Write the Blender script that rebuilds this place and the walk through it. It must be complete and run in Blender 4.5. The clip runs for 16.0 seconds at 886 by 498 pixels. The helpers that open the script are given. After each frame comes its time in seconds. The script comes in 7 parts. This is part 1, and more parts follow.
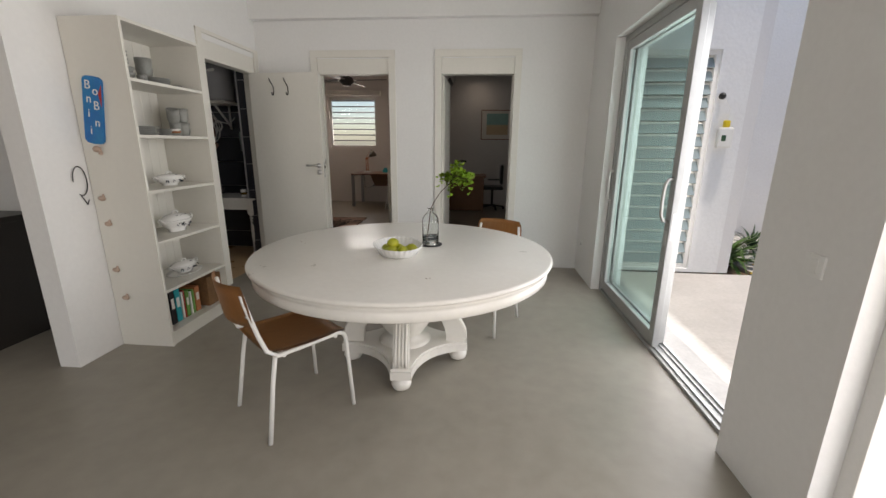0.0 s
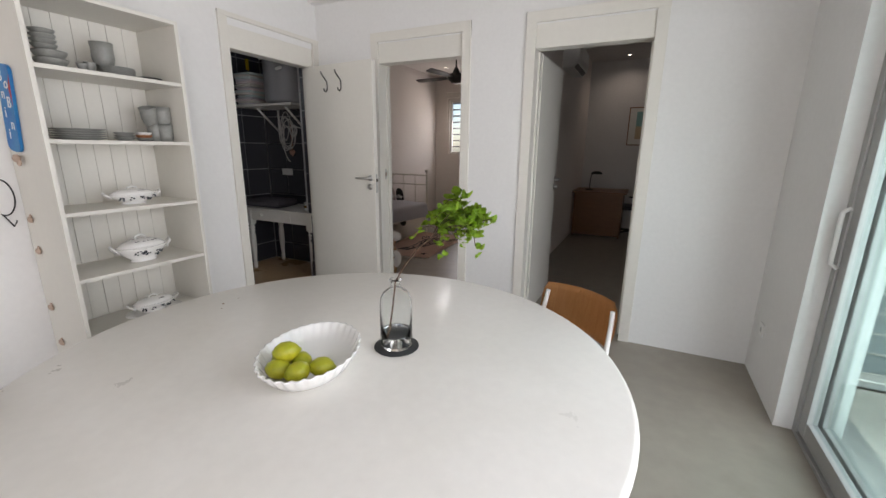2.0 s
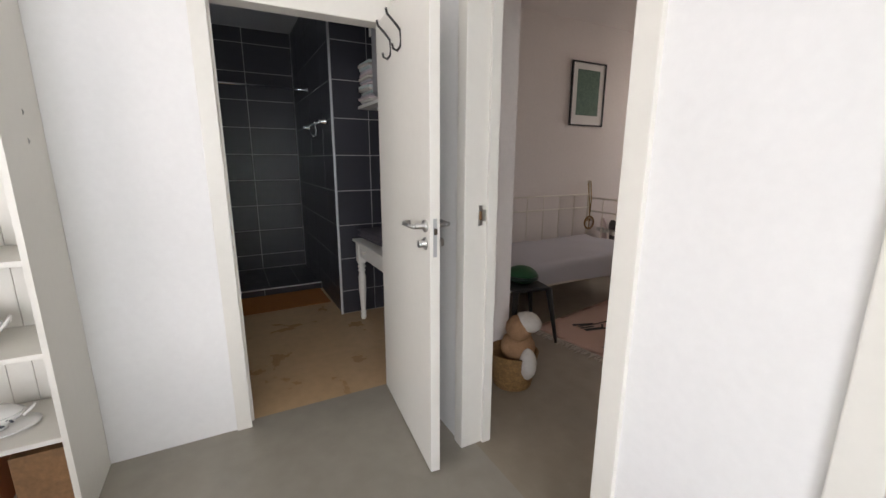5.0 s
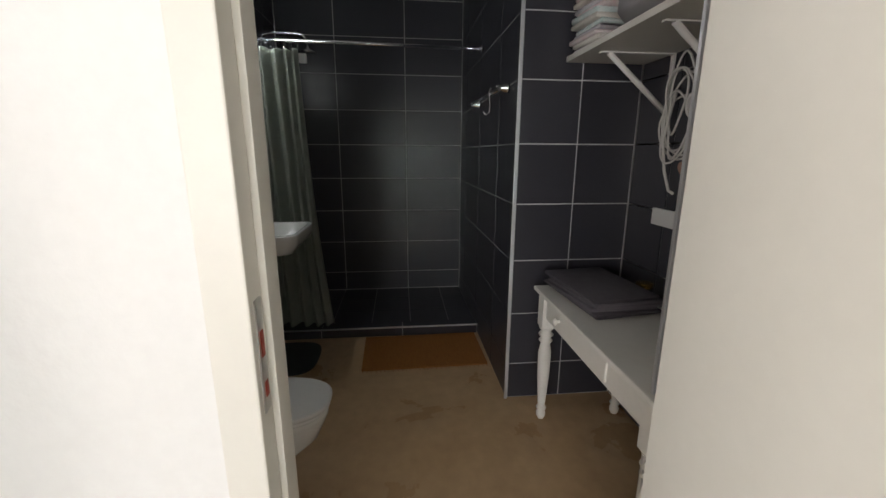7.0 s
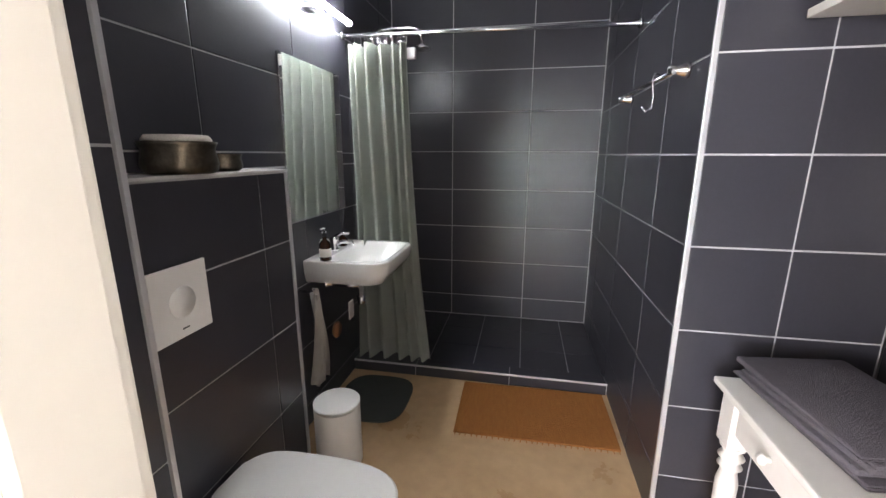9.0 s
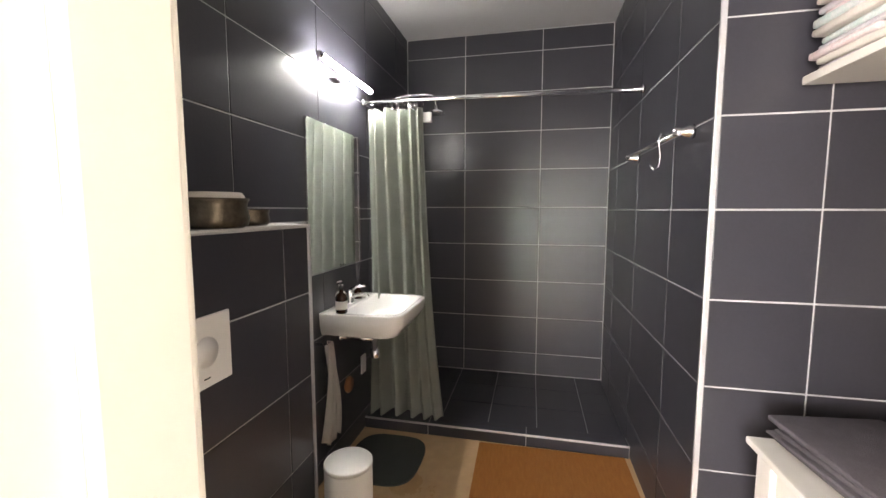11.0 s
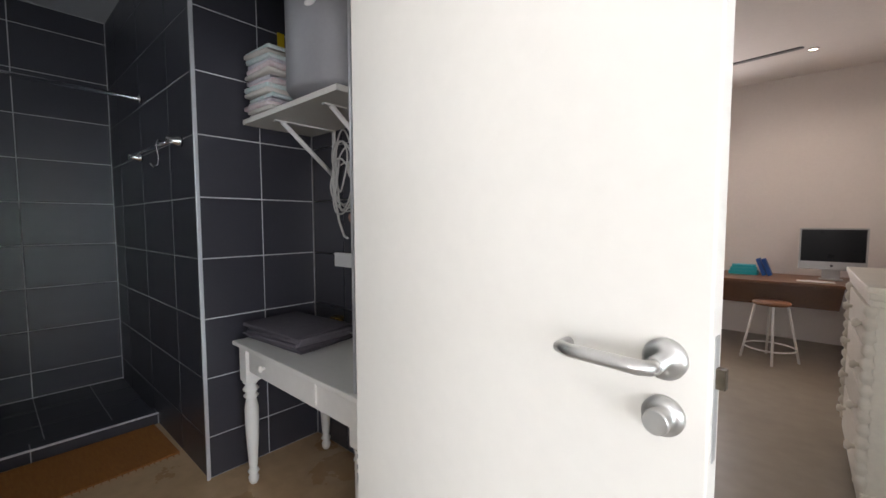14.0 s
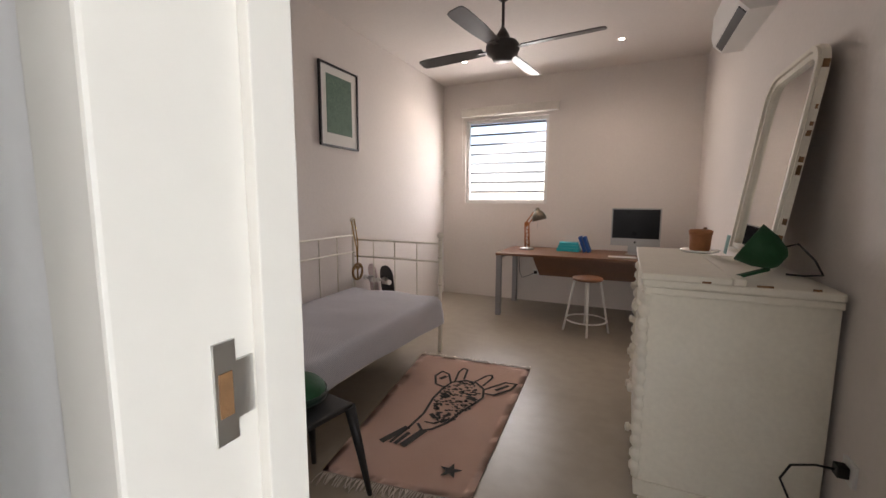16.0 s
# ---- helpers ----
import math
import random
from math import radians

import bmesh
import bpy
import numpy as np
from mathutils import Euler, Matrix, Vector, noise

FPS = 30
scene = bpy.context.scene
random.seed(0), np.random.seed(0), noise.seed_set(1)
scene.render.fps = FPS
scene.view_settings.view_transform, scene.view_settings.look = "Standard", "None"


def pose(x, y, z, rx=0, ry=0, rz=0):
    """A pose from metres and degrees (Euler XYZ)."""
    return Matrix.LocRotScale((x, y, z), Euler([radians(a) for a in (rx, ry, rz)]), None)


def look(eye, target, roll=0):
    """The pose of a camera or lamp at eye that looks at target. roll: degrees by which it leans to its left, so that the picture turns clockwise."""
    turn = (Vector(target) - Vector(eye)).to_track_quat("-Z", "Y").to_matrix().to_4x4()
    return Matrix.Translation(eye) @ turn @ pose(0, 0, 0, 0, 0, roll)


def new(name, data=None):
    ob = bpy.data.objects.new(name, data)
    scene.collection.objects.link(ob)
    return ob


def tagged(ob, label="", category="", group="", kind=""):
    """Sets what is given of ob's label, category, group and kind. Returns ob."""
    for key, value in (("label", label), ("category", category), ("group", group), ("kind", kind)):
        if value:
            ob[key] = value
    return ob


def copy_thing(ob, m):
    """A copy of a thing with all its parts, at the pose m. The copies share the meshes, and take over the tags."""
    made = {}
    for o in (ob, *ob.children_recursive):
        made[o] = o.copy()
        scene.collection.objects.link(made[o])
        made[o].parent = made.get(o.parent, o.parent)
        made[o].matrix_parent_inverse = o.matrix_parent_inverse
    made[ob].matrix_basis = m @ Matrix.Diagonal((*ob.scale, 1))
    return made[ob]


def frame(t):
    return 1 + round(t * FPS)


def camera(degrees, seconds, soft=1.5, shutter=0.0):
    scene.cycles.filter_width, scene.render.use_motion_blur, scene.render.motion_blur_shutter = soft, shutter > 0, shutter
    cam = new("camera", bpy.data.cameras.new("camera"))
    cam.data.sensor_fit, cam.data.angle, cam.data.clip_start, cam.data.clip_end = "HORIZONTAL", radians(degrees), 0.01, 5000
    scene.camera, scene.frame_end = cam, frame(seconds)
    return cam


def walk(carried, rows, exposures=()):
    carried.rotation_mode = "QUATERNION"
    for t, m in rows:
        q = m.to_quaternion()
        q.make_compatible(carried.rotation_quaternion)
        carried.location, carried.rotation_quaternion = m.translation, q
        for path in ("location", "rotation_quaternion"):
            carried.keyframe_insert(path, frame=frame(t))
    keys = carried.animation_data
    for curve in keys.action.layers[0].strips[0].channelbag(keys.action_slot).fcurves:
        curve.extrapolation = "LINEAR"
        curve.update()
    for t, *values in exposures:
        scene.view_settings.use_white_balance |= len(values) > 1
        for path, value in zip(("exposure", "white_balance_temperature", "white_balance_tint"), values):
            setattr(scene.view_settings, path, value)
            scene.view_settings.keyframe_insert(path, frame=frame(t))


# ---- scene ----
cam = camera(95.1, 16.0)
PATH = [
    (0.0, look((-0.005, -0.037, 1.401), (-0.167, 1.893, 0.902), 0.5)),
    (0.5, look((0.137, 0.254, 1.391), (-0.119, 2.175, 0.895), 0.5)),
    (1.0, look((0.276, 0.616, 1.409), (-0.131, 2.51, 0.912), 0.6)),
    (1.5, look((0.328, 1.041, 1.399), (-0.297, 2.878, 0.916), 0.5)),
    (2.0, look((0.39, 1.47, 1.419), (-0.461, 3.216, 0.941), 0.6)),
    (2.5, look((0.405, 1.907, 1.432), (-0.69, 3.515, 0.967), 0.8)),
    (3.0, look((0.377, 2.351, 1.426), (-0.919, 3.811, 0.991), 0.7)),
    (3.2, look((0.368, 2.538, 1.431), (-0.985, 3.944, 0.994), 0.9)),
    (5.3, look((-0.496, 3.803, 1.433), (-2.282, 4.593, 1.003), 0.3)),
    (5.5, look((-0.668, 3.841, 1.432), (-2.493, 4.537, 0.999), 0.5)),
    (6.0, look((-1.097, 3.911, 1.43), (-2.982, 4.406, 0.982), 0.3)),
    (6.5, look((-1.487, 3.936, 1.453), (-3.4, 4.279, 0.98), 0.3)),
    (7.0, look((-1.813, 3.974, 1.423), (-3.748, 4.179, 0.961), 0.3)),
    (7.5, look((-2.086, 3.989, 1.413), (-4.031, 4.06, 0.952), 0.3)),
    (8.0, look((-2.284, 4.017, 1.418), (-4.227, 3.915, 0.955), 0.3)),
    (8.5, look((-2.369, 4.012, 1.428), (-4.298, 3.753, 0.968), 0.3)),
    (9.0, look((-2.401, 4.007, 1.468), (-4.312, 3.632, 1.015), 0.1)),
    (9.2, look((-2.408, 4.005, 1.472), (-4.319, 3.601, 1.039), 0.5)),
    (11.3, look((-2.345, 3.962, 1.465), (-4.308, 3.599, 1.344), 0.1)),
    (11.5, look((-2.328, 3.934, 1.45), (-4.312, 3.704, 1.334), 0.1)),
    (12.0, look((-2.25, 3.881, 1.416), (-4.233, 4.116, 1.302), -0.0)),
    (12.5, look((-2.086, 3.827, 1.384), (-3.989, 4.432, 1.266), -0.2)),
    (13.0, look((-1.95, 3.822, 1.381), (-3.717, 4.751, 1.257), -0.2)),
    (13.5, look((-1.819, 3.824, 1.369), (-3.386, 5.06, 1.242), -0.1)),
    (14.0, look((-1.648, 3.86, 1.34), (-2.968, 5.356, 1.21), -0.1)),
    (14.5, look((-1.502, 3.969, 1.347), (-2.568, 5.655, 1.195), -0.1)),
    (15.0, look((-1.427, 4.137, 1.358), (-2.333, 5.911, 1.182), 0.1)),
    (15.5, look((-1.45, 4.334, 1.356), (-2.295, 6.135, 1.15), 0.1)),
    (16.0, look((-1.494, 4.498, 1.354), (-2.313, 6.307, 1.117), 0.2)),
]
EXPOSURES = [
    (0.0, 0.26, 6950, 14), (1.0, 0.30, 7100, 14), (1.5, 0.28, 7350, 16), (2.0, 0.64, 6600, 16), (2.5, 0.85, 6500, 16), (3.0, 0.98, 6500, 18), (5.5, 1.38, 6650, 17), (6.0, 1.36, 6650, 17), (6.5, 1.42, 6800, 16), (7.0, 1.65, 7000, 15),
    (7.5, 2.2, 8200, 17), (8.0, 3.2, 8300, 18), (8.5, 3.55, 7200, 21), (9.0, 3.8, 6800, 21), (11.5, 4.1, 7700, 22), (12.0, 3.8, 7000, 19), (12.5, 3.0, 6600, 15), (13.0, 2.4, 6450, 14), (14.0, 2.05, 6350, 16),
    (14.5, 1.95, 6500, 16), (15.0, 1.78, 6550, 15), (15.5, 1.76, 6550, 15), (16.0, 1.87, 6600, 16)]
walk(cam, PATH, EXPOSURES)

# ---- world, sun, lights ----
SUN_DIR = Vector((0.06, -0.12, 0.99)).normalized()
world = bpy.data.worlds.new("sky_world")
scene.world = world
world.use_nodes = True
wn = world.node_tree.nodes
sky = wn.new("ShaderNodeTexSky")
sky.sky_type = 'NISHITA'
sky.sun_disc = False
sky.sun_elevation = math.asin(SUN_DIR.z)
sky.sun_rotation = math.atan2(SUN_DIR.x, SUN_DIR.y)
wn["Background"].inputs[1].default_value = 0.14
world.node_tree.links.new(sky.outputs[0], wn["Background"].inputs[0])
sun = new("sun", bpy.data.lights.new("sun", 'SUN'))
sun.data.energy, sun.data.angle, sun.data.color = 3.0, radians(0.6), (1.0, 0.95, 0.88)
sun.matrix_basis = look((0, 0, 20), Vector((0, 0, 20)) - SUN_DIR)


def area_lamp(name, eye, target, sx, sy, watts, colour):
    d = bpy.data.lights.new(name, 'AREA')
    d.shape, d.size, d.size_y, d.energy, d.color = 'RECTANGLE', sx, sy, watts, colour
    ob = new(name, d)
    ob.matrix_basis = look(eye, target)
    return ob


DAY = (1.0, 0.98, 0.95)
area_lamp("daylight_sliding_door", (1.62, 2.9, 1.15), (0, 2.9, 1.0), 2.1, 2.1, 44, (0.94, 0.97, 1.0))
area_lamp("daylight_terrace_door", (1.62, 0.1, 1.15), (0, 0.1, 1.0), 2.0, 2.1, 38, DAY)
# added fill light from behind the camera; no door is seen there
area_lamp("daylight_garden_door", (-0.7, -3.6, 1.2), (-0.7, 0, 1.1), 3.4, 2.2, 34, DAY)
area_lamp("daylight_bedroom_window", (-3.05, 10.12, 1.9), (-2.6, 6, 0.6), 1.0, 1.0, 12, (1.0, 0.95, 0.90))
area_lamp("daylight_study_window", (2.0, 4.60, 1.2), (2.0, 8, 1.1), 0.8, 2.0, 3, DAY)

# the lit recessed spots of the bedroom and study ceilings
for x, y, watts in ((-1.63, 9.1, 7), (-3.31, 9.1, 7), (-0.05, 9.3, 4)):
    d = bpy.data.lights.new("ceiling_spot_light", 'SPOT')
    d.energy, d.spot_size, d.spot_blend, d.shadow_soft_size, d.color = watts, radians(150), 1.0, 0.03, (1.0, 0.84, 0.70)
    new("ceiling_spot_light", d).matrix_basis = look((x, y, 2.945), (x, y + 0.001, 0))

# ---- materials ----
MATS = {}


def mat(name, col, rough=0.6, metal=0.0, var=0.08, scale=6.0, fine=60.0, bump=0.05, col2=None, spec=0.5, stain=0.5,
        trans=0.0, ior=1.45, coat=0.0, rand=0.0, stretch=None, rough_var=0.12):
    """A surface with variation at two scales: col drifts towards col2 in stains, with a fine grain and relief."""
    m = bpy.data.materials.new(name)
    m.use_nodes = True
    nt = m.node_tree
    n, l = nt.nodes, nt.links
    b = n["Principled BSDF"]
    b.inputs["Roughness"].default_value = rough
    b.inputs["Metallic"].default_value = metal
    b.inputs["Specular IOR Level"].default_value = spec
    b.inputs["Transmission Weight"].default_value = trans
    b.inputs["IOR"].default_value = ior
    b.inputs["Coat Weight"].default_value = coat
    MATS[name] = m
    if trans > 0:
        b.inputs["Base Color"].default_value = (*col, 1)
        return m
    tc = n.new("ShaderNodeTexCoord")
    vec = tc.outputs["Object"]
    if stretch:
        mp = n.new("ShaderNodeMapping")
        mp.inputs["Scale"].default_value = stretch
        l.new(vec, mp.inputs["Vector"])
        vec = mp.outputs[0]
    n1 = n.new("ShaderNodeTexNoise")
    n1.inputs["Scale"].default_value, n1.inputs["Detail"].default_value = scale, 6
    n1.inputs["Roughness"].default_value, n1.inputs["Distortion"].default_value = 0.6, 0.4
    n2 = n.new("ShaderNodeTexNoise")
    n2.inputs["Scale"].default_value, n2.inputs["Detail"].default_value = fine, 3
    l.new(vec, n1.inputs["Vector"])
    l.new(vec, n2.inputs["Vector"])
    ramp = n.new("ShaderNodeValToRGB")
    ramp.color_ramp.elements[0].position, ramp.color_ramp.elements[1].position = 0.5 - 0.32 * stain, 0.5 + 0.27
    ramp.color_ramp.interpolation = 'B_SPLINE'
    c2 = col2 or tuple(max(0, c * (1 - 2 * var)) for c in col)
    ramp.color_ramp.elements[0].color, ramp.color_ramp.elements[1].color = (*c2, 1), (*col, 1)
    l.new(n1.outputs[0], ramp.inputs[0])
    mix = n.new("ShaderNodeMix")
    mix.data_type, mix.blend_type = 'RGBA', 'MULTIPLY'
    mix.inputs[0].default_value = 1.0
    mr = n.new("ShaderNodeMapRange")
    mr.inputs[1].default_value, mr.inputs[2].default_value = 0.25, 0.75
    mr.inputs[3].default_value, mr.inputs[4].default_value = 1 - var, 1 + var * 0.4
    l.new(n2.outputs[0], mr.inputs[0])
    l.new(ramp.outputs[0], mix.inputs[6])
    l.new(mr.outputs[0], mix.inputs[7])
    out = mix.outputs[2]
    if rand > 0:
        oi = n.new("ShaderNodeObjectInfo")
        m2 = n.new("ShaderNodeMix")
        m2.data_type, m2.blend_type = 'RGBA', 'MULTIPLY'
        m2.inputs[0].default_value = 1.0
        r2 = n.new("ShaderNodeMapRange")
        r2.inputs[3].default_value, r2.inputs[4].default_value = 1 - rand, 1 + rand
        l.new(oi.outputs["Random"], r2.inputs[0])
        l.new(out, m2.inputs[6])
        l.new(r2.outputs[0], m2.inputs[7])
        out = m2.outputs[2]
    l.new(out, b.inputs["Base Color"])
    rr = n.new("ShaderNodeMapRange")
    rr.inputs[3].default_value, rr.inputs[4].default_value = max(0.02, rough - rough_var), min(1, rough + rough_var)
    l.new(n1.outputs[0], rr.inputs[0])
    l.new(rr.outputs[0], b.inputs["Roughness"])
    if bump > 0:
        bp = n.new("ShaderNodeBump")
        bp.inputs["Strength"].default_value, bp.inputs["Distance"].default_value = bump, 0.02
        l.new(n2.outputs[0], bp.inputs["Height"])
        l.new(bp.outputs[0], b.inputs["Normal"])
    return m


def emit(name, col, strength):
    m = bpy.data.materials.new(name)
    m.use_nodes = True
    b = m.node_tree.nodes["Principled BSDF"]
    b.inputs["Base Color"].default_value = (*col, 1)
    b.inputs["Emission Color"].default_value = (*col, 1)
    b.inputs["Emission Strength"].default_value = strength
    MATS[name] = m
    return m


def glass_sheet(name, tint):
    """Thin flat glass: clear with a mirror sheen that grows at grazing angles."""
    m = bpy.data.materials.new(name)
    m.use_nodes = True
    n, l = m.node_tree.nodes, m.node_tree.links
    n.remove(n["Principled BSDF"])
    tr, gl, mx, lw = n.new("ShaderNodeBsdfTransparent"), n.new("ShaderNodeBsdfGlossy"), n.new("ShaderNodeMixShader"), n.new("ShaderNodeLayerWeight")
    pw, ad = n.new("ShaderNodeMath"), n.new("ShaderNodeMath")
    pw.operation, ad.operation = 'POWER', 'MULTIPLY_ADD'
    pw.inputs[1].default_value = 4.0
    ad.inputs[1].default_value, ad.inputs[2].default_value = 0.45, 0.03
    tr.inputs[0].default_value = (*tint, 1)
    gl.inputs["Roughness"].default_value = 0.02
    l.new(lw.outputs["Facing"], pw.inputs[0])
    l.new(pw.outputs[0], ad.inputs[0])
    l.new(ad.outputs[0], mx.inputs[0])
    l.new(tr.outputs[0], mx.inputs[1])
    l.new(gl.outputs[0], mx.inputs[2])
    l.new(mx.outputs[0], n["Material Output"].inputs[0])
    MATS[name] = m
    return m


mat("plaster", (0.81, 0.81, 0.80), 0.85, var=0.025, scale=1.2, fine=35, bump=0.05, spec=0.25, col2=(0.78, 0.775, 0.76))
mat("ceiling_paint", (0.80, 0.79, 0.77), 0.9, var=0.02, scale=1.5, fine=40, bump=0.04, spec=0.2)
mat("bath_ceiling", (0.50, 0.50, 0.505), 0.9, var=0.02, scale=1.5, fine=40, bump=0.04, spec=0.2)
mat("bedroom_plaster", (0.77, 0.72, 0.68), 0.85, var=0.025, scale=1.2, fine=35, bump=0.06, spec=0.25)
mat("study_plaster", (0.70, 0.69, 0.68), 0.85, var=0.03, scale=1.2, fine=35, bump=0.06, spec=0.25)
mat("screed", (0.34, 0.312, 0.265), 0.36, var=0.10, scale=1.3, fine=9, bump=0.012, col2=(0.262, 0.240, 0.200), stain=1.0, spec=0.5, rough_var=0.09)
mat("terrace_screed", (0.55, 0.53, 0.50), 0.8, var=0.1, scale=2.0, fine=40, bump=0.2, col2=(0.40, 0.38, 0.36))
mat("bath_screed", (0.62, 0.43, 0.25), 0.3, var=0.12, scale=2.4, fine=14, bump=0.02, col2=(0.44, 0.285, 0.15), stain=1.0)
mat("bedroom_screed", (0.335, 0.290, 0.228), 0.33, var=0.11, scale=1.5, fine=9, bump=0.012, col2=(0.24, 0.203, 0.152), stain=1.0, spec=0.5, rough_var=0.09)
mat("white_paint", (0.76, 0.74, 0.68), 0.45, var=0.02, scale=2.0, fine=40, bump=0.02)
mat("door_paint", (0.76, 0.74, 0.68), 0.38, var=0.02, scale=1.5, fine=30, bump=0.02)
mat("table_paint", (0.80, 0.785, 0.74), 0.32, var=0.03, scale=3.0, fine=30, bump=0.02, col2=(0.74, 0.715, 0.66), coat=0.1)
mat("distressed_paint", (0.80, 0.765, 0.67), 0.5, var=0.05, scale=5.0, fine=50, bump=0.08, col2=(0.73, 0.68, 0.58))
mat("shelf_laminate", (0.72, 0.70, 0.64), 0.4, var=0.02, scale=3, fine=30, bump=0.01)
mat("tile", (0.044, 0.044, 0.054), 0.31, var=0.07, scale=2.2, fine=90, bump=0.02, col2=(0.038, 0.038, 0.047), rand=0.10, spec=0.8, rough_var=0.05)
mat("grout", (0.60, 0.60, 0.60), 0.9, var=0.08, scale=8, fine=80, bump=0.1)
mat("trim_metal", (0.72, 0.72, 0.73), 0.35, metal=0.6, var=0.03, bump=0)
mat("chrome", (0.80, 0.80, 0.81), 0.12, metal=1.0, var=0.02, bump=0, rough_var=0.03)
mat("steel", (0.60, 0.595, 0.58), 0.34, metal=1.0, var=0.04, scale=20, bump=0.01)
mat("aluminium", (0.44, 0.445, 0.44), 0.42, metal=0.5, var=0.03, bump=0.01)
mat("plywood", (0.46, 0.24, 0.095), 0.35, var=0.12, scale=4, fine=40, bump=0.02, col2=(0.36, 0.17, 0.06), stretch=(14, 1.5, 2))
mat("dark_wood", (0.20, 0.085, 0.035), 0.38, var=0.15, scale=3, fine=30, bump=0.02, stretch=(1.5, 12, 2))
mat("brown_wood", (0.24, 0.105, 0.045), 0.45, var=0.12, scale=3, fine=30, bump=0.03, stretch=(2, 2, 10))
mat("white_metal", (0.78, 0.77, 0.74), 0.4, var=0.03, bump=0)
mat("cream_metal", (0.75, 0.71, 0.62), 0.45, var=0.04, bump=0.02)
mat("black_metal", (0.02, 0.02, 0.02), 0.45, var=0.1, bump=0.02)
mat("dark_plastic", (0.035, 0.035, 0.04), 0.4, var=0.1, bump=0)
mat("screen", (0.006, 0.006, 0.008), 0.3, var=0.02, bump=0, spec=0.15)
mat("porcelain", (0.86, 0.855, 0.83), 0.1, var=0.01, bump=0, coat=0.4, rough_var=0.04)
mat("stoneware", (0.31, 0.315, 0.295), 0.4, var=0.12, scale=12, bump=0.03)
mat("blue_print", (0.06, 0.07, 0.085), 0.25, var=0.1, bump=0)
mat("lime", (0.56, 0.46, 0.02), 0.35, var=0.1, scale=9, fine=120, bump=0.1, col2=(0.20, 0.27, 0.015))
mat("leaf", (0.34, 0.54, 0.07), 0.45, var=0.15, scale=8, bump=0.03, rand=0.35)
mat("dark_leaf", (0.04, 0.11, 0.05), 0.5, var=0.2, scale=8, bump=0.03, rand=0.3)
mat("garden_leaf", (0.15, 0.28, 0.07), 0.45, var=0.2, scale=8, bump=0.03)
mat("twig", (0.10, 0.055, 0.03), 0.8, var=0.2, scale=30, bump=0.2)
mat("vase_glass", (0.95, 0.97, 0.97), 0.02, trans=1.0, ior=1.2)
mat("slate", (0.03, 0.032, 0.033), 0.7, var=0.15, bump=0.1)
mat("curtain", (0.50, 0.54, 0.48), 0.85, var=0.06, scale=10, fine=220, bump=0.15, spec=0.2)
mat("grey_towel", (0.155, 0.142, 0.158), 0.95, var=0.12, scale=30, fine=260, bump=0.5, spec=0.1)
mat("white_cloth", (0.72, 0.68, 0.62), 0.95, var=0.06, scale=20, fine=200, bump=0.3, spec=0.1)
mat("pink_cloth", (0.72, 0.50, 0.52), 0.95, var=0.15, scale=30, fine=200, bump=0.3, spec=0.1, col2=(0.75, 0.72, 0.70))
mat("mint_cloth", (0.45, 0.62, 0.60), 0.95, var=0.15, scale=30, fine=200, bump=0.3, spec=0.1, col2=(0.72, 0.72, 0.70))
mat("lilac_cloth", (0.52, 0.47, 0.55), 0.95, var=0.15, scale=30, fine=200, bump=0.3, spec=0.1, col2=(0.73, 0.71, 0.70))
mat("mattress_cloth", (0.60, 0.59, 0.61), 0.95, var=0.04, scale=5, fine=200, bump=0.15, spec=0.1)
mat("rug_pink", (0.83, 0.63, 0.53), 0.95, var=0.05, scale=4, fine=250, bump=0.25, spec=0.1, col2=(0.78, 0.57, 0.47))
mat("rug_print", (0.10, 0.095, 0.09), 0.95, var=0.15, scale=20, fine=250, bump=0.2, spec=0.1)
mat("fringe", (0.70, 0.62, 0.54), 0.95, var=0.1, bump=0.1, spec=0.1)
mat("jute", (0.47, 0.20, 0.06), 0.95, var=0.25, scale=14, fine=160, bump=0.6, spec=0.1, col2=(0.36, 0.14, 0.04), stretch=(1, 6, 1))
mat("grey_mat", (0.085, 0.095, 0.09), 0.95, var=0.1, fine=160, bump=0.3, spec=0.1)
mat("old_metal", (0.20, 0.17, 0.13), 0.35, metal=0.9, var=0.3, scale=18, bump=0.1)
mat("amber_glass", (0.03, 0.012, 0.006), 0.12, var=0.05, bump=0)
mat("tank_grey", (0.30, 0.30, 0.31), 0.45, var=0.04, scale=2, bump=0.02)
mat("white_plastic", (0.80, 0.80, 0.78), 0.35, var=0.015, bump=0)
mat("navy", (0.03, 0.035, 0.16), 0.5, var=0.05, bump=0)
mat("copper", (0.48, 0.17, 0.055), 0.4, metal=0.25, var=0.1, bump=0)
mat("terracotta", (0.42, 0.17, 0.07), 0.8, var=0.1, scale=15, bump=0.08)
mat("wicker", (0.42, 0.24, 0.09), 0.85, var=0.3, scale=40, fine=120, bump=0.5)
mat("plush_tan", (0.50, 0.30, 0.17), 1.0, var=0.15, scale=30, fine=180, bump=0.6, spec=0.05)
mat("plush_white", (0.72, 0.68, 0.62), 1.0, var=0.08, scale=30, fine=180, bump=0.6, spec=0.05)
mat("blue_paint", (0.012, 0.10, 0.42), 0.45, var=0.1, scale=6, bump=0.05, col2=(0.01, 0.22, 0.45))
mat("teal", (0.02, 0.42, 0.50), 0.5, var=0.05, bump=0)
mat("blue_book", (0.015, 0.09, 0.34), 0.5, var=0.05, bump=0)
mat("red_binder", (0.45, 0.04, 0.03), 0.5, var=0.05, bump=0)
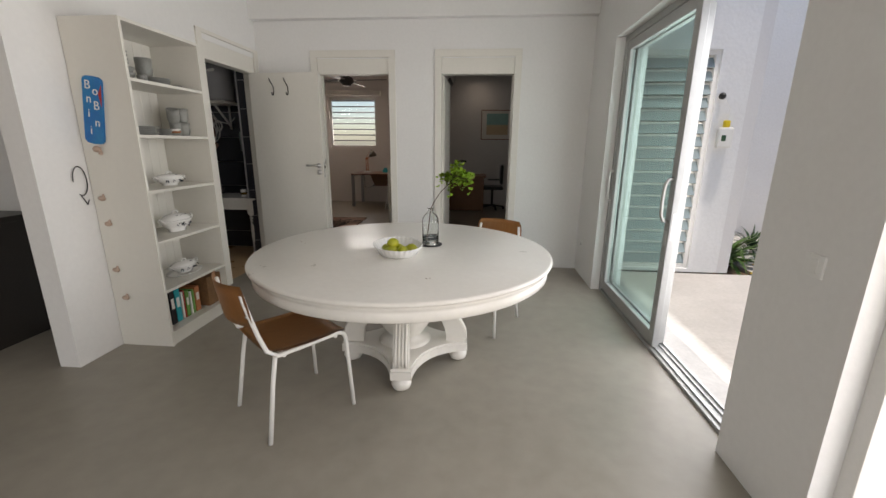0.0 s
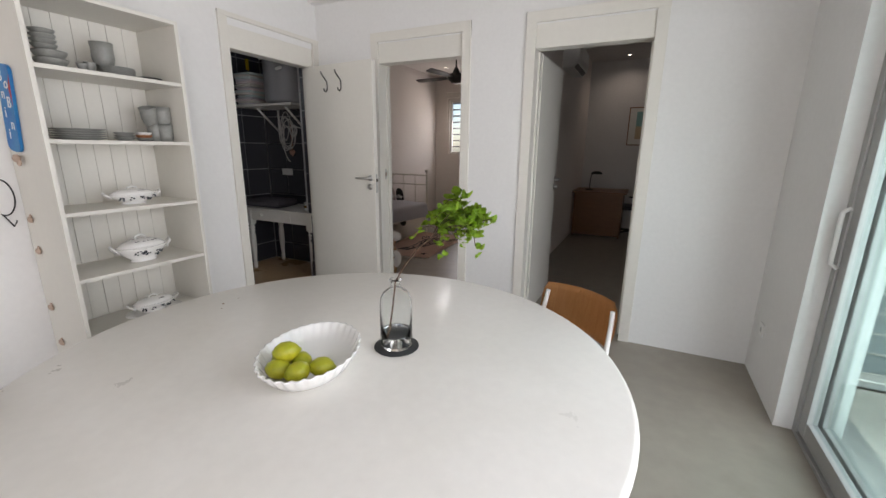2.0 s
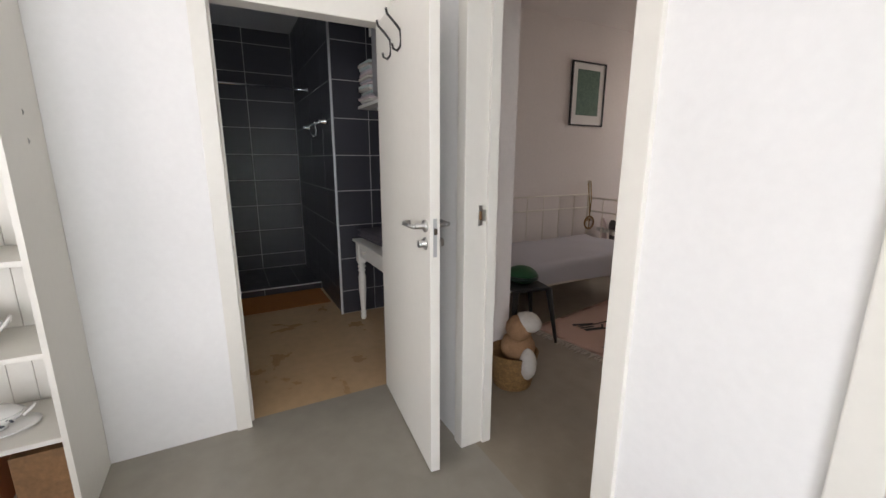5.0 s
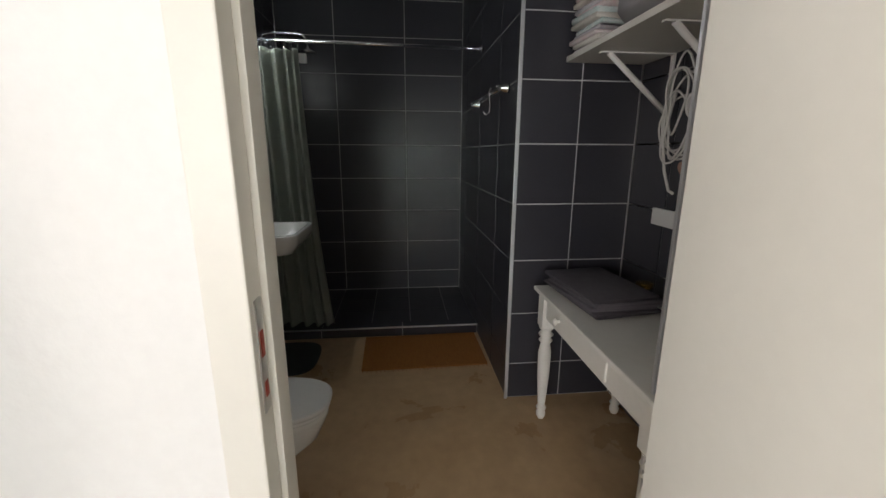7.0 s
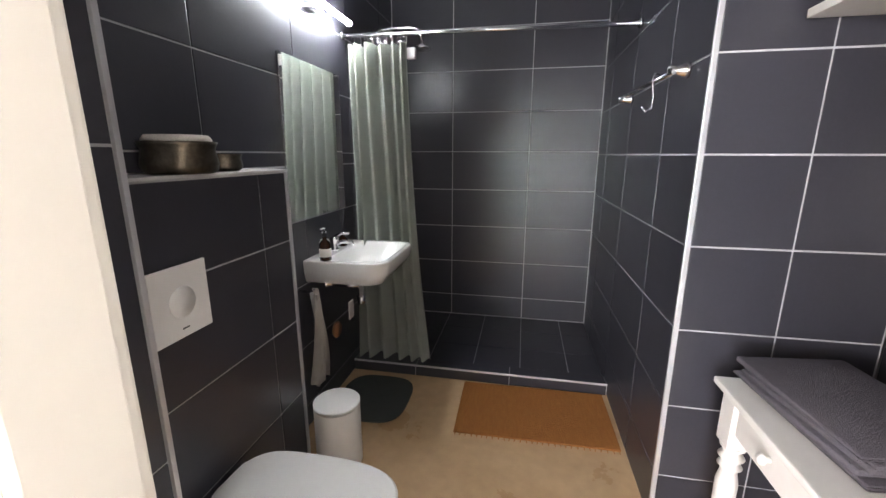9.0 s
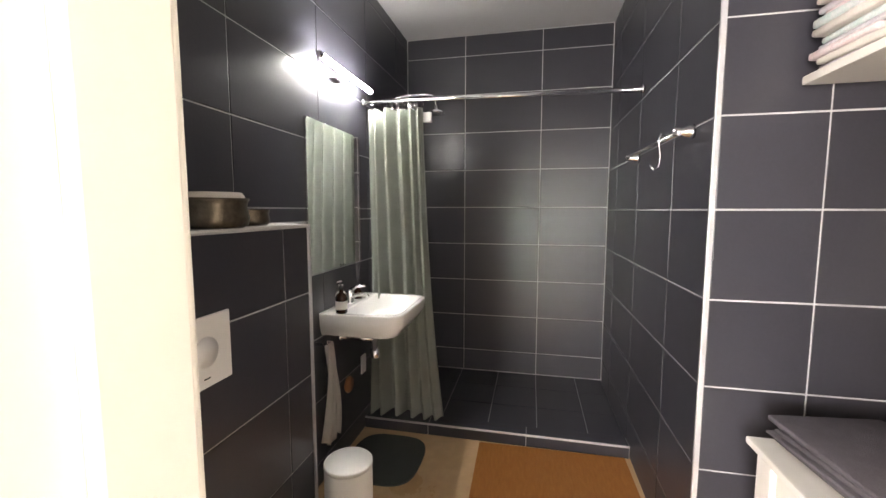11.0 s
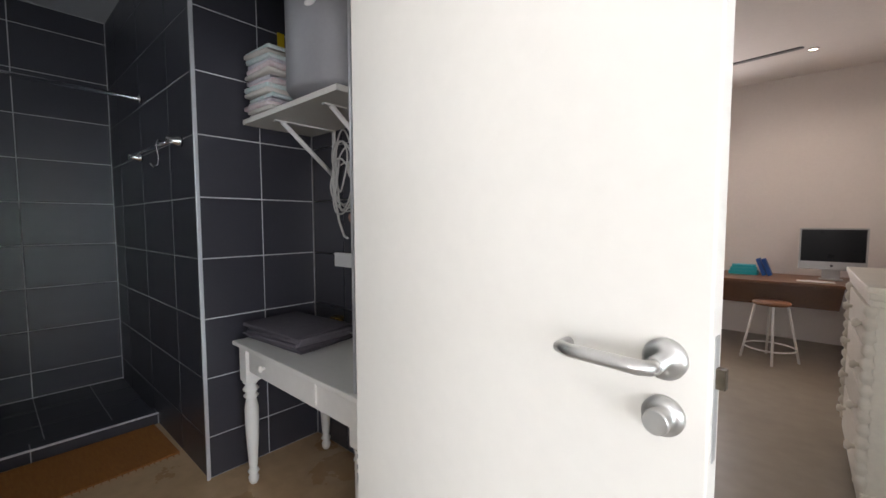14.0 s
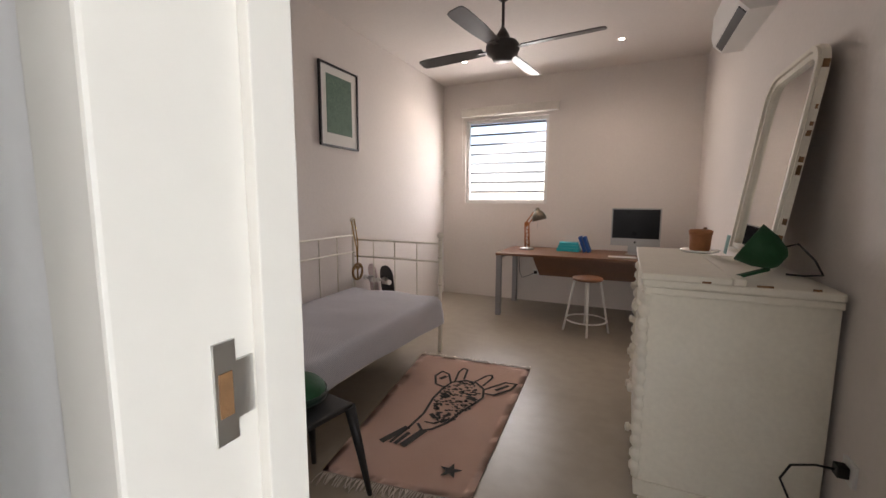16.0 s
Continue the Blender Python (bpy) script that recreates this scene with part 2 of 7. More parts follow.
mat("green_binder", (0.16, 0.36, 0.08), 0.5, var=0.05, bump=0)
mat("black_binder", (0.02, 0.02, 0.022), 0.5, var=0.05, bump=0)
mat("orange_binder", (0.52, 0.20, 0.08), 0.5, var=0.05, bump=0)
mat("paper", (0.78, 0.77, 0.73), 0.9, var=0.02, bump=0.01)
mat("green_print", (0.17, 0.26, 0.20), 0.8, var=0.25, scale=14, bump=0, col2=(0.10, 0.17, 0.13))
mat("sea_print", (0.30, 0.52, 0.50), 0.8, var=0.1, scale=4, bump=0)
mat("sand_print", (0.65, 0.53, 0.36), 0.8, var=0.1, scale=4, bump=0)
mat("yellow", (0.75, 0.55, 0.02), 0.5, var=0.05, bump=0)
mat("green_velvet", (0.012, 0.085, 0.03), 0.7, var=0.15, scale=10, bump=0.1)
mat("shell", (0.62, 0.46, 0.36), 0.6, var=0.2, scale=25, bump=0.2)
mat("rope_white", (0.66, 0.65, 0.62), 0.7, var=0.05, bump=0.05)
mat("rose_wood", (0.55, 0.33, 0.25), 0.6, var=0.1, bump=0.05)
mat("fan_grey", (0.065, 0.06, 0.057), 0.4, var=0.06, bump=0)
mat("kitchen_dark", (0.028, 0.024, 0.021), 0.4, var=0.1, scale=3, bump=0.02)
mat("soil", (0.17, 0.11, 0.065), 0.95, var=0.2, scale=8, fine=60, bump=0.6)
mat("garden_wall", (0.80, 0.80, 0.79), 0.9, var=0.04, scale=1.5, fine=30, bump=0.15)
mat("brass", (0.52, 0.34, 0.10), 0.25, metal=1.0, var=0.05, bump=0)
mat("black_green", (0.012, 0.03, 0.022), 0.3, var=0.05, bump=0)
mat("mirror", (0.90, 0.91, 0.91), 0.02, metal=1.0, var=0.0, bump=0, rough_var=0.01)
mat("bare_wood", (0.30, 0.16, 0.07), 0.7, var=0.2, scale=20, bump=0.1)
mat("red_paint", (0.40, 0.06, 0.03), 0.6, var=0.15, bump=0.05)
glass_sheet("door_glass", (0.80, 0.865, 0.85))
glass_sheet("louvre_glass", (0.985, 0.99, 0.99))
emit("lamp_tube", (0.86, 0.97, 1.0), 17)
emit("spot_glow", (1.0, 0.86, 0.7), 6.0)

# the twig's leaves let some light through
nt_l = MATS["leaf"].node_tree
tl, mxl = nt_l.nodes.new("ShaderNodeBsdfTranslucent"), nt_l.nodes.new("ShaderNodeMixShader")
tl.inputs[0].default_value = (0.55, 0.75, 0.08, 1)
mxl.inputs[0].default_value = 0.4
nt_l.links.new(nt_l.nodes["Principled BSDF"].outputs[0], mxl.inputs[1])
nt_l.links.new(tl.outputs[0], mxl.inputs[2])
nt_l.links.new(mxl.outputs[0], nt_l.nodes["Material Output"].inputs[0])

# striped sheet: fine grey stripes across the bed
nt_s = MATS["mattress_cloth"].node_tree
b_s = nt_s.nodes["Principled BSDF"]
src = b_s.inputs["Base Color"].links[0].from_socket
tc_s, wv, mx_s = nt_s.nodes.new("ShaderNodeTexCoord"), nt_s.nodes.new("ShaderNodeTexWave"), nt_s.nodes.new("ShaderNodeMix")
wv.wave_type, wv.bands_direction = 'BANDS', 'DIAGONAL'
wv.inputs["Scale"].default_value = 55
mx_s.data_type, mx_s.blend_type = 'RGBA', 'MULTIPLY'
mx_s.inputs[7].default_value = (0.70, 0.72, 0.78, 1)
nt_s.links.new(tc_s.outputs["Object"], wv.inputs["Vector"])
nt_s.links.new(wv.outputs[1], mx_s.inputs[0])
nt_s.links.new(src, mx_s.inputs[6])
nt_s.links.new(mx_s.outputs[2], b_s.inputs["Base Color"])


# ---- mesh helpers ----
def box(bm, x0, x1, y0, y1, z0, z1, bev=0.0, m=None):
    vs = [bm.verts.new((x, y, z)) for z in (z0, z1) for y in (y0, y1) for x in (x0, x1)]
    fs = [bm.faces.new([vs[i] for i in q]) for q in ((0, 2, 3, 1), (4, 5, 7, 6), (0, 1, 5, 4), (2, 6, 7, 3), (0, 4, 6, 2), (1, 3, 7, 5))]
    if bev > 0:
        es = list({e for f in fs for e in f.edges})
        out = bmesh.ops.bevel(bm, geom=es, offset=bev, segments=2, profile=0.6, affect='EDGES')
        vs = list({v for f in out["faces"] for v in f.verts} | {v for v in vs if v.is_valid})
    if m is not None:
        bmesh.ops.transform(bm, matrix=m, verts=vs)
    return vs


def tube(bm, pts, r, n=8, closed=False, r_end=None):
    """A round bar along points."""
    pts = [Vector(p) for p in pts]
    k = len(pts)
    rings = []
    up = Vector((0.13, 0.21, 0.97)).normalized()
    prev = None
    for i, p in enumerate(pts):
        a = pts[(i - 1) % k] if (closed or i > 0) else p
        b = pts[(i + 1) % k] if (closed or i < k - 1) else p
        d = (b - a).normalized()
        if prev is None:
            u = d.cross(up)
            if u.length < 0.1:
                u = d.cross(Vector((1, 0, 0)))
        else:
            u = prev - d * prev.dot(d)
        u.normalize()
        prev = u
        w = d.cross(u)
        rr = r if r_end is None else r + (r_end - r) * i / max(1, k - 1)
        rings.append([bm.verts.new(p + rr * (math.cos(t) * u + math.sin(t) * w)) for t in (2 * math.pi * j / n for j in range(n))])
    for i in range(k if closed else k - 1):
        A, B = rings[i], rings[(i + 1) % k]
        for j in range(n):
            f = bm.faces.new((A[j], A[(j + 1) % n], B[(j + 1) % n], B[j]))
            f.smooth = True
    if not closed:
        bm.faces.new(list(reversed(rings[0])))
        bm.faces.new(rings[-1])
    return bm


def lathe(bm, prof, c=(0, 0, 0), n=28, axis='z', sx=1.0, sy=1.0, wave=None):
    """A turned shape: prof is (radius, height) from one end to the other."""
    rings = []
    for r, z in prof:
        ring = []
        for j in range(n):
            t = 2 * math.pi * j / n
            rr = r * (1 + (wave(t, r, z) if wave else 0))
            x, y = rr * math.cos(t) * sx, rr * math.sin(t) * sy
            p = (x, y, z) if axis == 'z' else ((x, z, y) if axis == 'y' else (z, x, y))
            ring.append(bm.verts.new((c[0] + p[0], c[1] + p[1], c[2] + p[2])))
        rings.append(ring)
    for A, B in zip(rings, rings[1:]):
        for j in range(n):
            f = bm.faces.new((A[j], A[(j + 1) % n], B[(j + 1) % n], B[j]))
            f.smooth = True
    for ring, r in ((rings[0], prof[0][0]), (rings[-1], prof[-1][0])):
        if r > 1e-4:
            bm.faces.new(ring)
    bmesh.ops.recalc_face_normals(bm, faces=bm.faces)
    return bm


def prism(bm, poly, z0, z1, axis='z', at=0.0):
    """A flat outline given a thickness. axis z: outline in xy; y: outline in xz; x: outline in yz."""
    def P(a, b, c):
        return (a, b, c) if axis == 'z' else ((a, c, b) if axis == 'y' else (c, a, b))
    A = [bm.verts.new(P(a, b, z0)) for a, b in poly]
    B = [bm.verts.new(P(a, b, z1)) for a, b in poly]
    bm.faces.new(A)
    bm.faces.new(B)
    k = len(poly)
    for i in range(k):
        bm.faces.new((A[i], A[(i + 1) % k], B[(i + 1) % k], B[i]))
    bmesh.ops.recalc_face_normals(bm, faces=bm.faces)
    return bm


def ball(bm, c, r, sx=1, sy=1, sz=1, n=14):
    m = Matrix.Translation(c) @ Matrix.Diagonal((sx, sy, sz, 1))
    out = bmesh.ops.create_uvsphere(bm, u_segments=n, v_segments=max(6, n // 2 + 1), radius=r, matrix=m)
    for v in out["verts"]:
        for f in v.link_faces:
            f.smooth = True
    return out["verts"]


def arc(c, r, a0, a1, n, plane="xy"):
    out = []
    for i in range(n + 1):
        t = radians(a0 + (a1 - a0) * i / n)
        u, v = r * math.cos(t), r * math.sin(t)
        out.append((c[0] + u, c[1] + v, c[2]) if plane == "xy" else ((c[0] + u, c[1], c[2] + v) if plane == "xz" else (c[0], c[1] + u, c[2] + v)))
    return out


def mesh_of(name, bm, material):
    me = bpy.data.meshes.new(name)
    bm.to_mesh(me)
    bm.free()
    me.materials.append(MATS[material])
    return me


def part(name, bm, material, parent, label=""):
    ob = new(name, mesh_of(name, bm, material))
    ob.parent = parent
    if label:
        tagged(ob, label)
    return ob


def solid(name, bm, material, label, category, group="", kind=""):
    return tagged(new(name, mesh_of(name, bm, material)), label, category, group, kind)


def thing(name, label, category, at=(0, 0, 0), rz=0.0, group="", kind=""):
    ob = new(name)
    ob.empty_display_size = 0.1
    ob.matrix_basis = pose(*at, 0, 0, rz)
    return tagged(ob, label, category, group, kind)


def B():
    return bmesh.new()


def bx(*a, **k):
    bm = bmesh.new()
    box(bm, *a, **k)
    return bm


def wall(name, axis, a, b, u0, u1, z0, z1, holes, material, label, uv_extra=None):
    """A wall of thickness a..b across axis, running u0..u1, with openings (u0, u1, z0, z1) right through it."""
    us = sorted({u0, u1, *[h[0] for h in holes], *[h[1] for h in holes]})
    zs = sorted({z0, z1, *[h[2] for h in holes], *[h[3] for h in holes]})
    us, zs = [u for u in us if u0 <= u <= u1], [z for z in zs if z0 <= z <= z1]
    bm = bmesh.new()
    cache = {}

    def V(w, u, z):
        k = (w, u, z)
        if k not in cache:
            cache[k] = bm.verts.new((w, u, z) if axis == 'x' else (u, w, z))
        return cache[k]

    def full(i, j):
        if not (0 <= i < len(us) - 1 and 0 <= j < len(zs) - 1):
            return False
        cu, cz = (us[i] + us[i + 1]) / 2, (zs[j] + zs[j + 1]) / 2
        return not any(h[0] < cu < h[1] and h[2] < cz < h[3] for h in holes)
    for i in range(len(us) - 1):
        for j in range(len(zs) - 1):
            if not full(i, j):
                continue
            A, C, D, E = us[i], us[i + 1], zs[j], zs[j + 1]
            for w in (a, b):
                bm.faces.new((V(w, A, D), V(w, C, D), V(w, C, E), V(w, A, E)))
            for ok, p, q in ((full(i - 1, j), (A, D), (A, E)), (full(i + 1, j), (C, D), (C, E)), (full(i, j - 1), (A, D), (C, D)), (full(i, j + 1), (A, E), (C, E))):
                if not ok:
                    bm.faces.new((V(a, *p), V(a, *q), V(b, *q), V(b, *p)))
    bmesh.ops.recalc_face_normals(bm, faces=bm.faces)
    return solid(name, bm, material, label, "wall", kind="structure")


# ---- the large structure ----
YB = 4.66        # dining face of the wall with the two room doors
XW = -2.50       # dining face of the bathroom wall
H = 2.14         # door head
HT = 2.38        # top of door surround

solid("floor", bx(-2.56, 1.32, -3.6, YB + 0.07, -0.12, 0.0), "screed", "smooth grey polished cement screed floor with faint stains", "floor", kind="structure")
bm = bx(-3.95, -0.74, 5.30, 9.95, -0.12, 0.0)
box(bm, -2.42, -0.74, YB + 0.07, 5.30, -0.12, 0.0)
solid("floor_bedroom", bm, "bedroom_screed", "grey-beige polished cement screed bedroom floor", "floor", kind="structure")
solid("floor_study", bx(-0.74, 2.75, YB + 0.07, 9.75, -0.12, 0.0), "screed", "grey polished cement screed study floor", "floor", kind="structure")
solid("floor_bathroom", bx(-5.9, -2.56, 2.8, 5.3, -0.12, 0.0), "bath_screed", "warm beige blotchy cement bathroom floor", "floor", kind="structure")
solid("floor_kitchen", bx(-5.4, -2.56, -3.6, 2.8, -0.12, 0.0), "screed", "grey polished cement kitchen floor", "floor", kind="structure")

wall("wall_north", 'y', YB, YB + 0.14, -2.64, 1.30, 0, 3.1, [(-1.82, -1.0, 0, H + 0.16), (-0.44, 0.36, 0, H + 0.16)], "plaster", "white plastered wall with two doorways and a coat of matt paint")
wall("wall_west", 'x', XW - 0.14, XW, 2.078, YB, 0, 3.1, [(3.70, 4.605, 0, H + 0.16)], "plaster", "white plastered wall with the bathroom doorway")
wall("wall_east", 'x', 1.16, 1.44, -3.6, YB, 0, 3.1, [(1.70, 3.95, 0, 2.32), (-1.0, 1.21, 0, 2.32)], "plaster", "white plastered wall with wide glazed terrace openings")
# unseen end wall closing the room, its wide opening added for the fill light
wall("wall_south", 'y', -3.74, -3.6, -5.4, 1.44, 0, 3.1, [(-2.4, 1.0, 0, 2.3)], "plaster", "unseen white plastered end wall with an added opening")
wall("wall_kitchen_west", 'x', -5.54, -5.4, -3.6, 2.66, 0, 3.1, [], "plaster", "plain white plastered kitchen wall")
wall("wall_kitchen_north", 'y', 2.66, 2.78, -5.4, XW - 0.14, 0, 3.1, [], "plaster", "white plastered wall at the back of the kitchen")
wall("wall_bedroom_west", 'x', -4.07, -3.95, 5.34, 9.95, 0, 3.1, [], "bedroom_plaster", "warm white plastered bedroom wall")
wall("wall_bedroom_north", 'y', 9.95, 10.13, -4.07, -0.62, 0, 3.1, [(-3.62, -2.47, 1.32, 2.46)], "bedroom_plaster", "warm white plastered bedroom wall with a small louvred window")
wall("wall_bedroom_east", 'x', -0.768, -0.68, YB + 0.14, 9.95, 0, 3.1, [], "bedroom_plaster", "warm white plastered wall between bedroom and study")
wall("wall_bedroom_south", 'y', 5.22, 5.34, -4.07, -2.36, 0, 3.1, [], "bedroom_plaster", "plastered wall between bedroom and bathroom")
wall("wall_bedroom_nook", 'x', -2.48, -2.36, YB + 0.14, 5.22, 0, 3.1, [], "bedroom_plaster", "short plastered wall beside the bedroom door")
wall("wall_study_south", 'y', 4.66, 4.80, 1.30, 2.75, 0, 3.1, [(1.58, 2.43, 0.04, 2.36)], "garden_wall", "white outer wall with a tall louvred window")
wall("wall_study_north", 'y', 9.70, 9.82, -0.68, 2.87, 0, 3.1, [], "study_plaster", "white plastered study wall")
wall("wall_study_east", 'x', 2.75, 2.87, 4.66, 9.70, 0, 3.1, [], "study_plaster", "white plastered study wall")
solid("ceiling", bx(-5.54, 1.44, -3.74, YB + 0.14, 3.1, 3.24), "ceiling_paint", "white painted dining room ceiling", "ceiling", kind="structure")
solid("ceiling_bedroom", bx(-4.07, -0.768, YB + 0.14, 10.13, 2.96, 3.06), "bedroom_plaster", "warm white bedroom ceiling", "ceiling", kind="structure")
solid("ceiling_study", bx(-0.68, 2.87, YB + 0.14, 9.82, 2.96, 3.06), "study_plaster", "white study ceiling", "ceiling", kind="structure")
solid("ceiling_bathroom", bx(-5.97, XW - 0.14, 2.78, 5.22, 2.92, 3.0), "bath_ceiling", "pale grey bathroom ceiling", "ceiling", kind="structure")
bm = bx(-6.2, 1.5, -4.0, 4.66, 3.26, 3.4)
box(bm, -6.2, 3.0, 4.66, 10.4, 3.26, 3.4)
solid("roof", bm, "plaster", "flat white roof slab over the house", "roof", kind="structure")
bm = bx(-2.5, 1.16, YB - 0.09, YB, 2.68, 3.1, bev=0.004)
solid("ceiling_beam", bm, "plaster", "white plastered beam along the top of the wall", "beam", kind="structure")

# bathroom shell
wall("wall_bathroom_south", 'y', 2.78, 2.90, -5.97, XW - 0.14, 0, 3.0, [], "grout", "bathroom wall clad in large dark grey tiles")
wall("wall_shower_back", 'x', -5.99, -5.86, 2.90, 4.58, 0, 3.0, [], "grout", "shower wall clad in large dark grey tiles")
wall("wall_shower_north", 'y', 4.58, 5.22, -5.99, -3.92, 0, 3.0, [], "grout", "shower side wall clad in large dark grey tiles")
wall("wall_bathroom_north", 'y', 5.22, 5.3, -3.92, XW - 0.14, 0, 3.0, [], "grout", "bathroom wall behind the side table clad in dark tiles")
solid("wall_nib", bx(-3.10, XW - 0.14, 2.90, 3.19, 0, 2.92), "grout", "tiled wall nib beside the bathroom door", "wall", kind="structure")
solid("wall_cistern", bx(-3.92, -3.10, 2.90, 3.05, 0, 1.40), "grout", "half-height tiled box hiding the cistern", "wall", kind="structure")


# ---- doors ----
def lever(parent, x, y, z, side, along, knob=True):
    """A lever handle on a round rose with a round thumb turn below. side: +1 or -1 across the leaf; along: which way the lever points."""
    bm = B()
    lathe(bm, [(0.027, 0), (0.027, side * 0.008), (0.022, side * 0.011), (0.011, side * 0.012), (0.011, side * 0.045)], (x, y, z), 24, axis='y')
    h = part("handle_rose", bm, "steel", parent, "brushed steel handle rose")
    bm = B()
    pts = [(x, y + side * 0.04, z), (x, y + side * 0.055, z), (x + along * 0.012, y + side * 0.062, z)] + \
          [(x + along * d, y + side * 0.062, z - 0.0 * d) for d in (0.04, 0.08, 0.105)] + [(x + along * 0.12, y + side * 0.056, z), (x + along * 0.122, y + side * 0.03, z)]
    tube(bm, pts, 0.0095, 12)
    part("handle_lever", bm, "steel", parent, "brushed steel lever handle")
    if knob:
        bm = B()
        lathe(bm, [(0.026, 0), (0.026, side * 0.008), (0.018, side * 0.011), (0.014, side * 0.012), (0.017, side * 0.03), (0.015, side * 0.034)], (x, y, z - 0.075), 24, axis='y')
        part("thumb_turn", bm, "steel", parent, "round steel thumb turn")
    return h


def door(name, at, rz, x0, x1, side_label, leaf_angle, hinge_left, leaf_side, lever_z=1.15, depth=0.14, leaf_w=None):
    """A doorway with surround, panel above and an open leaf. Local x runs along the wall, y through it (0 is the dining face)."""
    d = thing(name, side_label, "door", at, rz, kind="structure")
    w = 0.062
    part("jamb", bx(x0 - w, x0 + 0.012, -0.016, depth + 0.016, 0, HT, bev=0.004), "door_paint", d)
    part("jamb", bx(x1 - 0.012, x1 + w, -0.016, depth + 0.016, 0, HT, bev=0.004), "door_paint", d)
    s0, s1 = 0.100, depth + 0.01
    part("stop", bx(x0 + 0.012, x0 + 0.026, s0, s1, 0, H, bev=0.002), "door_paint", d)
    part("stop", bx(x1 - 0.026, x1 - 0.012, s0, s1, 0, H, bev=0.002), "door_paint", d)
    part("head", bx(x0 - w, x1 + w, -0.018, depth + 0.018, HT - 0.07, HT + 0.004, bev=0.004), "door_paint", d)
    part("transom_panel", bx(x0 + 0.012, x1 - 0.012, 0.004, depth - 0.02, H, HT - 0.07, bev=0.006), "door_paint", d, "cream painted panel above the door")
    lw = leaf_w or (x1 - x0 - 0.03)
    hx = x0 + 0.014 if hinge_left else x1 - 0.014
    leaf = part("leaf", bx(0 if hinge_left else -lw, lw if hinge_left else 0, -0.02, 0.02, 0.012, H - 0.006, bev=0.003), "door_paint", d, "cream painted flush door leaf standing open")
    yh = -0.022 if leaf_side < 0 else depth + 0.022
    leaf.matrix_basis = pose(hx, yh, 0, 0, 0, leaf_angle)
    ex = (lw - 0.055) if hinge_left else -(lw - 0.055)
    al = -1 if hinge_left else 1
    lever(leaf, ex, -0.02, lever_z, -1, al, knob=lever_z < 1.17)
    lever(leaf, ex, 0.02, lever_z, 1, al, knob=lever_z < 1.17)
    edge = lw if hinge_left else -lw
    s = 1 if hinge_left else -1
    part("lock_plate", bx(min(edge - s * 0.002, edge + s * 0.0015), max(edge - s * 0.002, edge + s * 0.0015), -0.008, 0.008, 1.04, 1.20), "aluminium", leaf, "narrow steel lock plate")
    part("latch_bolt", bx(min(edge, edge + s * 0.012), max(edge, edge + s * 0.012), -0.006, 0.006, 1.135, 1.16), "old_metal", leaf, "spring latch bolt")
    for z in (0.30, 1.92):
        part("hinge_plate", bx(min(0, -s * 0.0025), max(0, -s * 0.0025), -0.017, 0.017, z - 0.05, z + 0.05, bev=0.0008), "steel", leaf, "brushed steel hinge plate")
        bm = B()
        tube(bm, [(hx - s * 0.008, yh, z - 0.05), (hx - s * 0.008, yh, z + 0.05)], 0.008, 10)
        part("hinge", bm, "steel", d)
    sx = x1 - 0.013 if hinge_left else x0 + 0.013
    sy = 0.076
    part("strike_plate", bx(sx - 0.002, sx + 0.002, sy - 0.019, sy + 0.002, 1.140, 1.232), "steel", d, "steel strike plate")
    part("strike_tongue", bx(sx - 0.0018, sx + 0.0018, sy + 0.002, sy + 0.020, 1.158, 1.212), "steel", d, "steel strike plate tongue")
    part("strike_recess", bx(sx - 0.0035, sx + 0.0035, sy - 0.016, sy - 0.003, 1.165, 1.205), "bare_wood", d, "worn latch recess")
    return d


door("door_bedroom", (0, YB, 0), 0, -1.82, -1.0, "cream painted bedroom door standing open inwards", -97, False, 1, lever_z=1.19)
door("door_study", (0, YB, 0), 0, -0.44, 0.36, "cream painted study door standing open inwards", 89, True, 1)


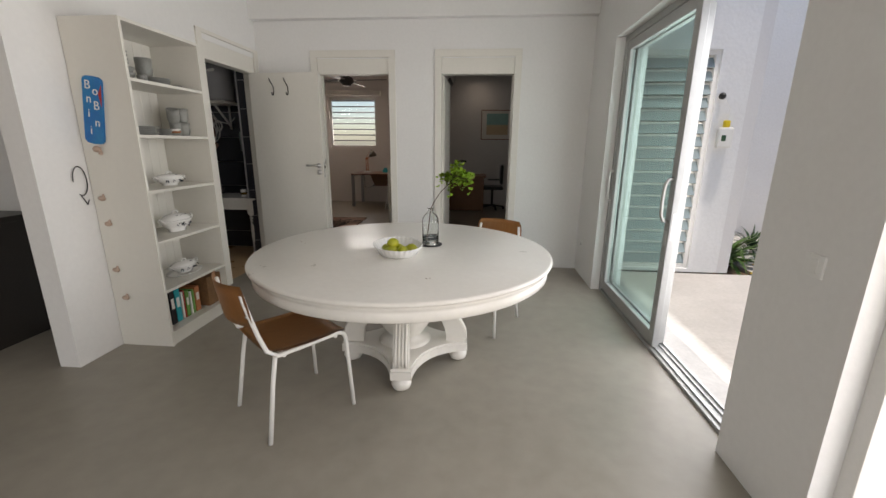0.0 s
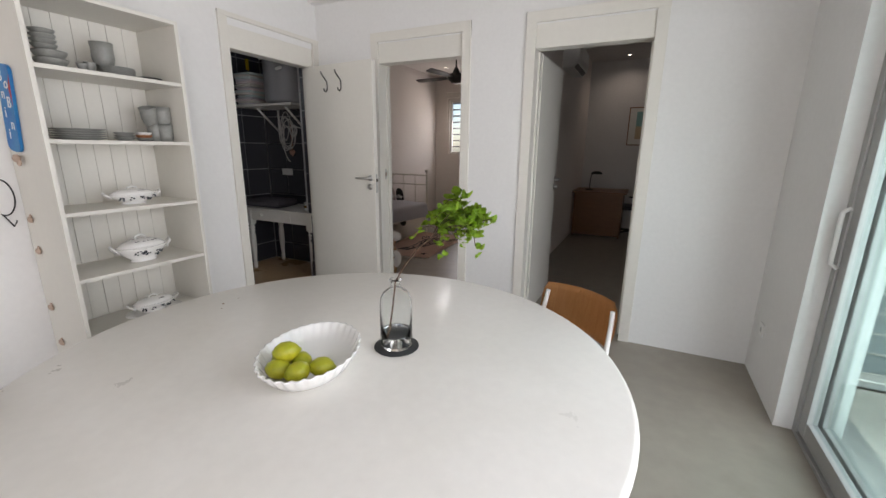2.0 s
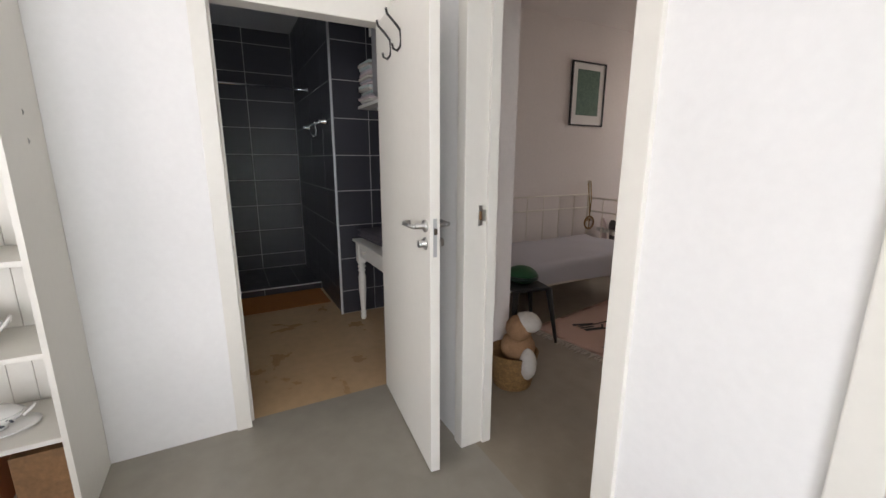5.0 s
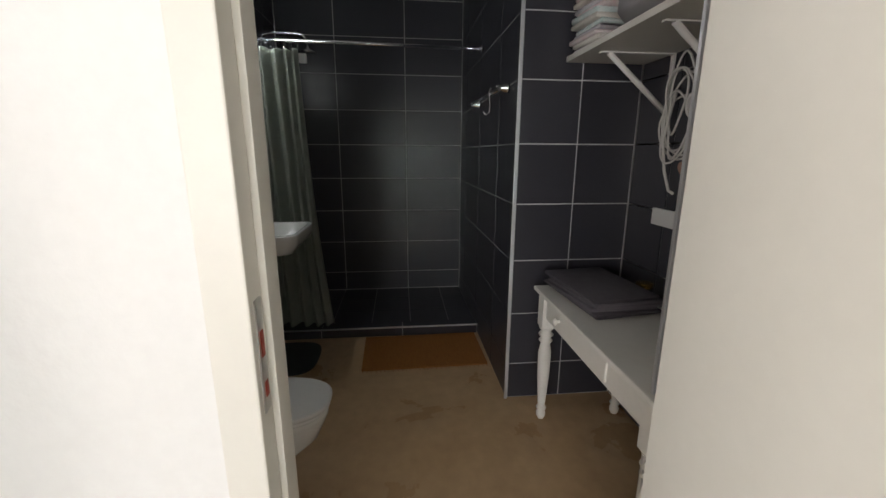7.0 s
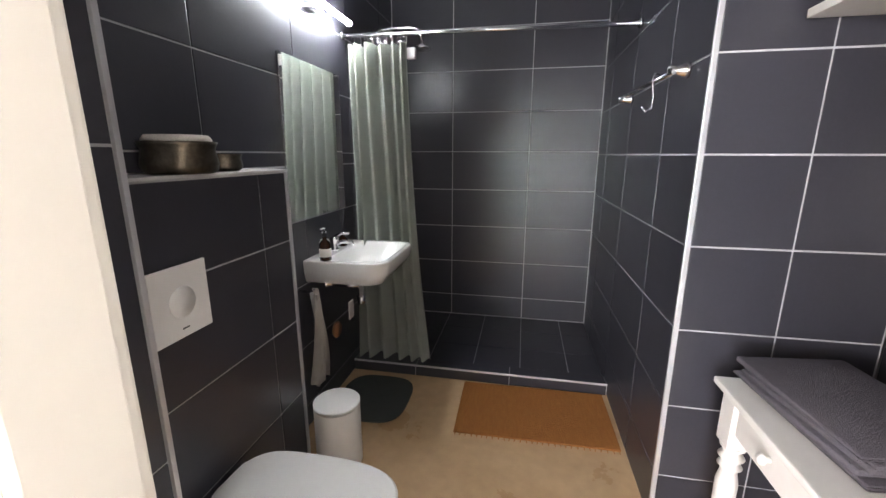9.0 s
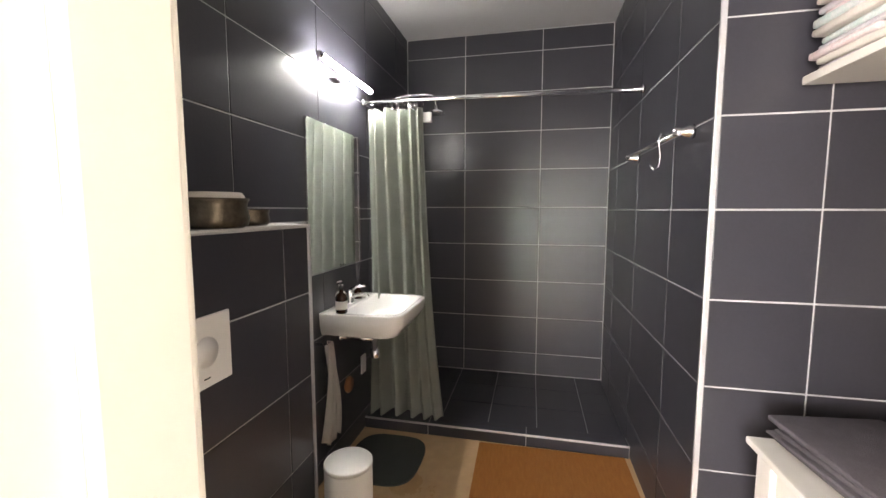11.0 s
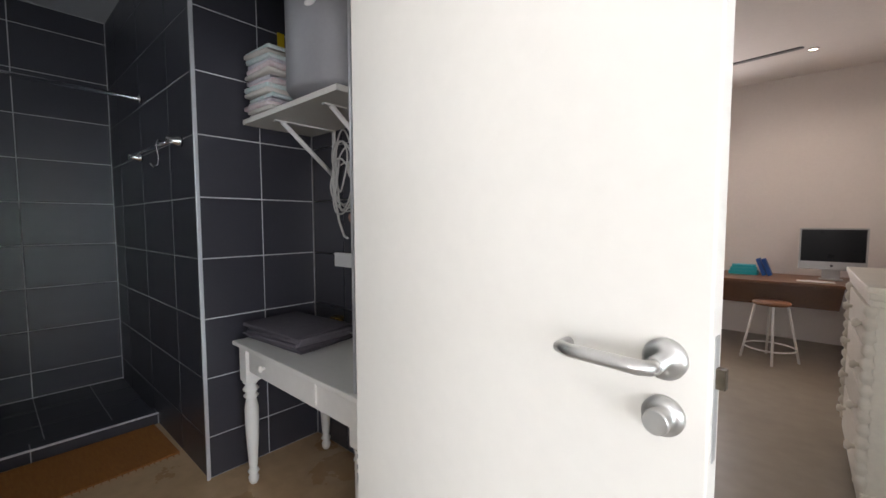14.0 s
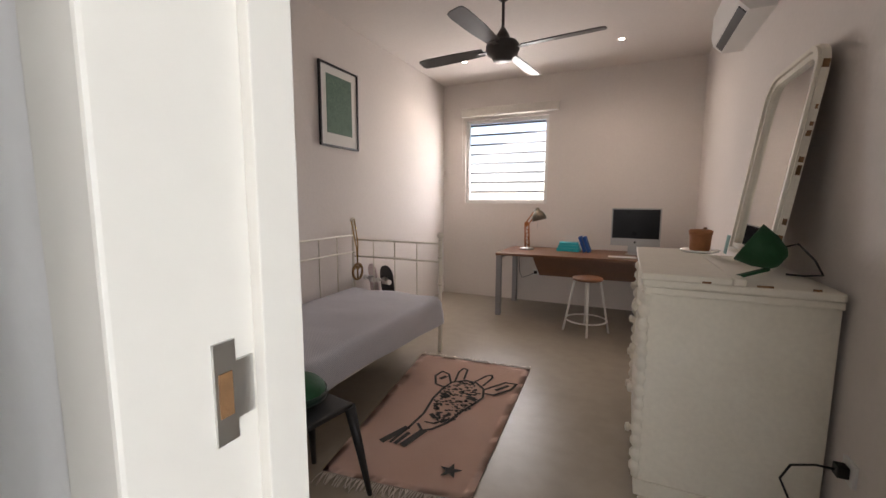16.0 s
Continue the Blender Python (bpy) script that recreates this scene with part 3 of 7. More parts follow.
def bathroom_door():
    """Its surround is in the west wall; the leaf hangs on the north jamb and lies open along the north wall."""
    d = thing("door_bathroom", "cream painted bathroom door with two coat hooks, wide open", "door", kind="structure")
    y0, y1, w = 3.705, 4.60, 0.062
    xa, xb = XW - 0.135, XW + 0.016
    part("jamb", bx(xa, xb, y0 - w, y0 + 0.012, 0, HT, bev=0.004), "door_paint", d)
    part("jamb", bx(xa, xb, y1 - 0.012, y1 + w, 0, HT, bev=0.004), "door_paint", d)
    part("stop", bx(xa + 0.02, XW - 0.045, y0 + 0.012, y0 + 0.026, 0, H, bev=0.002), "door_paint", d)
    part("stop", bx(xa + 0.02, XW - 0.045, y1 - 0.026, y1 - 0.012, 0, H, bev=0.002), "door_paint", d)
    part("head", bx(xa - 0.002, xb + 0.002, y0 - w, y1 + w, HT - 0.03, HT + 0.004, bev=0.004), "door_paint", d)
    part("transom_panel", bx(xa + 0.02, XW - 0.004, y0 + 0.012, y1 - 0.012, H, HT - 0.03, bev=0.006), "door_paint", d, "cream painted panel above the door")
    lw = 0.817
    leaf = part("leaf", bx(0, lw, -0.022, 0.022, 0.012, H - 0.006, bev=0.003), "door_paint", d, "cream painted flush door leaf folded back along the wall")
    leaf.matrix_basis = pose(XW - 0.033, 4.531, 0, 0, 0, -5.55)
    lever(leaf, lw - 0.05, -0.022, 1.165, -1, -1)
    lever(leaf, lw - 0.05, 0.022, 1.165, 1, -1)
    part("lock_plate", bx(lw - 0.002, lw + 0.0015, -0.008, 0.008, 1.04, 1.20), "aluminium", leaf, "narrow steel lock plate")
    part("latch_bolt", bx(lw, lw + 0.012, -0.006, 0.006, 1.135, 1.16), "old_metal", leaf, "spring latch bolt")
    for hx in (0.29, 0.46):
        bm = B()
        tube(bm, [(hx - 0.004, -0.085, 2.072), (hx - 0.004, -0.080, 2.050), (hx - 0.002, -0.050, 2.020), (hx, -0.024, 1.99), (hx, -0.021, 1.95), (hx, -0.024, 1.925), (hx, -0.040, 1.905), (hx, -0.058, 1.912), (hx, -0.062, 1.932)], 0.0055, 8)
        part("coat_hook", bm, "black_metal", leaf, "slim metal coat hook")
    for z in (0.25, 1.88):
        bm = B()
        tube(bm, [(XW - 0.036, 4.562, z - 0.05), (XW - 0.036, 4.562, z + 0.05)], 0.008, 10)
        part("hinge", bm, "steel", d)
    part("strike_plate", bx(XW - 0.034, XW - 0.004, y0 + 0.011, y0 + 0.015, 0.95, 1.17), "steel", d, "steel strike plate")
    part("strike_recess", bx(XW - 0.026, XW - 0.012, y0 + 0.0118, y0 + 0.0165, 1.06, 1.11), "red_paint", d, "worn latch recess")
    part("strike_recess", bx(XW - 0.026, XW - 0.012, y0 + 0.0118, y0 + 0.0165, 0.98, 1.01), "red_paint", d, "worn bolt recess")
    return d


bathroom_door()


# ---- sliding terrace door ----
def sliding_door():
    d = thing("sliding_door", "grey aluminium sliding terrace door standing half open", "sliding door", (1.30, 0, 0), kind="structure")
    y0, y1, z1 = 1.70, 3.95, 2.32
    part("track", bx(-0.06, 0.08, y0, y1, 0.0, 0.022, bev=0.003), "aluminium", d, "grooved aluminium floor track")
    for x in (-0.03, 0.02, 0.055):
        part("track_rail", bx(x - 0.004, x + 0.004, y0, y1, 0.022, 0.034), "aluminium", d)
    part("head", bx(-0.06, 0.08, y0, y1, z1 - 0.05, z1, bev=0.003), "aluminium", d)
    part("side_post", bx(-0.06, 0.08, y1 - 0.05, y1, 0.022, z1 - 0.05, bev=0.003), "aluminium", d)
    part("side_post", bx(-0.06, 0.08, y0, y0 + 0.04, 0.022, z1 - 0.05, bev=0.003), "aluminium", d)
    for k, (xx, a, b) in enumerate(((-0.03, 2.675, 3.90), (0.03, 2.73, 3.90))):
        leaf = part("sliding_leaf", bx(xx - 0.022, xx + 0.022, a, a + 0.075, 0.034, z1 - 0.05, bev=0.004), "aluminium", d, "aluminium framed glass leaf")
        part("stile", bx(xx - 0.022, xx + 0.022, b - 0.075, b, 0.034, z1 - 0.05, bev=0.004), "aluminium", leaf)
        part("rail", bx(xx - 0.021, xx + 0.021, a + 0.075, b - 0.075, 0.034, 0.125, bev=0.004), "aluminium", leaf)
        part("rail", bx(xx - 0.021, xx + 0.021, a + 0.075, b - 0.075, z1 - 0.125, z1 - 0.05, bev=0.004), "aluminium", leaf)
        g = part("glass_pane", bx(xx - 0.003, xx + 0.003, a + 0.07, b - 0.07, 0.12, z1 - 0.12), "door_glass", leaf, "greenish clear glass")
        g.visible_shadow = False
        if k == 0:
            bm = B()
            tube(bm, [(xx - 0.02, a + 0.04, 0.92), (xx - 0.05, a + 0.04, 0.925), (xx - 0.068, a + 0.04, 0.96), (xx - 0.072, a + 0.04, 1.06), (xx - 0.068, a + 0.04, 1.16), (xx - 0.05, a + 0.04, 1.195), (xx - 0.02, a + 0.04, 1.2)], 0.011, 12)
            part("pull_handle", bm, "steel", leaf, "curved steel pull handle")
            part("lock_strip", bx(xx - 0.010, xx + 0.010, a - 0.002, a + 0.001, 0.80, 0.98), "steel", leaf, "steel lock strip")
            part("keyhole_plate", bx(xx - 0.027, xx - 0.021, a + 0.02, a + 0.055, 0.76, 0.86, bev=0.002), "steel", leaf)
    bm = B()
    tube(bm, [(-0.058, 3.90, 0.9), (-0.085, 3.90, 0.92), (-0.085, 3.90, 1.16), (-0.058, 3.90, 1.18)], 0.010, 10)
    part("pull_handle", bm, "white_plastic", d, "white pull handle on the side post")
    return d


sliding_door()


def terrace_door():
    d = thing("terrace_door", "white framed terrace door beside the white pier", "sliding door", (1.30, 0, 0), kind="structure")
    y0, y1, z1 = -1.0, 1.21, 2.32
    part("track", bx(-0.06, 0.08, y0, y1, 0.0, 0.022, bev=0.003), "aluminium", d)
    part("head", bx(-0.06, 0.08, y0, y1, z1 - 0.05, z1, bev=0.003), "aluminium", d)
    part("side_post", bx(-0.06, 0.08, y1 - 0.06, y1, 0.022, z1 - 0.05, bev=0.003), "white_metal", d)
    part("side_post", bx(-0.06, 0.08, y0, y0 + 0.06, 0.022, z1 - 0.05, bev=0.003), "white_metal", d)


terrace_door()


# ---- dining table ----
def dining_table():
    t = thing("dining_table", "large round white painted pedestal table with turned column", "table", (-0.457, 2.410, 0), -39)
    R = 0.906
    bm = lathe(B(), [(0.0, 0.735), (R - 0.04, 0.735), (R - 0.02, 0.732), (R, 0.738), (R + 0.004, 0.748), (R - 0.002, 0.758), (R - 0.012, 0.762), (0.0, 0.762)], n=96)
    top = part("tabletop", bm, "table_paint", t, "round cream-white tabletop with small dents")
    bm = lathe(B(), [(R - 0.10, 0.655), (R - 0.03, 0.655), (R - 0.022, 0.662), (R - 0.022, 0.70), (R - 0.03, 0.706), (R - 0.018, 0.715), (R - 0.022, 0.735), (R - 0.10, 0.735)], n=96)
    part("apron", bm, "table_paint", t, "moulded white apron under the top")
    bm = lathe(B(), [(0.16, 0.13), (0.17, 0.15), (0.15, 0.17), (0.10, 0.19), (0.12, 0.22), (0.155, 0.27), (0.165, 0.32), (0.13, 0.39), (0.085, 0.43), (0.075, 0.46), (0.10, 0.48), (0.11, 0.50), (0.09, 0.52), (0.09, 0.60), (0.14, 0.64), (0.16, 0.655)], n=48,
                   wave=lambda th, r, z: 0.035 * abs(math.sin(12 * th)) if 0.21 < z < 0.40 else 0)
    part("column", bm, "table_paint", t, "fluted bulbous turned column")
    # concave-sided four-pointed base plate
    poly = []
    for k in range(4):
        a = radians(90 * k + 45)
        tip = Vector((math.cos(a), math.sin(a))) * 0.41
        side = Vector((-math.sin(a), math.cos(a))) * 0.06
        poly += [tuple(tip - side), tuple(tip + side)]
        a2 = radians(90 * (k + 1) + 45)
        tip2 = Vector((math.cos(a2), math.sin(a2))) * 0.41
        side2 = Vector((-math.sin(a2), math.cos(a2))) * 0.06
        p0, p1 = tip + side, tip2 - side2
        mid = Vector((math.cos(radians(90 * k + 90)), math.sin(radians(90 * k + 90)))) * 0.135
        for i in range(1, 8):
            s = i / 8
            q = p0 * (1 - s) ** 2 + mid * 2 * s * (1 - s) + p1 * s ** 2
            poly.append(tuple(q))
    part("base_plate", prism(B(), poly, 0.085, 0.135), "table_paint", t, "concave-sided white base plate")
    part("base_moulding", prism(B(), [(x * 0.965, y * 0.965) for x, y in poly], 0.135, 0.15), "table_paint", t)
    for k in range(4):
        a = 90 * k + 45
        rot = Matrix.Rotation(radians(a), 4, 'Z')
        bm = B()
        # scrolled bracket standing on the base tip, fluted on its face
        prof = [(a_ - 0.065, b_) for a_, b_ in ((0.46, 0.15), (0.46, 0.21), (0.435, 0.26), (0.40, 0.31), (0.365, 0.37), (0.35, 0.43), (0.33, 0.475), (0.29, 0.49), (0.255, 0.47), (0.25, 0.43), (0.28, 0.40), (0.29, 0.36), (0.30, 0.30), (0.325, 0.24), (0.335, 0.19), (0.335, 0.15))]
        prism(bm, prof, -0.045, 0.045, axis='y')
        bmesh.ops.transform(bm, matrix=rot, verts=bm.verts)
        br = part("scroll_bracket", bm, "table_paint", t, "carved scroll bracket with fluted face")
        for j in (-0.03, -0.01, 0.01, 0.03):
            bm = B()
            tube(bm, [(x - 0.061, j, z) for x, z in ((0.46, 0.16), (0.46, 0.21), (0.436, 0.26), (0.402, 0.31), (0.368, 0.37), (0.352, 0.43))], 0.0075, 8)
            bmesh.ops.transform(bm, matrix=rot, verts=bm.verts)
            part("flute", bm, "table_paint", br)
        bm = B()
        lathe(bm, [(0.03, 0.0), (0.05, 0.012), (0.06, 0.035), (0.055, 0.06), (0.038, 0.075), (0.045, 0.085)], (0.352, 0, 0), 24)
        bmesh.ops.transform(bm, matrix=rot, verts=bm.verts)
        part("bun_foot", bm, "table_paint", t, "round bun foot")
        bm = lathe(B(), [(0.05, -0.06), (0.055, -0.05), (0.055, 0.05), (0.05, 0.06)], (0, 0, 0), 24, axis='y')
        bmesh.ops.transform(bm, matrix=rot @ Matrix.Translation((0.22, 0, 0.60)), verts=bm.verts)
        part("scroll_end", bm, "table_paint", t)
    for x, y, s in ((0.524, -0.307, 0.006), (0.530, -0.292, 0.004), (-0.635, -0.362, 0.006), (-0.685, -0.303, 0.004), (-0.579, -0.364, 0.004), (-0.038, -0.182, 0.004)):
        bm = lathe(B(), [(0.0, 0.7622), (s * 0.6, 0.7624), (s * 0.7, 0.7628), (0.0, 0.7632)], (x, y, 0), 10, sx=1.5)
        part("paint_chip", bm, "bare_wood", t, "small chip in the paint")
    return t


dining_table()


def chair(at, rz, label):
    c = thing("chair", label, "chair", at, rz, group="school chairs at the table")
    r = 0.011
    for s in (-1, 1):
        bm = B()
        # one bent tube: front leg, seat rail, back upright
        tube(bm, [(s * 0.215, 0.225, 0), (s * 0.20, 0.205, 0.40), (s * 0.198, 0.195, 0.43), (s * 0.195, 0.17, 0.445), (s * 0.19, 0.0, 0.435), (s * 0.188, -0.15, 0.43), (s * 0.187, -0.20, 0.47), (s * 0.183, -0.23, 0.56), (s * 0.175, -0.265, 0.70), (s * 0.170, -0.275, 0.76)], r, 10)
        part("side_tube", bm, "white_metal", c, "white enamelled bent steel tube")
        bm = B()
        tube(bm, [(s * 0.21, -0.235, 0), (s * 0.195, -0.19, 0.30), (s * 0.188, -0.165, 0.43)], r, 10)
        part("rear_leg", bm, "white_metal", c)
    bm = B()
    tube(bm, [(-0.195, 0.15, 0.43), (0.195, 0.15, 0.43)], r * 0.9, 8)
    tube(bm, [(-0.188, -0.12, 0.42), (0.188, -0.12, 0.42)], r * 0.9, 8)
    part("cross_tube", bm, "white_metal", c)
    bm = B()
    n, mcols = 12, 10
    rows = []
    for i in range(n + 1):
        y = -0.20 + 0.42 * i / n
        hw = 0.20 + 0.012 * math.sin(math.pi * i / n) - (0.02 if i in (0, n) else 0)
        row = []
        for j in range(mcols + 1):
            x = -hw + 2 * hw * j / mcols
            z = 0.452 - 0.012 * math.sin(math.pi * i / n) + 0.012 * (x / 0.2) ** 2 - (0.02 * ((i - n + 2) / 2) ** 2 if i > n - 2 else 0)
            row.append(bm.verts.new((x, y, z)))
        rows.append(row)
    for a, b in zip(rows, rows[1:]):
        for j in range(mcols):
            bm.faces.new((a[j], a[j + 1], b[j + 1], b[j])).smooth = True
    bmesh.ops.solidify(bm, geom=bm.faces[:], thickness=0.011)
    part("seat", bm, "plywood", c, "honey-brown moulded plywood seat")
    bm = B()
    rows = []
    for i in range(7):
        z = 0.60 + 0.20 * i / 6
        cut = 0.025 if i in (0, 6) else 0.006 if i in (1, 5) else 0
        row = []
        for j in range(13):
            u = -1 + 2 * j / 12
            x = u * (0.198 - cut)
            row.append(bm.verts.new((x, -0.245 - 0.05 * (1 - u * u) - 0.16 * (z - 0.6), z)))
        rows.append(row)
    for a, b in zip(rows, rows[1:]):
        for j in range(12):
            bm.faces.new((a[j], a[j + 1], b[j + 1], b[j])).smooth = True
    bmesh.ops.solidify(bm, geom=bm.faces[:], thickness=0.010)
    part("backrest", bm, "plywood", c, "curved plywood backrest")
    for s in (-1, 1):
        for z in (0.655, 0.74):
            bm = B()
            ball(bm, (s * 0.17, -0.255 - 0.14 * (z - 0.6), z), 0.008, n=8)
            part("rivet", bm, "steel", c)
    return c


chair((-0.965, 1.852, 0), -40.5, "school chair with honey plywood seat and white tubular frame")
chair((0.06, 3.06, 0), 153, "school chair with honey plywood back, tucked behind the table")


# ---- bookcase with its crockery ----
BX0, BX1, BY0, BY1, BT = XW + 0.004, -2.115, 2.397, 3.098, 2.112
SHELVES = (0.10, 0.41, 0.752, 1.094, 1.446, 1.78)


def bookcase():
    b = thing("bookcase", "tall off-white open bookcase filled with crockery and folders", "bookcase")
    t = 0.020
    part("side_panel", bx(BX0, BX1, BY0, BY0 + t, 0, BT, bev=0.0015), "shelf_laminate", b)
    part("side_panel", bx(BX0, BX1, BY1 - t, BY1, 0, BT, bev=0.0015), "shelf_laminate", b)
    part("top_panel", bx(BX0, BX1 - 0.001, BY0 + t, BY1 - t, BT - t, BT, bev=0.0015), "shelf_laminate", b)
    part("plinth", bx(BX1 - 0.03, BX1 - 0.012, BY0 + t, BY1 - t, 0, SHELVES[0] - t), "shelf_laminate", b)
    for z in SHELVES:
        part("shelf", bx(BX0 + 0.012, BX1 - 0.004, BY0 + t, BY1 - t, z - t, z, bev=0.0015), "shelf_laminate", b)
    nb = 8
    w = (BY1 - BY0 - 2 * t) / nb
    for k in range(nb):
        part("back_board", bx(BX0, BX0 + 0.010, BY0 + t + k * w + 0.0008, BY0 + t + (k + 1) * w - 0.0008, 0.02, BT - t, bev=0.003), "white_paint", b, "tongue and groove back board")


bookcase()


# ---- bathroom things ----
def kerb():
    k = thing("shower_kerb", "low dark tiled kerb along the shower floor", "kerb", kind="structure")
    part("kerb_body", bx(-4.93, -4.825, 2.90, 4.575, 0, 0.070), "grout", k)
    for i, (a, b) in enumerate(((2.905, 3.34), (3.345, 3.97), (3.975, 4.57))):
        part("tile", bx(-4.827, -4.819, a, b, 0.002, 0.066, bev=0.0015), "tile", k)
        part("tile", bx(-4.925, -4.828, a, b, 0.068, 0.076, bev=0.0015), "tile", k)
    part("kerb_trim", bx(-4.828, -4.818, 2.90, 4.575, 0.067, 0.078, bev=0.001), "trim_metal", k, "pale metal edge strip")


kerb()


def shower_floor():
    f = tagged(new("floor_shower", mesh_of("floor_shower", bx(-5.86, -4.93, 2.90, 4.58, 0.0, 0.04), "grout")), "dark tiled shower floor", "floor", kind="structure")
    ys = [2.905, 3.08, 3.40, 3.72, 4.04, 4.36, 4.575]
    xs = [-5.855, -5.57, -5.25, -4.935]
    for a, b in zip(ys, ys[1:]):
        for c, d in zip(xs, xs[1:]):
            part("tile", bx(c + 0.0025, d - 0.0025, a + 0.0025, b - 0.0025, 0.036, 0.047, bev=0.0015), "tile", f)


shower_floor()


def curtain():
    c = thing("shower_curtain", "grey-green cloth shower curtain drawn to one side", "shower curtain", (-4.83, 0, 0))
    bm = B()
    rows = []
    n = 90
    for i in range(15):
        s = i / 14
        z = 2.09 - 1.97 * s
        row = []
        for j in range(n + 1):
            u = j / n
            y = 2.975 + u * (0.335 + 0.13 * s ** 1.3) + 0.015 * s * math.sin(3 * u + 4 * s)
            amp = 0.026 + 0.022 * math.sin(2.2 * u + 1) ** 2 + 0.008 * s
            x = amp * math.sin(2 * math.pi * 6 * (u + 0.06 * math.sin(5 * u + 1)) + 0.7 * math.sin(3 * s + 5 * u)) + 0.012 * math.sin(2 * s + 7 * u)
            row.append(bm.verts.new((x, y, z + 0.006 * math.sin(20 * u) * (1 if i == 0 else 0))))
        rows.append(row)
    for a, b in zip(rows, rows[1:]):
        for j in range(n):
            bm.faces.new((a[j], a[j + 1], b[j + 1], b[j])).smooth = True
    bmesh.ops.solidify(bm, geom=bm.faces[:], thickness=0.002)
    part("cloth", bm, "curtain", c)
    for k in range(9):
        bm = B()
        y = 2.985 + 0.04 * k
        tube(bm, arc((-0.02, y, 2.115), 0.026, 0, 330, 14, "xz"), 0.002, 6)
        part("curtain_ring", bm, "chrome", c, "thin metal curtain ring")


curtain()
rod = thing("curtain_rod", "chrome shower curtain rod spanning the shower", "curtain rod", (-4.85, 0, 2.145))
bm = B()
tube(bm, [(0, 2.91, 0.005), (0, 4.57, -0.015)], 0.0125, 14)
part("bar", bm, "chrome", rod)
for y, z in ((2.91, 0.005), (4.555, -0.015)):
    part("end_cup", lathe(B(), [(0.024, 0), (0.024, 0.012), (0.016, 0.016)], (0, y, z), 18, axis='y'), "chrome", rod)

sh = thing("rain_shower", "chrome rain shower head on a curved arm", "shower", (-5.35, 2.91, 2.255))
bm = B()
tube(bm, [(0, 0, 0.0), (0, 0.04, 0.045), (0, 0.10, 0.06), (0, 0.28, 0.06), (0, 0.33, 0.05), (0, 0.36, 0.02), (0, 0.365, -0.03)], 0.010, 10)
part("arm", bm, "chrome", sh)
part("rose", lathe(B(), [(0.012, 0.0), (0.02, -0.03), (0.065, -0.05), (0.066, -0.06), (0.0, -0.062)], (0, 0.365, -0.02), 24), "chrome", sh, "round chrome shower rose")
bm = B()
tube(bm, [(0, 0.012, 0.0), (0, 0.012, -1.1)], 0.010, 10)
part("riser_pipe", bm, "chrome", sh)
sensor = solid("wall_box", bx(-5.5, -5.47, 3.33, 3.38, 2.0, 2.06, bev=0.004), "white_plastic", "small white plastic fitting on the curtain end", "fitting")
sensor.location = (0.62, -0.02, 0.01)

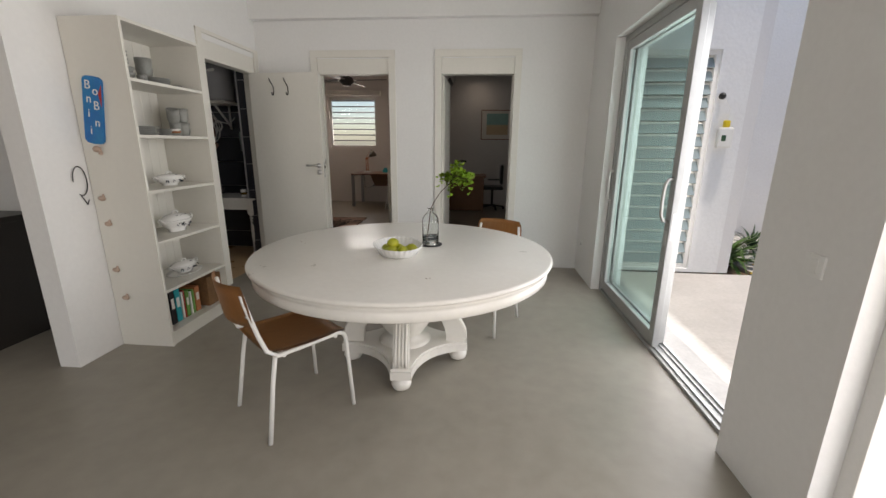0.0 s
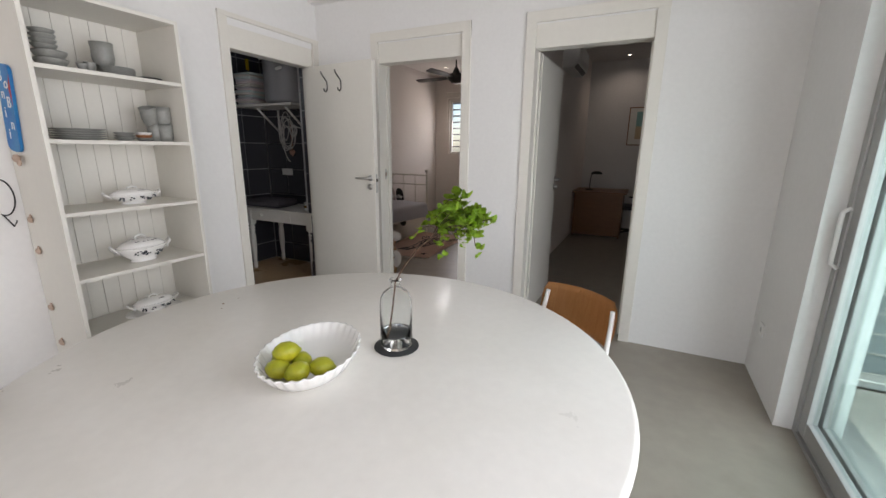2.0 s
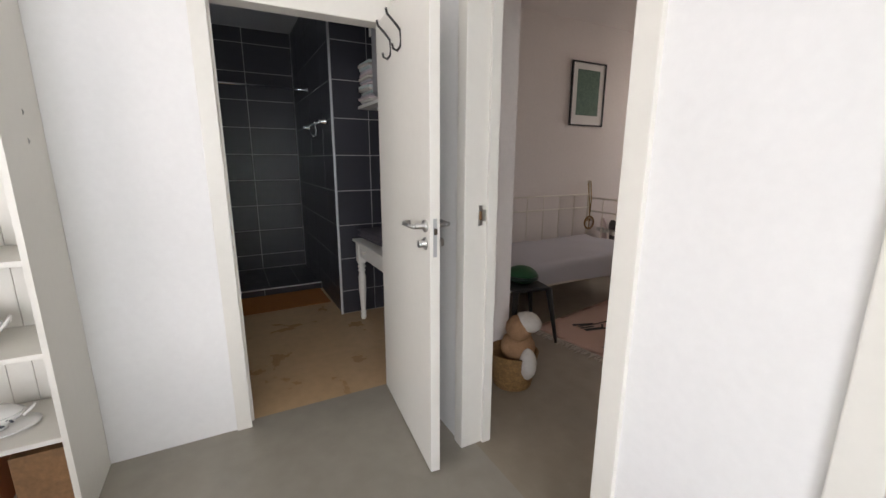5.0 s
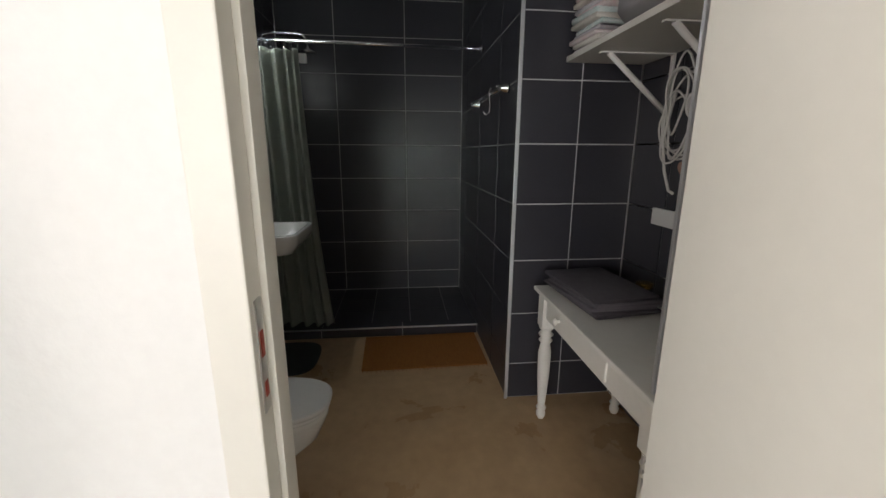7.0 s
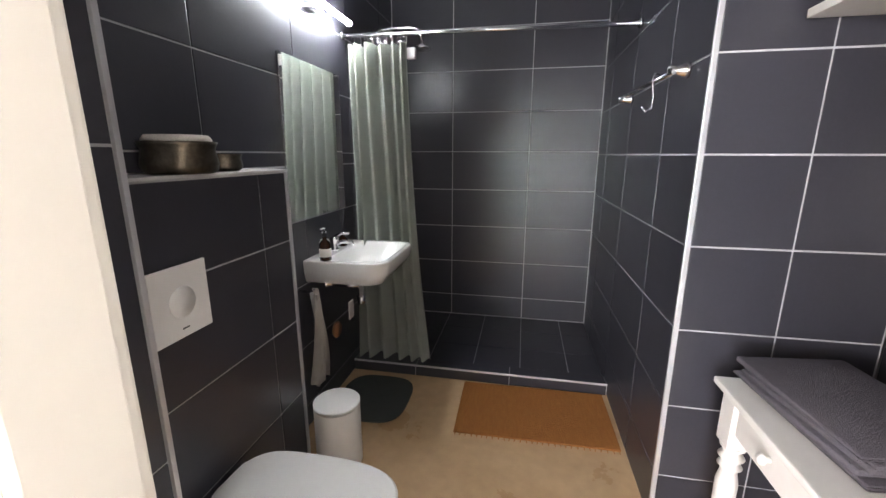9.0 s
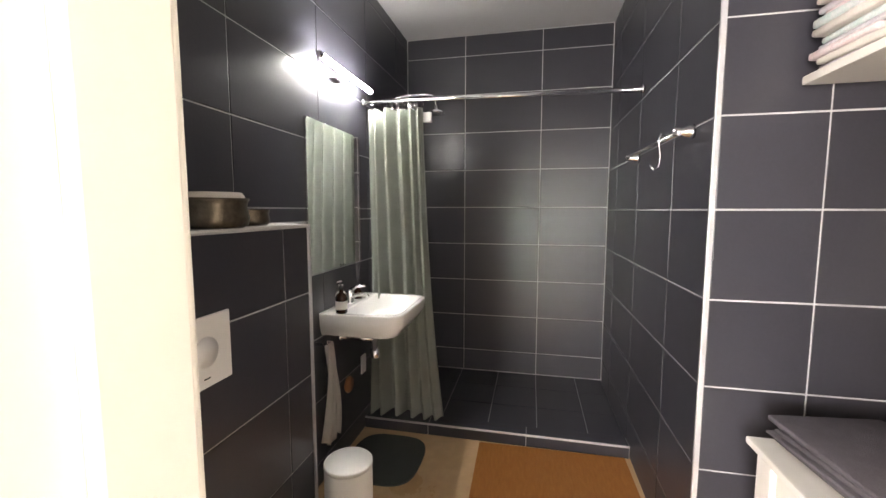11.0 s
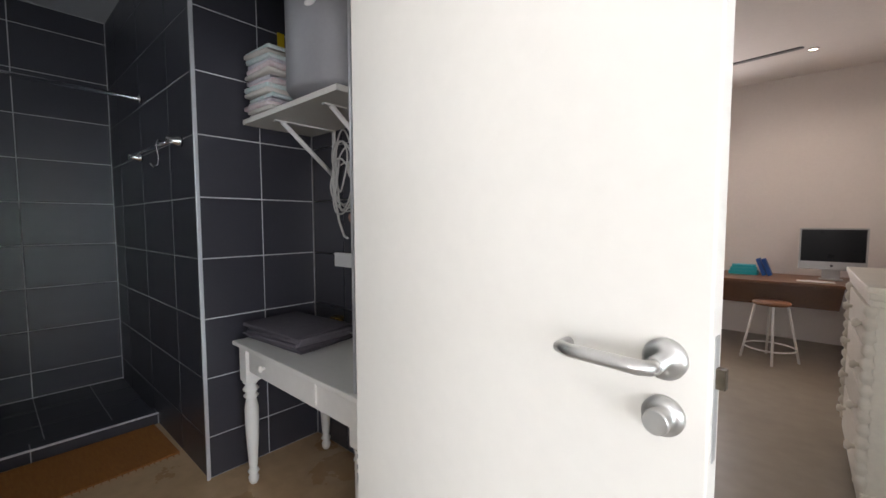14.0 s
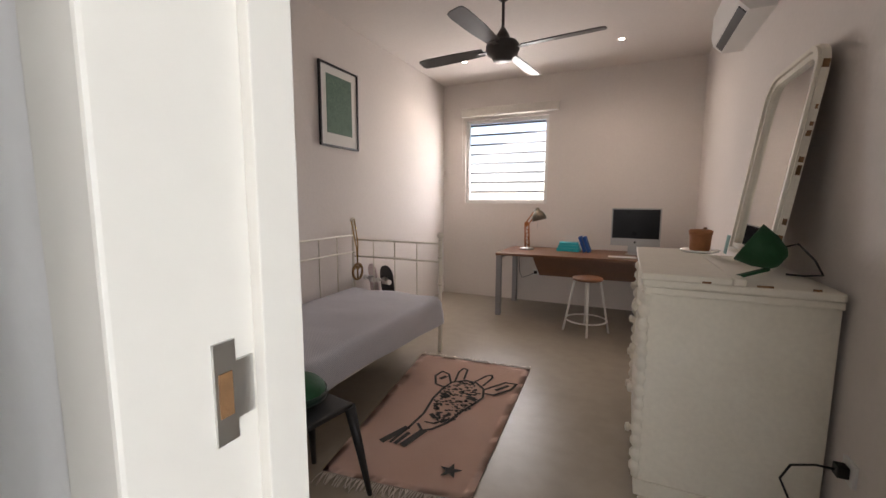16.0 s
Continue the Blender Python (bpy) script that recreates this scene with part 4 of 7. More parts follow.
# basin
def basin():
    b = thing("washbasin", "white ceramic wall-hung washbasin with chrome mixer tap", "washbasin", (-4.53, 2.90, 0))
    bm = B()

    def outline(hw, d, y0, k=10):
        pts = []
        r = min(hw, d) * 0.28
        for cx, cy, a0 in ((hw - r, d - r, 0), (-(hw - r), d - r, 90)):
            for i in range(k + 1):
                t = radians(a0 + 90 * i / k)
                pts.append((cx + r * math.cos(t), y0 + cy + r * math.sin(t)))
        pts += [(-hw, y0), (hw, y0)]
        return pts
    loops = []
    for hw, d, y0, z in ((0.20, 0.30, 0.008, 0.79), (0.265, 0.40, 0.008, 0.815), (0.28, 0.435, 0.008, 0.87), (0.283, 0.44, 0.008, 0.925), (0.278, 0.436, 0.008, 0.933), (0.258, 0.415, 0.11, 0.933), (0.25, 0.405, 0.115, 0.925), (0.215, 0.36, 0.13, 0.85), (0.15, 0.28, 0.16, 0.83)):
        o = outline(hw, d - (y0 - 0.008), y0)
        loops.append([bm.verts.new((x, y, z)) for x, y in o])
    for A, C in zip(loops, loops[1:]):
        k = len(A)
        for i in range(k):
            bm.faces.new((A[i], A[(i + 1) % k], C[(i + 1) % k], C[i])).smooth = True
    bm.faces.new(loops[0])
    bm.faces.new(loops[-1])
    bmesh.ops.recalc_face_normals(bm, faces=bm.faces)
    part("bowl", bm, "porcelain", b, "glazed white bowl")
    bm = lathe(B(), [(0.026, 0.933), (0.026, 0.94), (0.02, 0.945), (0.02, 0.985), (0.024, 1.0), (0.02, 1.01)], (0.02, 0.06, 0), 18)
    tube(bm, [(0.02, 0.06, 0.965), (0.02, 0.11, 0.985), (0.02, 0.165, 0.985), (0.02, 0.172, 0.965)], 0.012, 12)
    tap = part("mixer_tap", bm, "chrome", b, "chrome single-lever mixer tap")
    bm = B()
    tube(bm, [(0.02, 0.06, 1.01), (0.02, 0.10, 1.03), (0.02, 0.15, 1.035)], 0.009, 10, r_end=0.006)
    part("tap_lever", bm, "chrome", tap)
    bm = lathe(B(), [(0.0, 0.609), (0.022, 0.61), (0.026, 0.615), (0.026, 0.66), (0.016, 0.665), (0.016, 0.80)], (0.0, 0.20, 0), 16)
    trap = part("bottle_trap", bm, "chrome", b, "chrome bottle trap")
    bm = B()
    tube(bm, [(0.0, 0.20, 0.72), (0.0, 0.02, 0.72)], 0.014, 12)
    tube(bm, [(0.06, 0.03, 0.74), (0.06, 0.07, 0.74), (0.05, 0.075, 0.80)], 0.006, 8)
    tube(bm, [(-0.06, 0.03, 0.74), (-0.06, 0.07, 0.74), (-0.03, 0.075, 0.80)], 0.006, 8)
    part("waste_pipe", bm, "chrome", trap)
    for s in (-1, 1):
        bm = lathe(B(), [(0.022, 0.008), (0.022, 0.02), (0.012, 0.025), (0.012, 0.05)], (0.06 * s, 0, 0.74), 14, axis='y')
        part("stop_valve", bm, "chrome", b)
    return b


basin()


def bottle(name, label, at, r, h, material, cap_mat, cap_h, lab=None):
    b = thing(name, label, "bottle", at)
    part("body", lathe(B(), [(r * 0.9, 0), (r, 0.006), (r, h * 0.68), (r * 0.75, h * 0.8), (r * 0.4, h * 0.86), (r * 0.4, h)], n=20), material, b)
    bm = lathe(B(), [(r * 0.45, h), (r * 0.45, h + cap_h * 0.6), (r * 0.2, h + cap_h * 0.6), (r * 0.2, h + cap_h)], n=14)
    box(bm, -0.005, 0.03, -0.006, 0.006, h + cap_h, h + cap_h + 0.008)
    part("pump", bm, cap_mat, b)
    if lab:
        part("bottle_label", lathe(B(), [(r + 0.0008, h * 0.18), (r + 0.0008, h * 0.52)], n=20), lab, b, "paper label with unreadable print")
    return b


bottle("soap_bottle", "dark amber soap bottle with white label on the basin", (-4.28, 3.02, 0.934), 0.030, 0.125, "amber_glass", "dark_plastic", 0.03, "paper")
bottle("lotion_bottle", "white pump bottle on the washbasin", (-4.345, 2.985, 0.934), 0.028, 0.12, "white_plastic", "white_plastic", 0.03)
dif = thing("reed_diffuser", "small dark reed diffuser behind the tap", "diffuser", (-4.62, 2.96, 0.934))
part("pot", lathe(B(), [(0.022, 0), (0.025, 0.01), (0.025, 0.05), (0.012, 0.06), (0.012, 0.075)], n=16), "amber_glass", dif)
for k in range(6):
    bm = B()
    tube(bm, [(0, 0, 0.06), (0.025 * math.cos(k), 0.02 * math.sin(k * 1.7), 0.21)], 0.0016, 5)
    part("reed", bm, "dark_plastic", dif)

mir = thing("bathroom_mirror", "frameless rectangular wall mirror above the washbasin", "mirror", (0, 0, 0))
part("glass", bx(-4.775, -4.16, 2.910, 2.916, 1.145, 1.917, bev=0.001), "mirror", mir)
part("backing", bx(-4.77, -4.165, 2.903, 2.910, 1.15, 1.912), "dark_plastic", mir)

lampb = thing("mirror_lamp", "bright tubular wall lamp above the mirror", "wall lamp", (-4.50, 2.90, 2.20))
part("mount", bx(-0.06, 0.06, 0.008, 0.05, -0.025, 0.025, bev=0.004), "chrome", lampb, "chrome lamp mount")
part("arm", bx(-0.015, 0.015, 0.05, 0.075, -0.012, 0.012), "chrome", lampb)
bm = B()
tube(bm, [(-0.30, 0.085, 0), (0.30, 0.085, 0)], 0.014, 14)
part("tube", bm, "lamp_tube", lampb, "glowing white lamp tube")
for s in (-1, 1):
    bm = B()
    tube(bm, [(s * 0.30, 0.085, 0), (s * 0.325, 0.085, 0)], 0.016, 14)
    part("end_cap", bm, "chrome", lampb)

towel_s = thing("hand_towel", "white hand towel hanging under the washbasin", "towel", (-4.16, 2.915, 0))
bm = B()
rows = []
for i in range(11):
    s = i / 10
    w = 0.035 + 0.10 * s
    rows.append([bm.verts.new((-w / 2 + w * j / 8 - 0.005 * s, 0.03 + 0.02 * math.sin(j * 1.9 + 2 * s) + 0.07 * s * (1 - s) + 0.06, 0.80 - 0.50 * s + 0.02 * math.sin(j))) for j in range(9)])
for a, b in zip(rows, rows[1:]):
    for j in range(8):
        bm.faces.new((a[j], a[j + 1], b[j + 1], b[j])).smooth = True
bmesh.ops.solidify(bm, geom=bm.faces[:], thickness=0.006)
part("cloth", bm, "white_cloth", towel_s)
bm = B()
tube(bm, [(0, 0.0, 0.80), (0, 0.06, 0.80), (0, 0.09, 0.80), (0, 0.095, 0.82)], 0.006, 8)
part("hook", bm, "chrome", towel_s)
brush = thing("bath_brush", "round wooden bath brush hanging on the wall", "brush", (-4.55, 2.912, 0.42))
part("head", lathe(B(), [(0.0, 0), (0.045, 0.0), (0.05, 0.01), (0.045, 0.02), (0.0, 0.022)], n=20, axis='y'), "brown_wood", brush)
solid("wall_socket", bx(-4.82, -4.75, 2.909, 2.918, 0.40, 0.52, bev=0.003), "white_plastic", "white wall socket under the washbasin", "socket")

# wall-hung toilet and flush plate
def toilet():
    t = thing("toilet", "white wall-hung toilet with closed lid", "toilet", (-3.36, 3.06, 0))
    t.scale = (0.93, 1.10, 0.98)
    bm = B()
    loops = []

    def ov(w, l, z, y0=0.0):
        return [bm.verts.new((w * math.cos(a) * (1 - 0.05 * (math.sin(a) > 0)), y0 + l * (0.5 + 0.5 * math.sin(a)), z)) for a in (2 * math.pi * i / 36 for i in range(36))]
    for w, l, z in ((0.10, 0.30, 0.10), (0.14, 0.40, 0.16), (0.17, 0.50, 0.26), (0.18, 0.54, 0.36), (0.182, 0.545, 0.40)):
        loops.append(ov(w, l, z))
    for A, C in zip(loops, loops[1:]):
        for i in range(36):
            bm.faces.new((A[i], A[(i + 1) % 36], C[(i + 1) % 36], C[i])).smooth = True
    bm.faces.new(loops[0])
    bm.faces.new(loops[-1])
    box(bm, -0.15, 0.15, 0.0, 0.12, 0.12, 0.40, bev=0.02)
    bmesh.ops.recalc_face_normals(bm, faces=bm.faces)
    part("pan", bm, "porcelain", t, "white ceramic pan")

    def plate(z0, z1, w, l):
        bm = B()
        pts = []
        for i in range(40):
            a = 2 * math.pi * i / 40
            c, s = math.cos(a), math.sin(a)
            x = w * math.copysign(abs(c) ** 0.72, c)
            y = 0.03 + (l - 0.03) * (0.5 + 0.5 * math.copysign(abs(s) ** (0.8 if s > 0 else 0.45), s))
            pts.append((x, y))
        L = [[bm.verts.new((x * f + 0, (y - l / 2) * f + l / 2, z)) for x, y in pts] for z, f in ((z0, 0.985), (z0 + 0.004, 1.0), (z1 - 0.006, 1.0), (z1, 0.97))]
        for A, C in zip(L, L[1:]):
            for i in range(40):
                bm.faces.new((A[i], A[(i + 1) % 40], C[(i + 1) % 40], C[i])).smooth = True
        bm.faces.new(L[0])
        bm.faces.new(L[-1])
        bmesh.ops.recalc_face_normals(bm, faces=bm.faces)
        return bm
    part("seat", plate(0.402, 0.418, 0.185, 0.55), "white_plastic", t)
    part("lid", plate(0.42, 0.44, 0.187, 0.555), "white_plastic", t, "smooth closed white lid")


toilet()
fp = thing("flush_plate", "square white flush plate on the tiled cistern box", "flush plate", (-3.325, 3.062, 1.06))
part("plate", bx(-0.10, 0.10, 0, 0.010, -0.105, 0.105, bev=0.003), "white_plastic", fp)
part("button", lathe(B(), [(0.045, 0.010), (0.045, 0.013), (0.0, 0.014)], (0, 0, 0), 28, axis='y'), "white_plastic", fp)
part("mark", bx(-0.012, 0.012, 0.0101, 0.011, -0.08, -0.076), "dark_plastic", fp)

wb = thing("waste_bin", "small white round pedal bin on the bathroom floor", "bin", (-3.98, 3.185, 0))
part("bin_body", lathe(B(), [(0.103, 0.0), (0.108, 0.01), (0.108, 0.315), (0.105, 0.32)], n=36), "white_plastic", wb)
part("lid", lathe(B(), [(0.109, 0.315), (0.109, 0.331), (0.105, 0.335), (0.0, 0.336)], n=36), "white_plastic", wb, "flat pale lid")


def pan(at, r, h, label, lid=False):
    p = thing("metal_pot", label, "pot", at, group="metal pots on the ledge")
    part("body", lathe(B(), [(r * 0.8, 0), (r * 0.95, 0.008), (r, h * 0.3), (r * 0.93, h * 0.75), (r * 0.97, h * 0.88), (r * 1.02, h), (r * 0.95, h), (r * 0.88, h * 0.7), (r * 0.85, h * 0.2), (0.0, h * 0.15)], n=36), "old_metal", p)
    if lid:
        part("folded_cloth", lathe(B(), [(r * 0.86, h * 0.7), (r * 0.88, h + 0.006), (r * 0.8, h + 0.018), (0.0, h + 0.02)], n=24), "white_cloth", p, "white folded cloth inside the pot")


pan((-3.455, 3.008, 1.412), 0.102, 0.092, "wide aged metal pot with a white cloth on the ledge", True)
pan((-3.66, 2.985, 1.412), 0.062, 0.058, "small aged metal pot on the tiled ledge")

hr = thing("towel_rail", "chrome rail with a hook on the tiled wall", "towel rail", (0, 4.57, 1.765))
bm = B()
tube(bm, [(-4.92, -0.055, 0.008), (-4.08, -0.055, -0.008)], 0.009, 10)
part("bar", bm, "chrome", hr)
for x in (-4.90, -4.10):
    part("post", lathe(B(), [(0.027, 0.0), (0.028, -0.008), (0.024, -0.020), (0.017, -0.045), (0.016, -0.070), (0.0, -0.072)], (x, 0, 0), 16, axis='y'), "chrome", hr)
bm = B()
tube(bm, [(-4.28, -0.045, 0.018), (-4.28, -0.062, 0.022), (-4.28, -0.07, 0.0), (-4.28, -0.06, -0.07), (-4.28, -0.065, -0.11), (-4.28, -0.085, -0.125), (-4.28, -0.10, -0.105)], 0.004, 8)
part("s_hook", bm, "chrome", hr, "bent metal hook")

def rug_mat(name, label, at, rz, w, d, material, corners=None):
    m = thing(name, label, "mat", at, rz)
    part("weave", bx(-w / 2, w / 2, -d / 2, d / 2, 0.001, 0.012, bev=0.004), material, m)
    return m


jm = rug_mat("bath_mat", "orange-brown woven jute bath mat by the shower", (-4.55, 4.12, 0), 1.0, 0.50, 0.86, "jute")
for k in range(30):
    y = -0.42 + 0.84 * k / 29
    for s in (-1, 1):
        bm = B()
        tube(bm, [(s * 0.248, y, 0.006), (s * 0.268, y + 0.004 * math.sin(k * 5), 0.003)], 0.0028, 5)
        part("tassel", bm, "jute", jm)
# thin dark rounded patch on the floor, about as large as the washbasin above
gm = thing("grey_mat", "flat dark grey rounded patch on the floor below the washbasin", "mat", (-4.52, 3.16, 0))
bm = B()
prism(bm, [(0.24 * math.copysign(abs(math.cos(a)) ** 0.6, math.cos(a)), 0.22 * math.copysign(abs(math.sin(a)) ** 0.6, math.sin(a))) for a in (2 * math.pi * i / 40 for i in range(40))], 0.001, 0.009)
part("mat_pad", bm, "grey_mat", gm)


def turned_leg(h, material="white_paint"):
    return lathe(B(), [(r * 1.3, z) for r, z in [(0.012, 0), (0.018, 0.015), (0.02, 0.035), (0.014, 0.05), (0.022, 0.065), (0.014, 0.085), (0.016, 0.10), (0.024, 0.26), (0.026, 0.40), (0.018, 0.45), (0.028, 0.465), (0.018, 0.48), (0.03, 0.50), (0.018, 0.52), (0.028, 0.535), (0.03, 0.545)]], n=20)


def side_table():
    t = thing("side_table", "white painted side table with turned legs and a drawer", "table", (-3.25, 4.935, 0))
    hx, hy, z = 0.54, 0.268, 0.745
    part("tabletop", bx(-hx, hx, -hy, hy, z - 0.022, z, bev=0.006), "table_paint", t)
    for sx in (-1, 1):
        for sy in (-1, 1):
            x, y = sx * (hx - 0.075), sy * (hy - 0.055)
            bm = turned_leg(z)
            bmesh.ops.transform(bm, matrix=Matrix.Translation((x, y, 0)), verts=bm.verts)
            box(bm, x - 0.037, x + 0.037, y - 0.037, y + 0.037, 0.545, z - 0.022, bev=0.003)
            part("leg", bm, "table_paint", t, "turned white leg")
    for sy in (-1, 1):
        y = sy * (hy - 0.045)
        part("apron", bx(-hx + 0.105, hx - 0.105, y - 0.01, y + 0.01, 0.60, z - 0.022), "table_paint", t)
    for sx in (-1, 1):
        x = sx * (hx - 0.065)
        part("apron", bx(x - 0.01, x + 0.01, -hy + 0.085, hy - 0.085, 0.60, z - 0.022), "table_paint", t)
    dr = part("drawer", bx(-hx + 0.13, hx - 0.35, -hy + 0.027, -hy + 0.036, 0.615, z - 0.035, bev=0.003), "table_paint", t)
    part("knob", lathe(B(), [(0.008, 0), (0.008, -0.012), (0.017, -0.02), (0.014, -0.03), (0.0, -0.033)], (-hx + 0.30, -hy + 0.027, 0.667), 16, axis='y'), "white_paint", dr, "round white knob")


side_table()


def folded(name, label, cat, at, rz, w, d, layers, th, mats, group=""):
    """A stack of folded cloths with rounded fold edges."""
    f = thing(name, label, cat, at, rz, group=group)
    z = 0.0
    for k in range(layers):
        jx, jy = 0.011 * math.sin(k * 2.1 + 0.6 * math.sin(5 * k)), 0.013 * math.cos(k * 1.7)
        t = th * (0.9 + 0.2 * math.sin(k * 3.3) ** 2)
        bm = B()
        box(bm, -w / 2 + jx, w / 2 + jx, -d / 2 + jy, d / 2 + jy, z, z + t, bev=t * 0.42)
        for v in bm.verts:
            v.co.z += 0.006 * math.sin(9 * v.co.x + k) * math.sin(7 * v.co.y) + (0.004 if v.co.z > z + t / 2 else 0) * math.sin(23 * v.co.x + 5 * k)
        for fc in bm.faces:
            fc.smooth = True
        part("folded_cloth", bm, mats[k % len(mats)], f)
        z += t
    return f


folded("towel_stack", "stack of folded grey towels on the side table", "towels", (-3.555, 4.905, 0.746), 6, 0.45, 0.32, 6, 0.015, ["grey_towel"])
folded("cloth_stack", "stack of folded pastel baby cloths on the shelf", "cloths", (-3.76, 4.93, 1.886), 4, 0.235, 0.22, 15, 0.0225, ["lilac_cloth", "white_cloth", "pink_cloth", "lilac_cloth", "mint_cloth", "white_cloth", "mint_cloth", "pink_cloth"])
jar = thing("candle_jar", "dark green candle jar with brass lid on the side table", "jar", (-3.56, 5.135, 0.746))
part("glass", lathe(B(), [(0.035, 0), (0.038, 0.004), (0.038, 0.05), (0.034, 0.055)], n=24), "black_green", jar)
part("lid", lathe(B(), [(0.039, 0.052), (0.039, 0.072), (0.036, 0.075), (0.0, 0.075)], n=24), "brass", jar, "brass lid")
cup = thing("tooth_mug", "small white mug with worn paint on the side table", "mug", (-2.93, 4.83, 0.746))
part("body", lathe(B(), [(0.03, 0), (0.034, 0.005), (0.036, 0.09), (0.032, 0.09), (0.030, 0.01)], n=24), "porcelain", cup)
part("band", lathe(B(), [(0.0364, 0.03), (0.0368, 0.055)], n=24), "brass", cup)
solid("wall_switch", bx(-3.665, -3.50, 5.196, 5.209, 1.09, 1.17, bev=0.003), "white_plastic", "white double light switch on the dark tiles", "switch")


def wall_shelf():
    s = thing("wall_shelf", "white board shelf on two strut brackets", "shelf", (0, 0, 1.885))
    part("board", bx(-3.895, -3.03, 4.80, 5.208, -0.026, 0.0, bev=0.003), "white_paint", s)
    for x in (-3.66, -3.22):
        bm = B()
        box(bm, x - 0.012, x + 0.012, 4.86, 5.205, -0.032, -0.026)
        box(bm, x - 0.012, x + 0.012, 5.199, 5.209, -0.32, -0.026)
        part("bracket", bm, "white_metal", s)
        bm = B()
        tube(bm, [(x, 4.90, -0.03), (x, 5.20, -0.28)], 0.013, 8)
        part("strut", bm, "white_metal", s, "white diagonal strut")


wall_shelf()
tank = thing("water_heater", "grey cylindrical water heater above the shelf", "water heater", (-3.235, 4.962, 1.886))
part("drum", lathe(B(), [(0.05, 0.0), (0.215, 0.01), (0.23, 0.03), (0.23, 0.96), (0.20, 1.0)], n=48), "tank_grey", tank)
bm = B()
tube(bm, [(-0.16, -0.15, 0.30), (0.16, -0.22, 0.33)], 0.016, 10)
part("pipe", bm, "white_plastic", tank, "white pipe across the drum")
bm = B()
tube(bm, [(-0.165, -0.149, 0.30), (-0.125, -0.158, 0.304)], 0.018, 10)
part("pipe_band", bm, "navy", tank, "dark blue band on the pipe")
part("rating_plate", bx(-0.16, -0.09, -0.207, -0.197, 0.43, 0.51), "paper", tank, "small white rating plate")
bx_t = thing("green_tin", "dark green tin on the wall shelf", "tin", (-3.30, 4.86, 1.886))
part("body", bx(-0.035, 0.035, -0.03, 0.03, 0, 0.065, bev=0.004), "black_green", bx_t)

cord = thing("coiled_cord", "white cord coiled over the shelf bracket", "cord", (-3.455, 5.12, 1.63))
for k in range(6):
    bm = B()
    w, h = 0.06 + 0.012 * k, 0.13 + 0.016 * ((k * 3) % 5)
    pts = []
    for i in range(28):
        a = 2 * math.pi * i / 28
        pts.append((w * math.cos(a) + 0.02 * math.sin(k * 2.0), 0.008 * k - 0.02 + 0.012 * math.sin(2 * a + k), h * math.sin(a) - 0.05 * (k % 3)))
    tube(bm, pts, 0.0048, 7, closed=True)
    part("coil", bm, "rope_white", cord)
bm = B()
tube(bm, [(-0.03, 0.0, 0.05), (-0.05, -0.02, -0.15), (-0.045, 0.0, -0.28), (0.0, 0.0, -0.36), (0.03, 0.0, -0.37)], 0.0065, 8)
part("loose_end", bm, "rope_white", cord)
bm = B()
tube(bm, [(0.05, 0.0, 0.0), (0.15, -0.02, 0.03), (0.28, -0.02, 0.0), (0.36, -0.02, 0.08)], 0.0065, 8)
part("loose_end", bm, "rope_white", cord)
for k in range(3):
    bm = B()
    pts = [(0.12 + 0.05 * math.cos(2 * math.pi * i / 20), -0.02 + 0.006 * k, -0.02 + (0.05 + 0.008 * k) * math.sin(2 * math.pi * i / 20)) for i in range(20)]
    tube(bm, pts, 0.0055, 7, closed=True)
    part("small_coil", bm, "rope_white", cord)
heart = thing("wooden_heart", "pale pink wooden heart on a brown strap", "ornament", (-3.455, 5.185, 1.36))
pts = []
for i in range(28):
    a = 2 * math.pi * i / 28
    pts.append((0.0026 * 16 * math.sin(a) ** 3, 0.0026 * (13 * math.cos(a) - 5 * math.cos(2 * a) - 2 * math.cos(3 * a) - math.cos(4 * a))))
part("heart", prism(B(), pts, -0.008, 0.008, axis='y'), "rose_wood", heart)
part("strap", bx(-0.014, 0.014, 0.0, 0.006, 0.02, 0.36), "brown_wood", heart, "brown strap")
mask = thing("hanging_cloth", "pale blue cloth hanging by the shelf end", "cloth", (-3.09, 5.19, 1.42))
bm = B()
rows = []
for i in range(7):
    rows.append([bm.verts.new((-0.03 - 0.012 * math.sin(i) + 0.06 * j / 5, 0.01 * math.sin(j * 2 + i), 0.12 - 0.04 * i)) for j in range(6)])
for a, b in zip(rows, rows[1:]):
    for j in range(5):
        bm.faces.new((a[j], a[j + 1], b[j + 1], b[j])).smooth = True
bmesh.ops.solidify(bm, geom=bm.faces[:], thickness=0.004)
part("cloth", bm, "mint_cloth", mask)
yl = thing("yellow_tag", "yellow label hanging near the bathroom ceiling", "label", (-3.905, 5.03, 2.35))
part("card", bx(-0.003, 0.003, -0.02, 0.02, -0.06, 0.06), "yellow", yl)
solid("corner_trim", bx(-3.918, -3.904, 4.566, 4.582, 0, 2.92, bev=0.002), "trim_metal", "pale metal corner strip on the tiles", "trim", kind="structure")
solid("corner_trim_nib", bx(-3.112, -3.098, 3.186, 3.20, 0, 2.92, bev=0.002), "trim_metal", "pale metal corner strip on the tiles", "trim", kind="structure")
solid("corner_trim_cistern", bx(-3.928, -3.914, 3.048, 3.061, 0, 1.40, bev=0.002), "trim_metal", "pale metal corner strip on the cistern box", "trim", kind="structure")
solid("ledge_trim", bx(-3.926, -3.10, 2.91, 3.063, 1.40, 1.411, bev=0.003), "grout", "grey ledge on top of the cistern box", "trim", kind="structure")
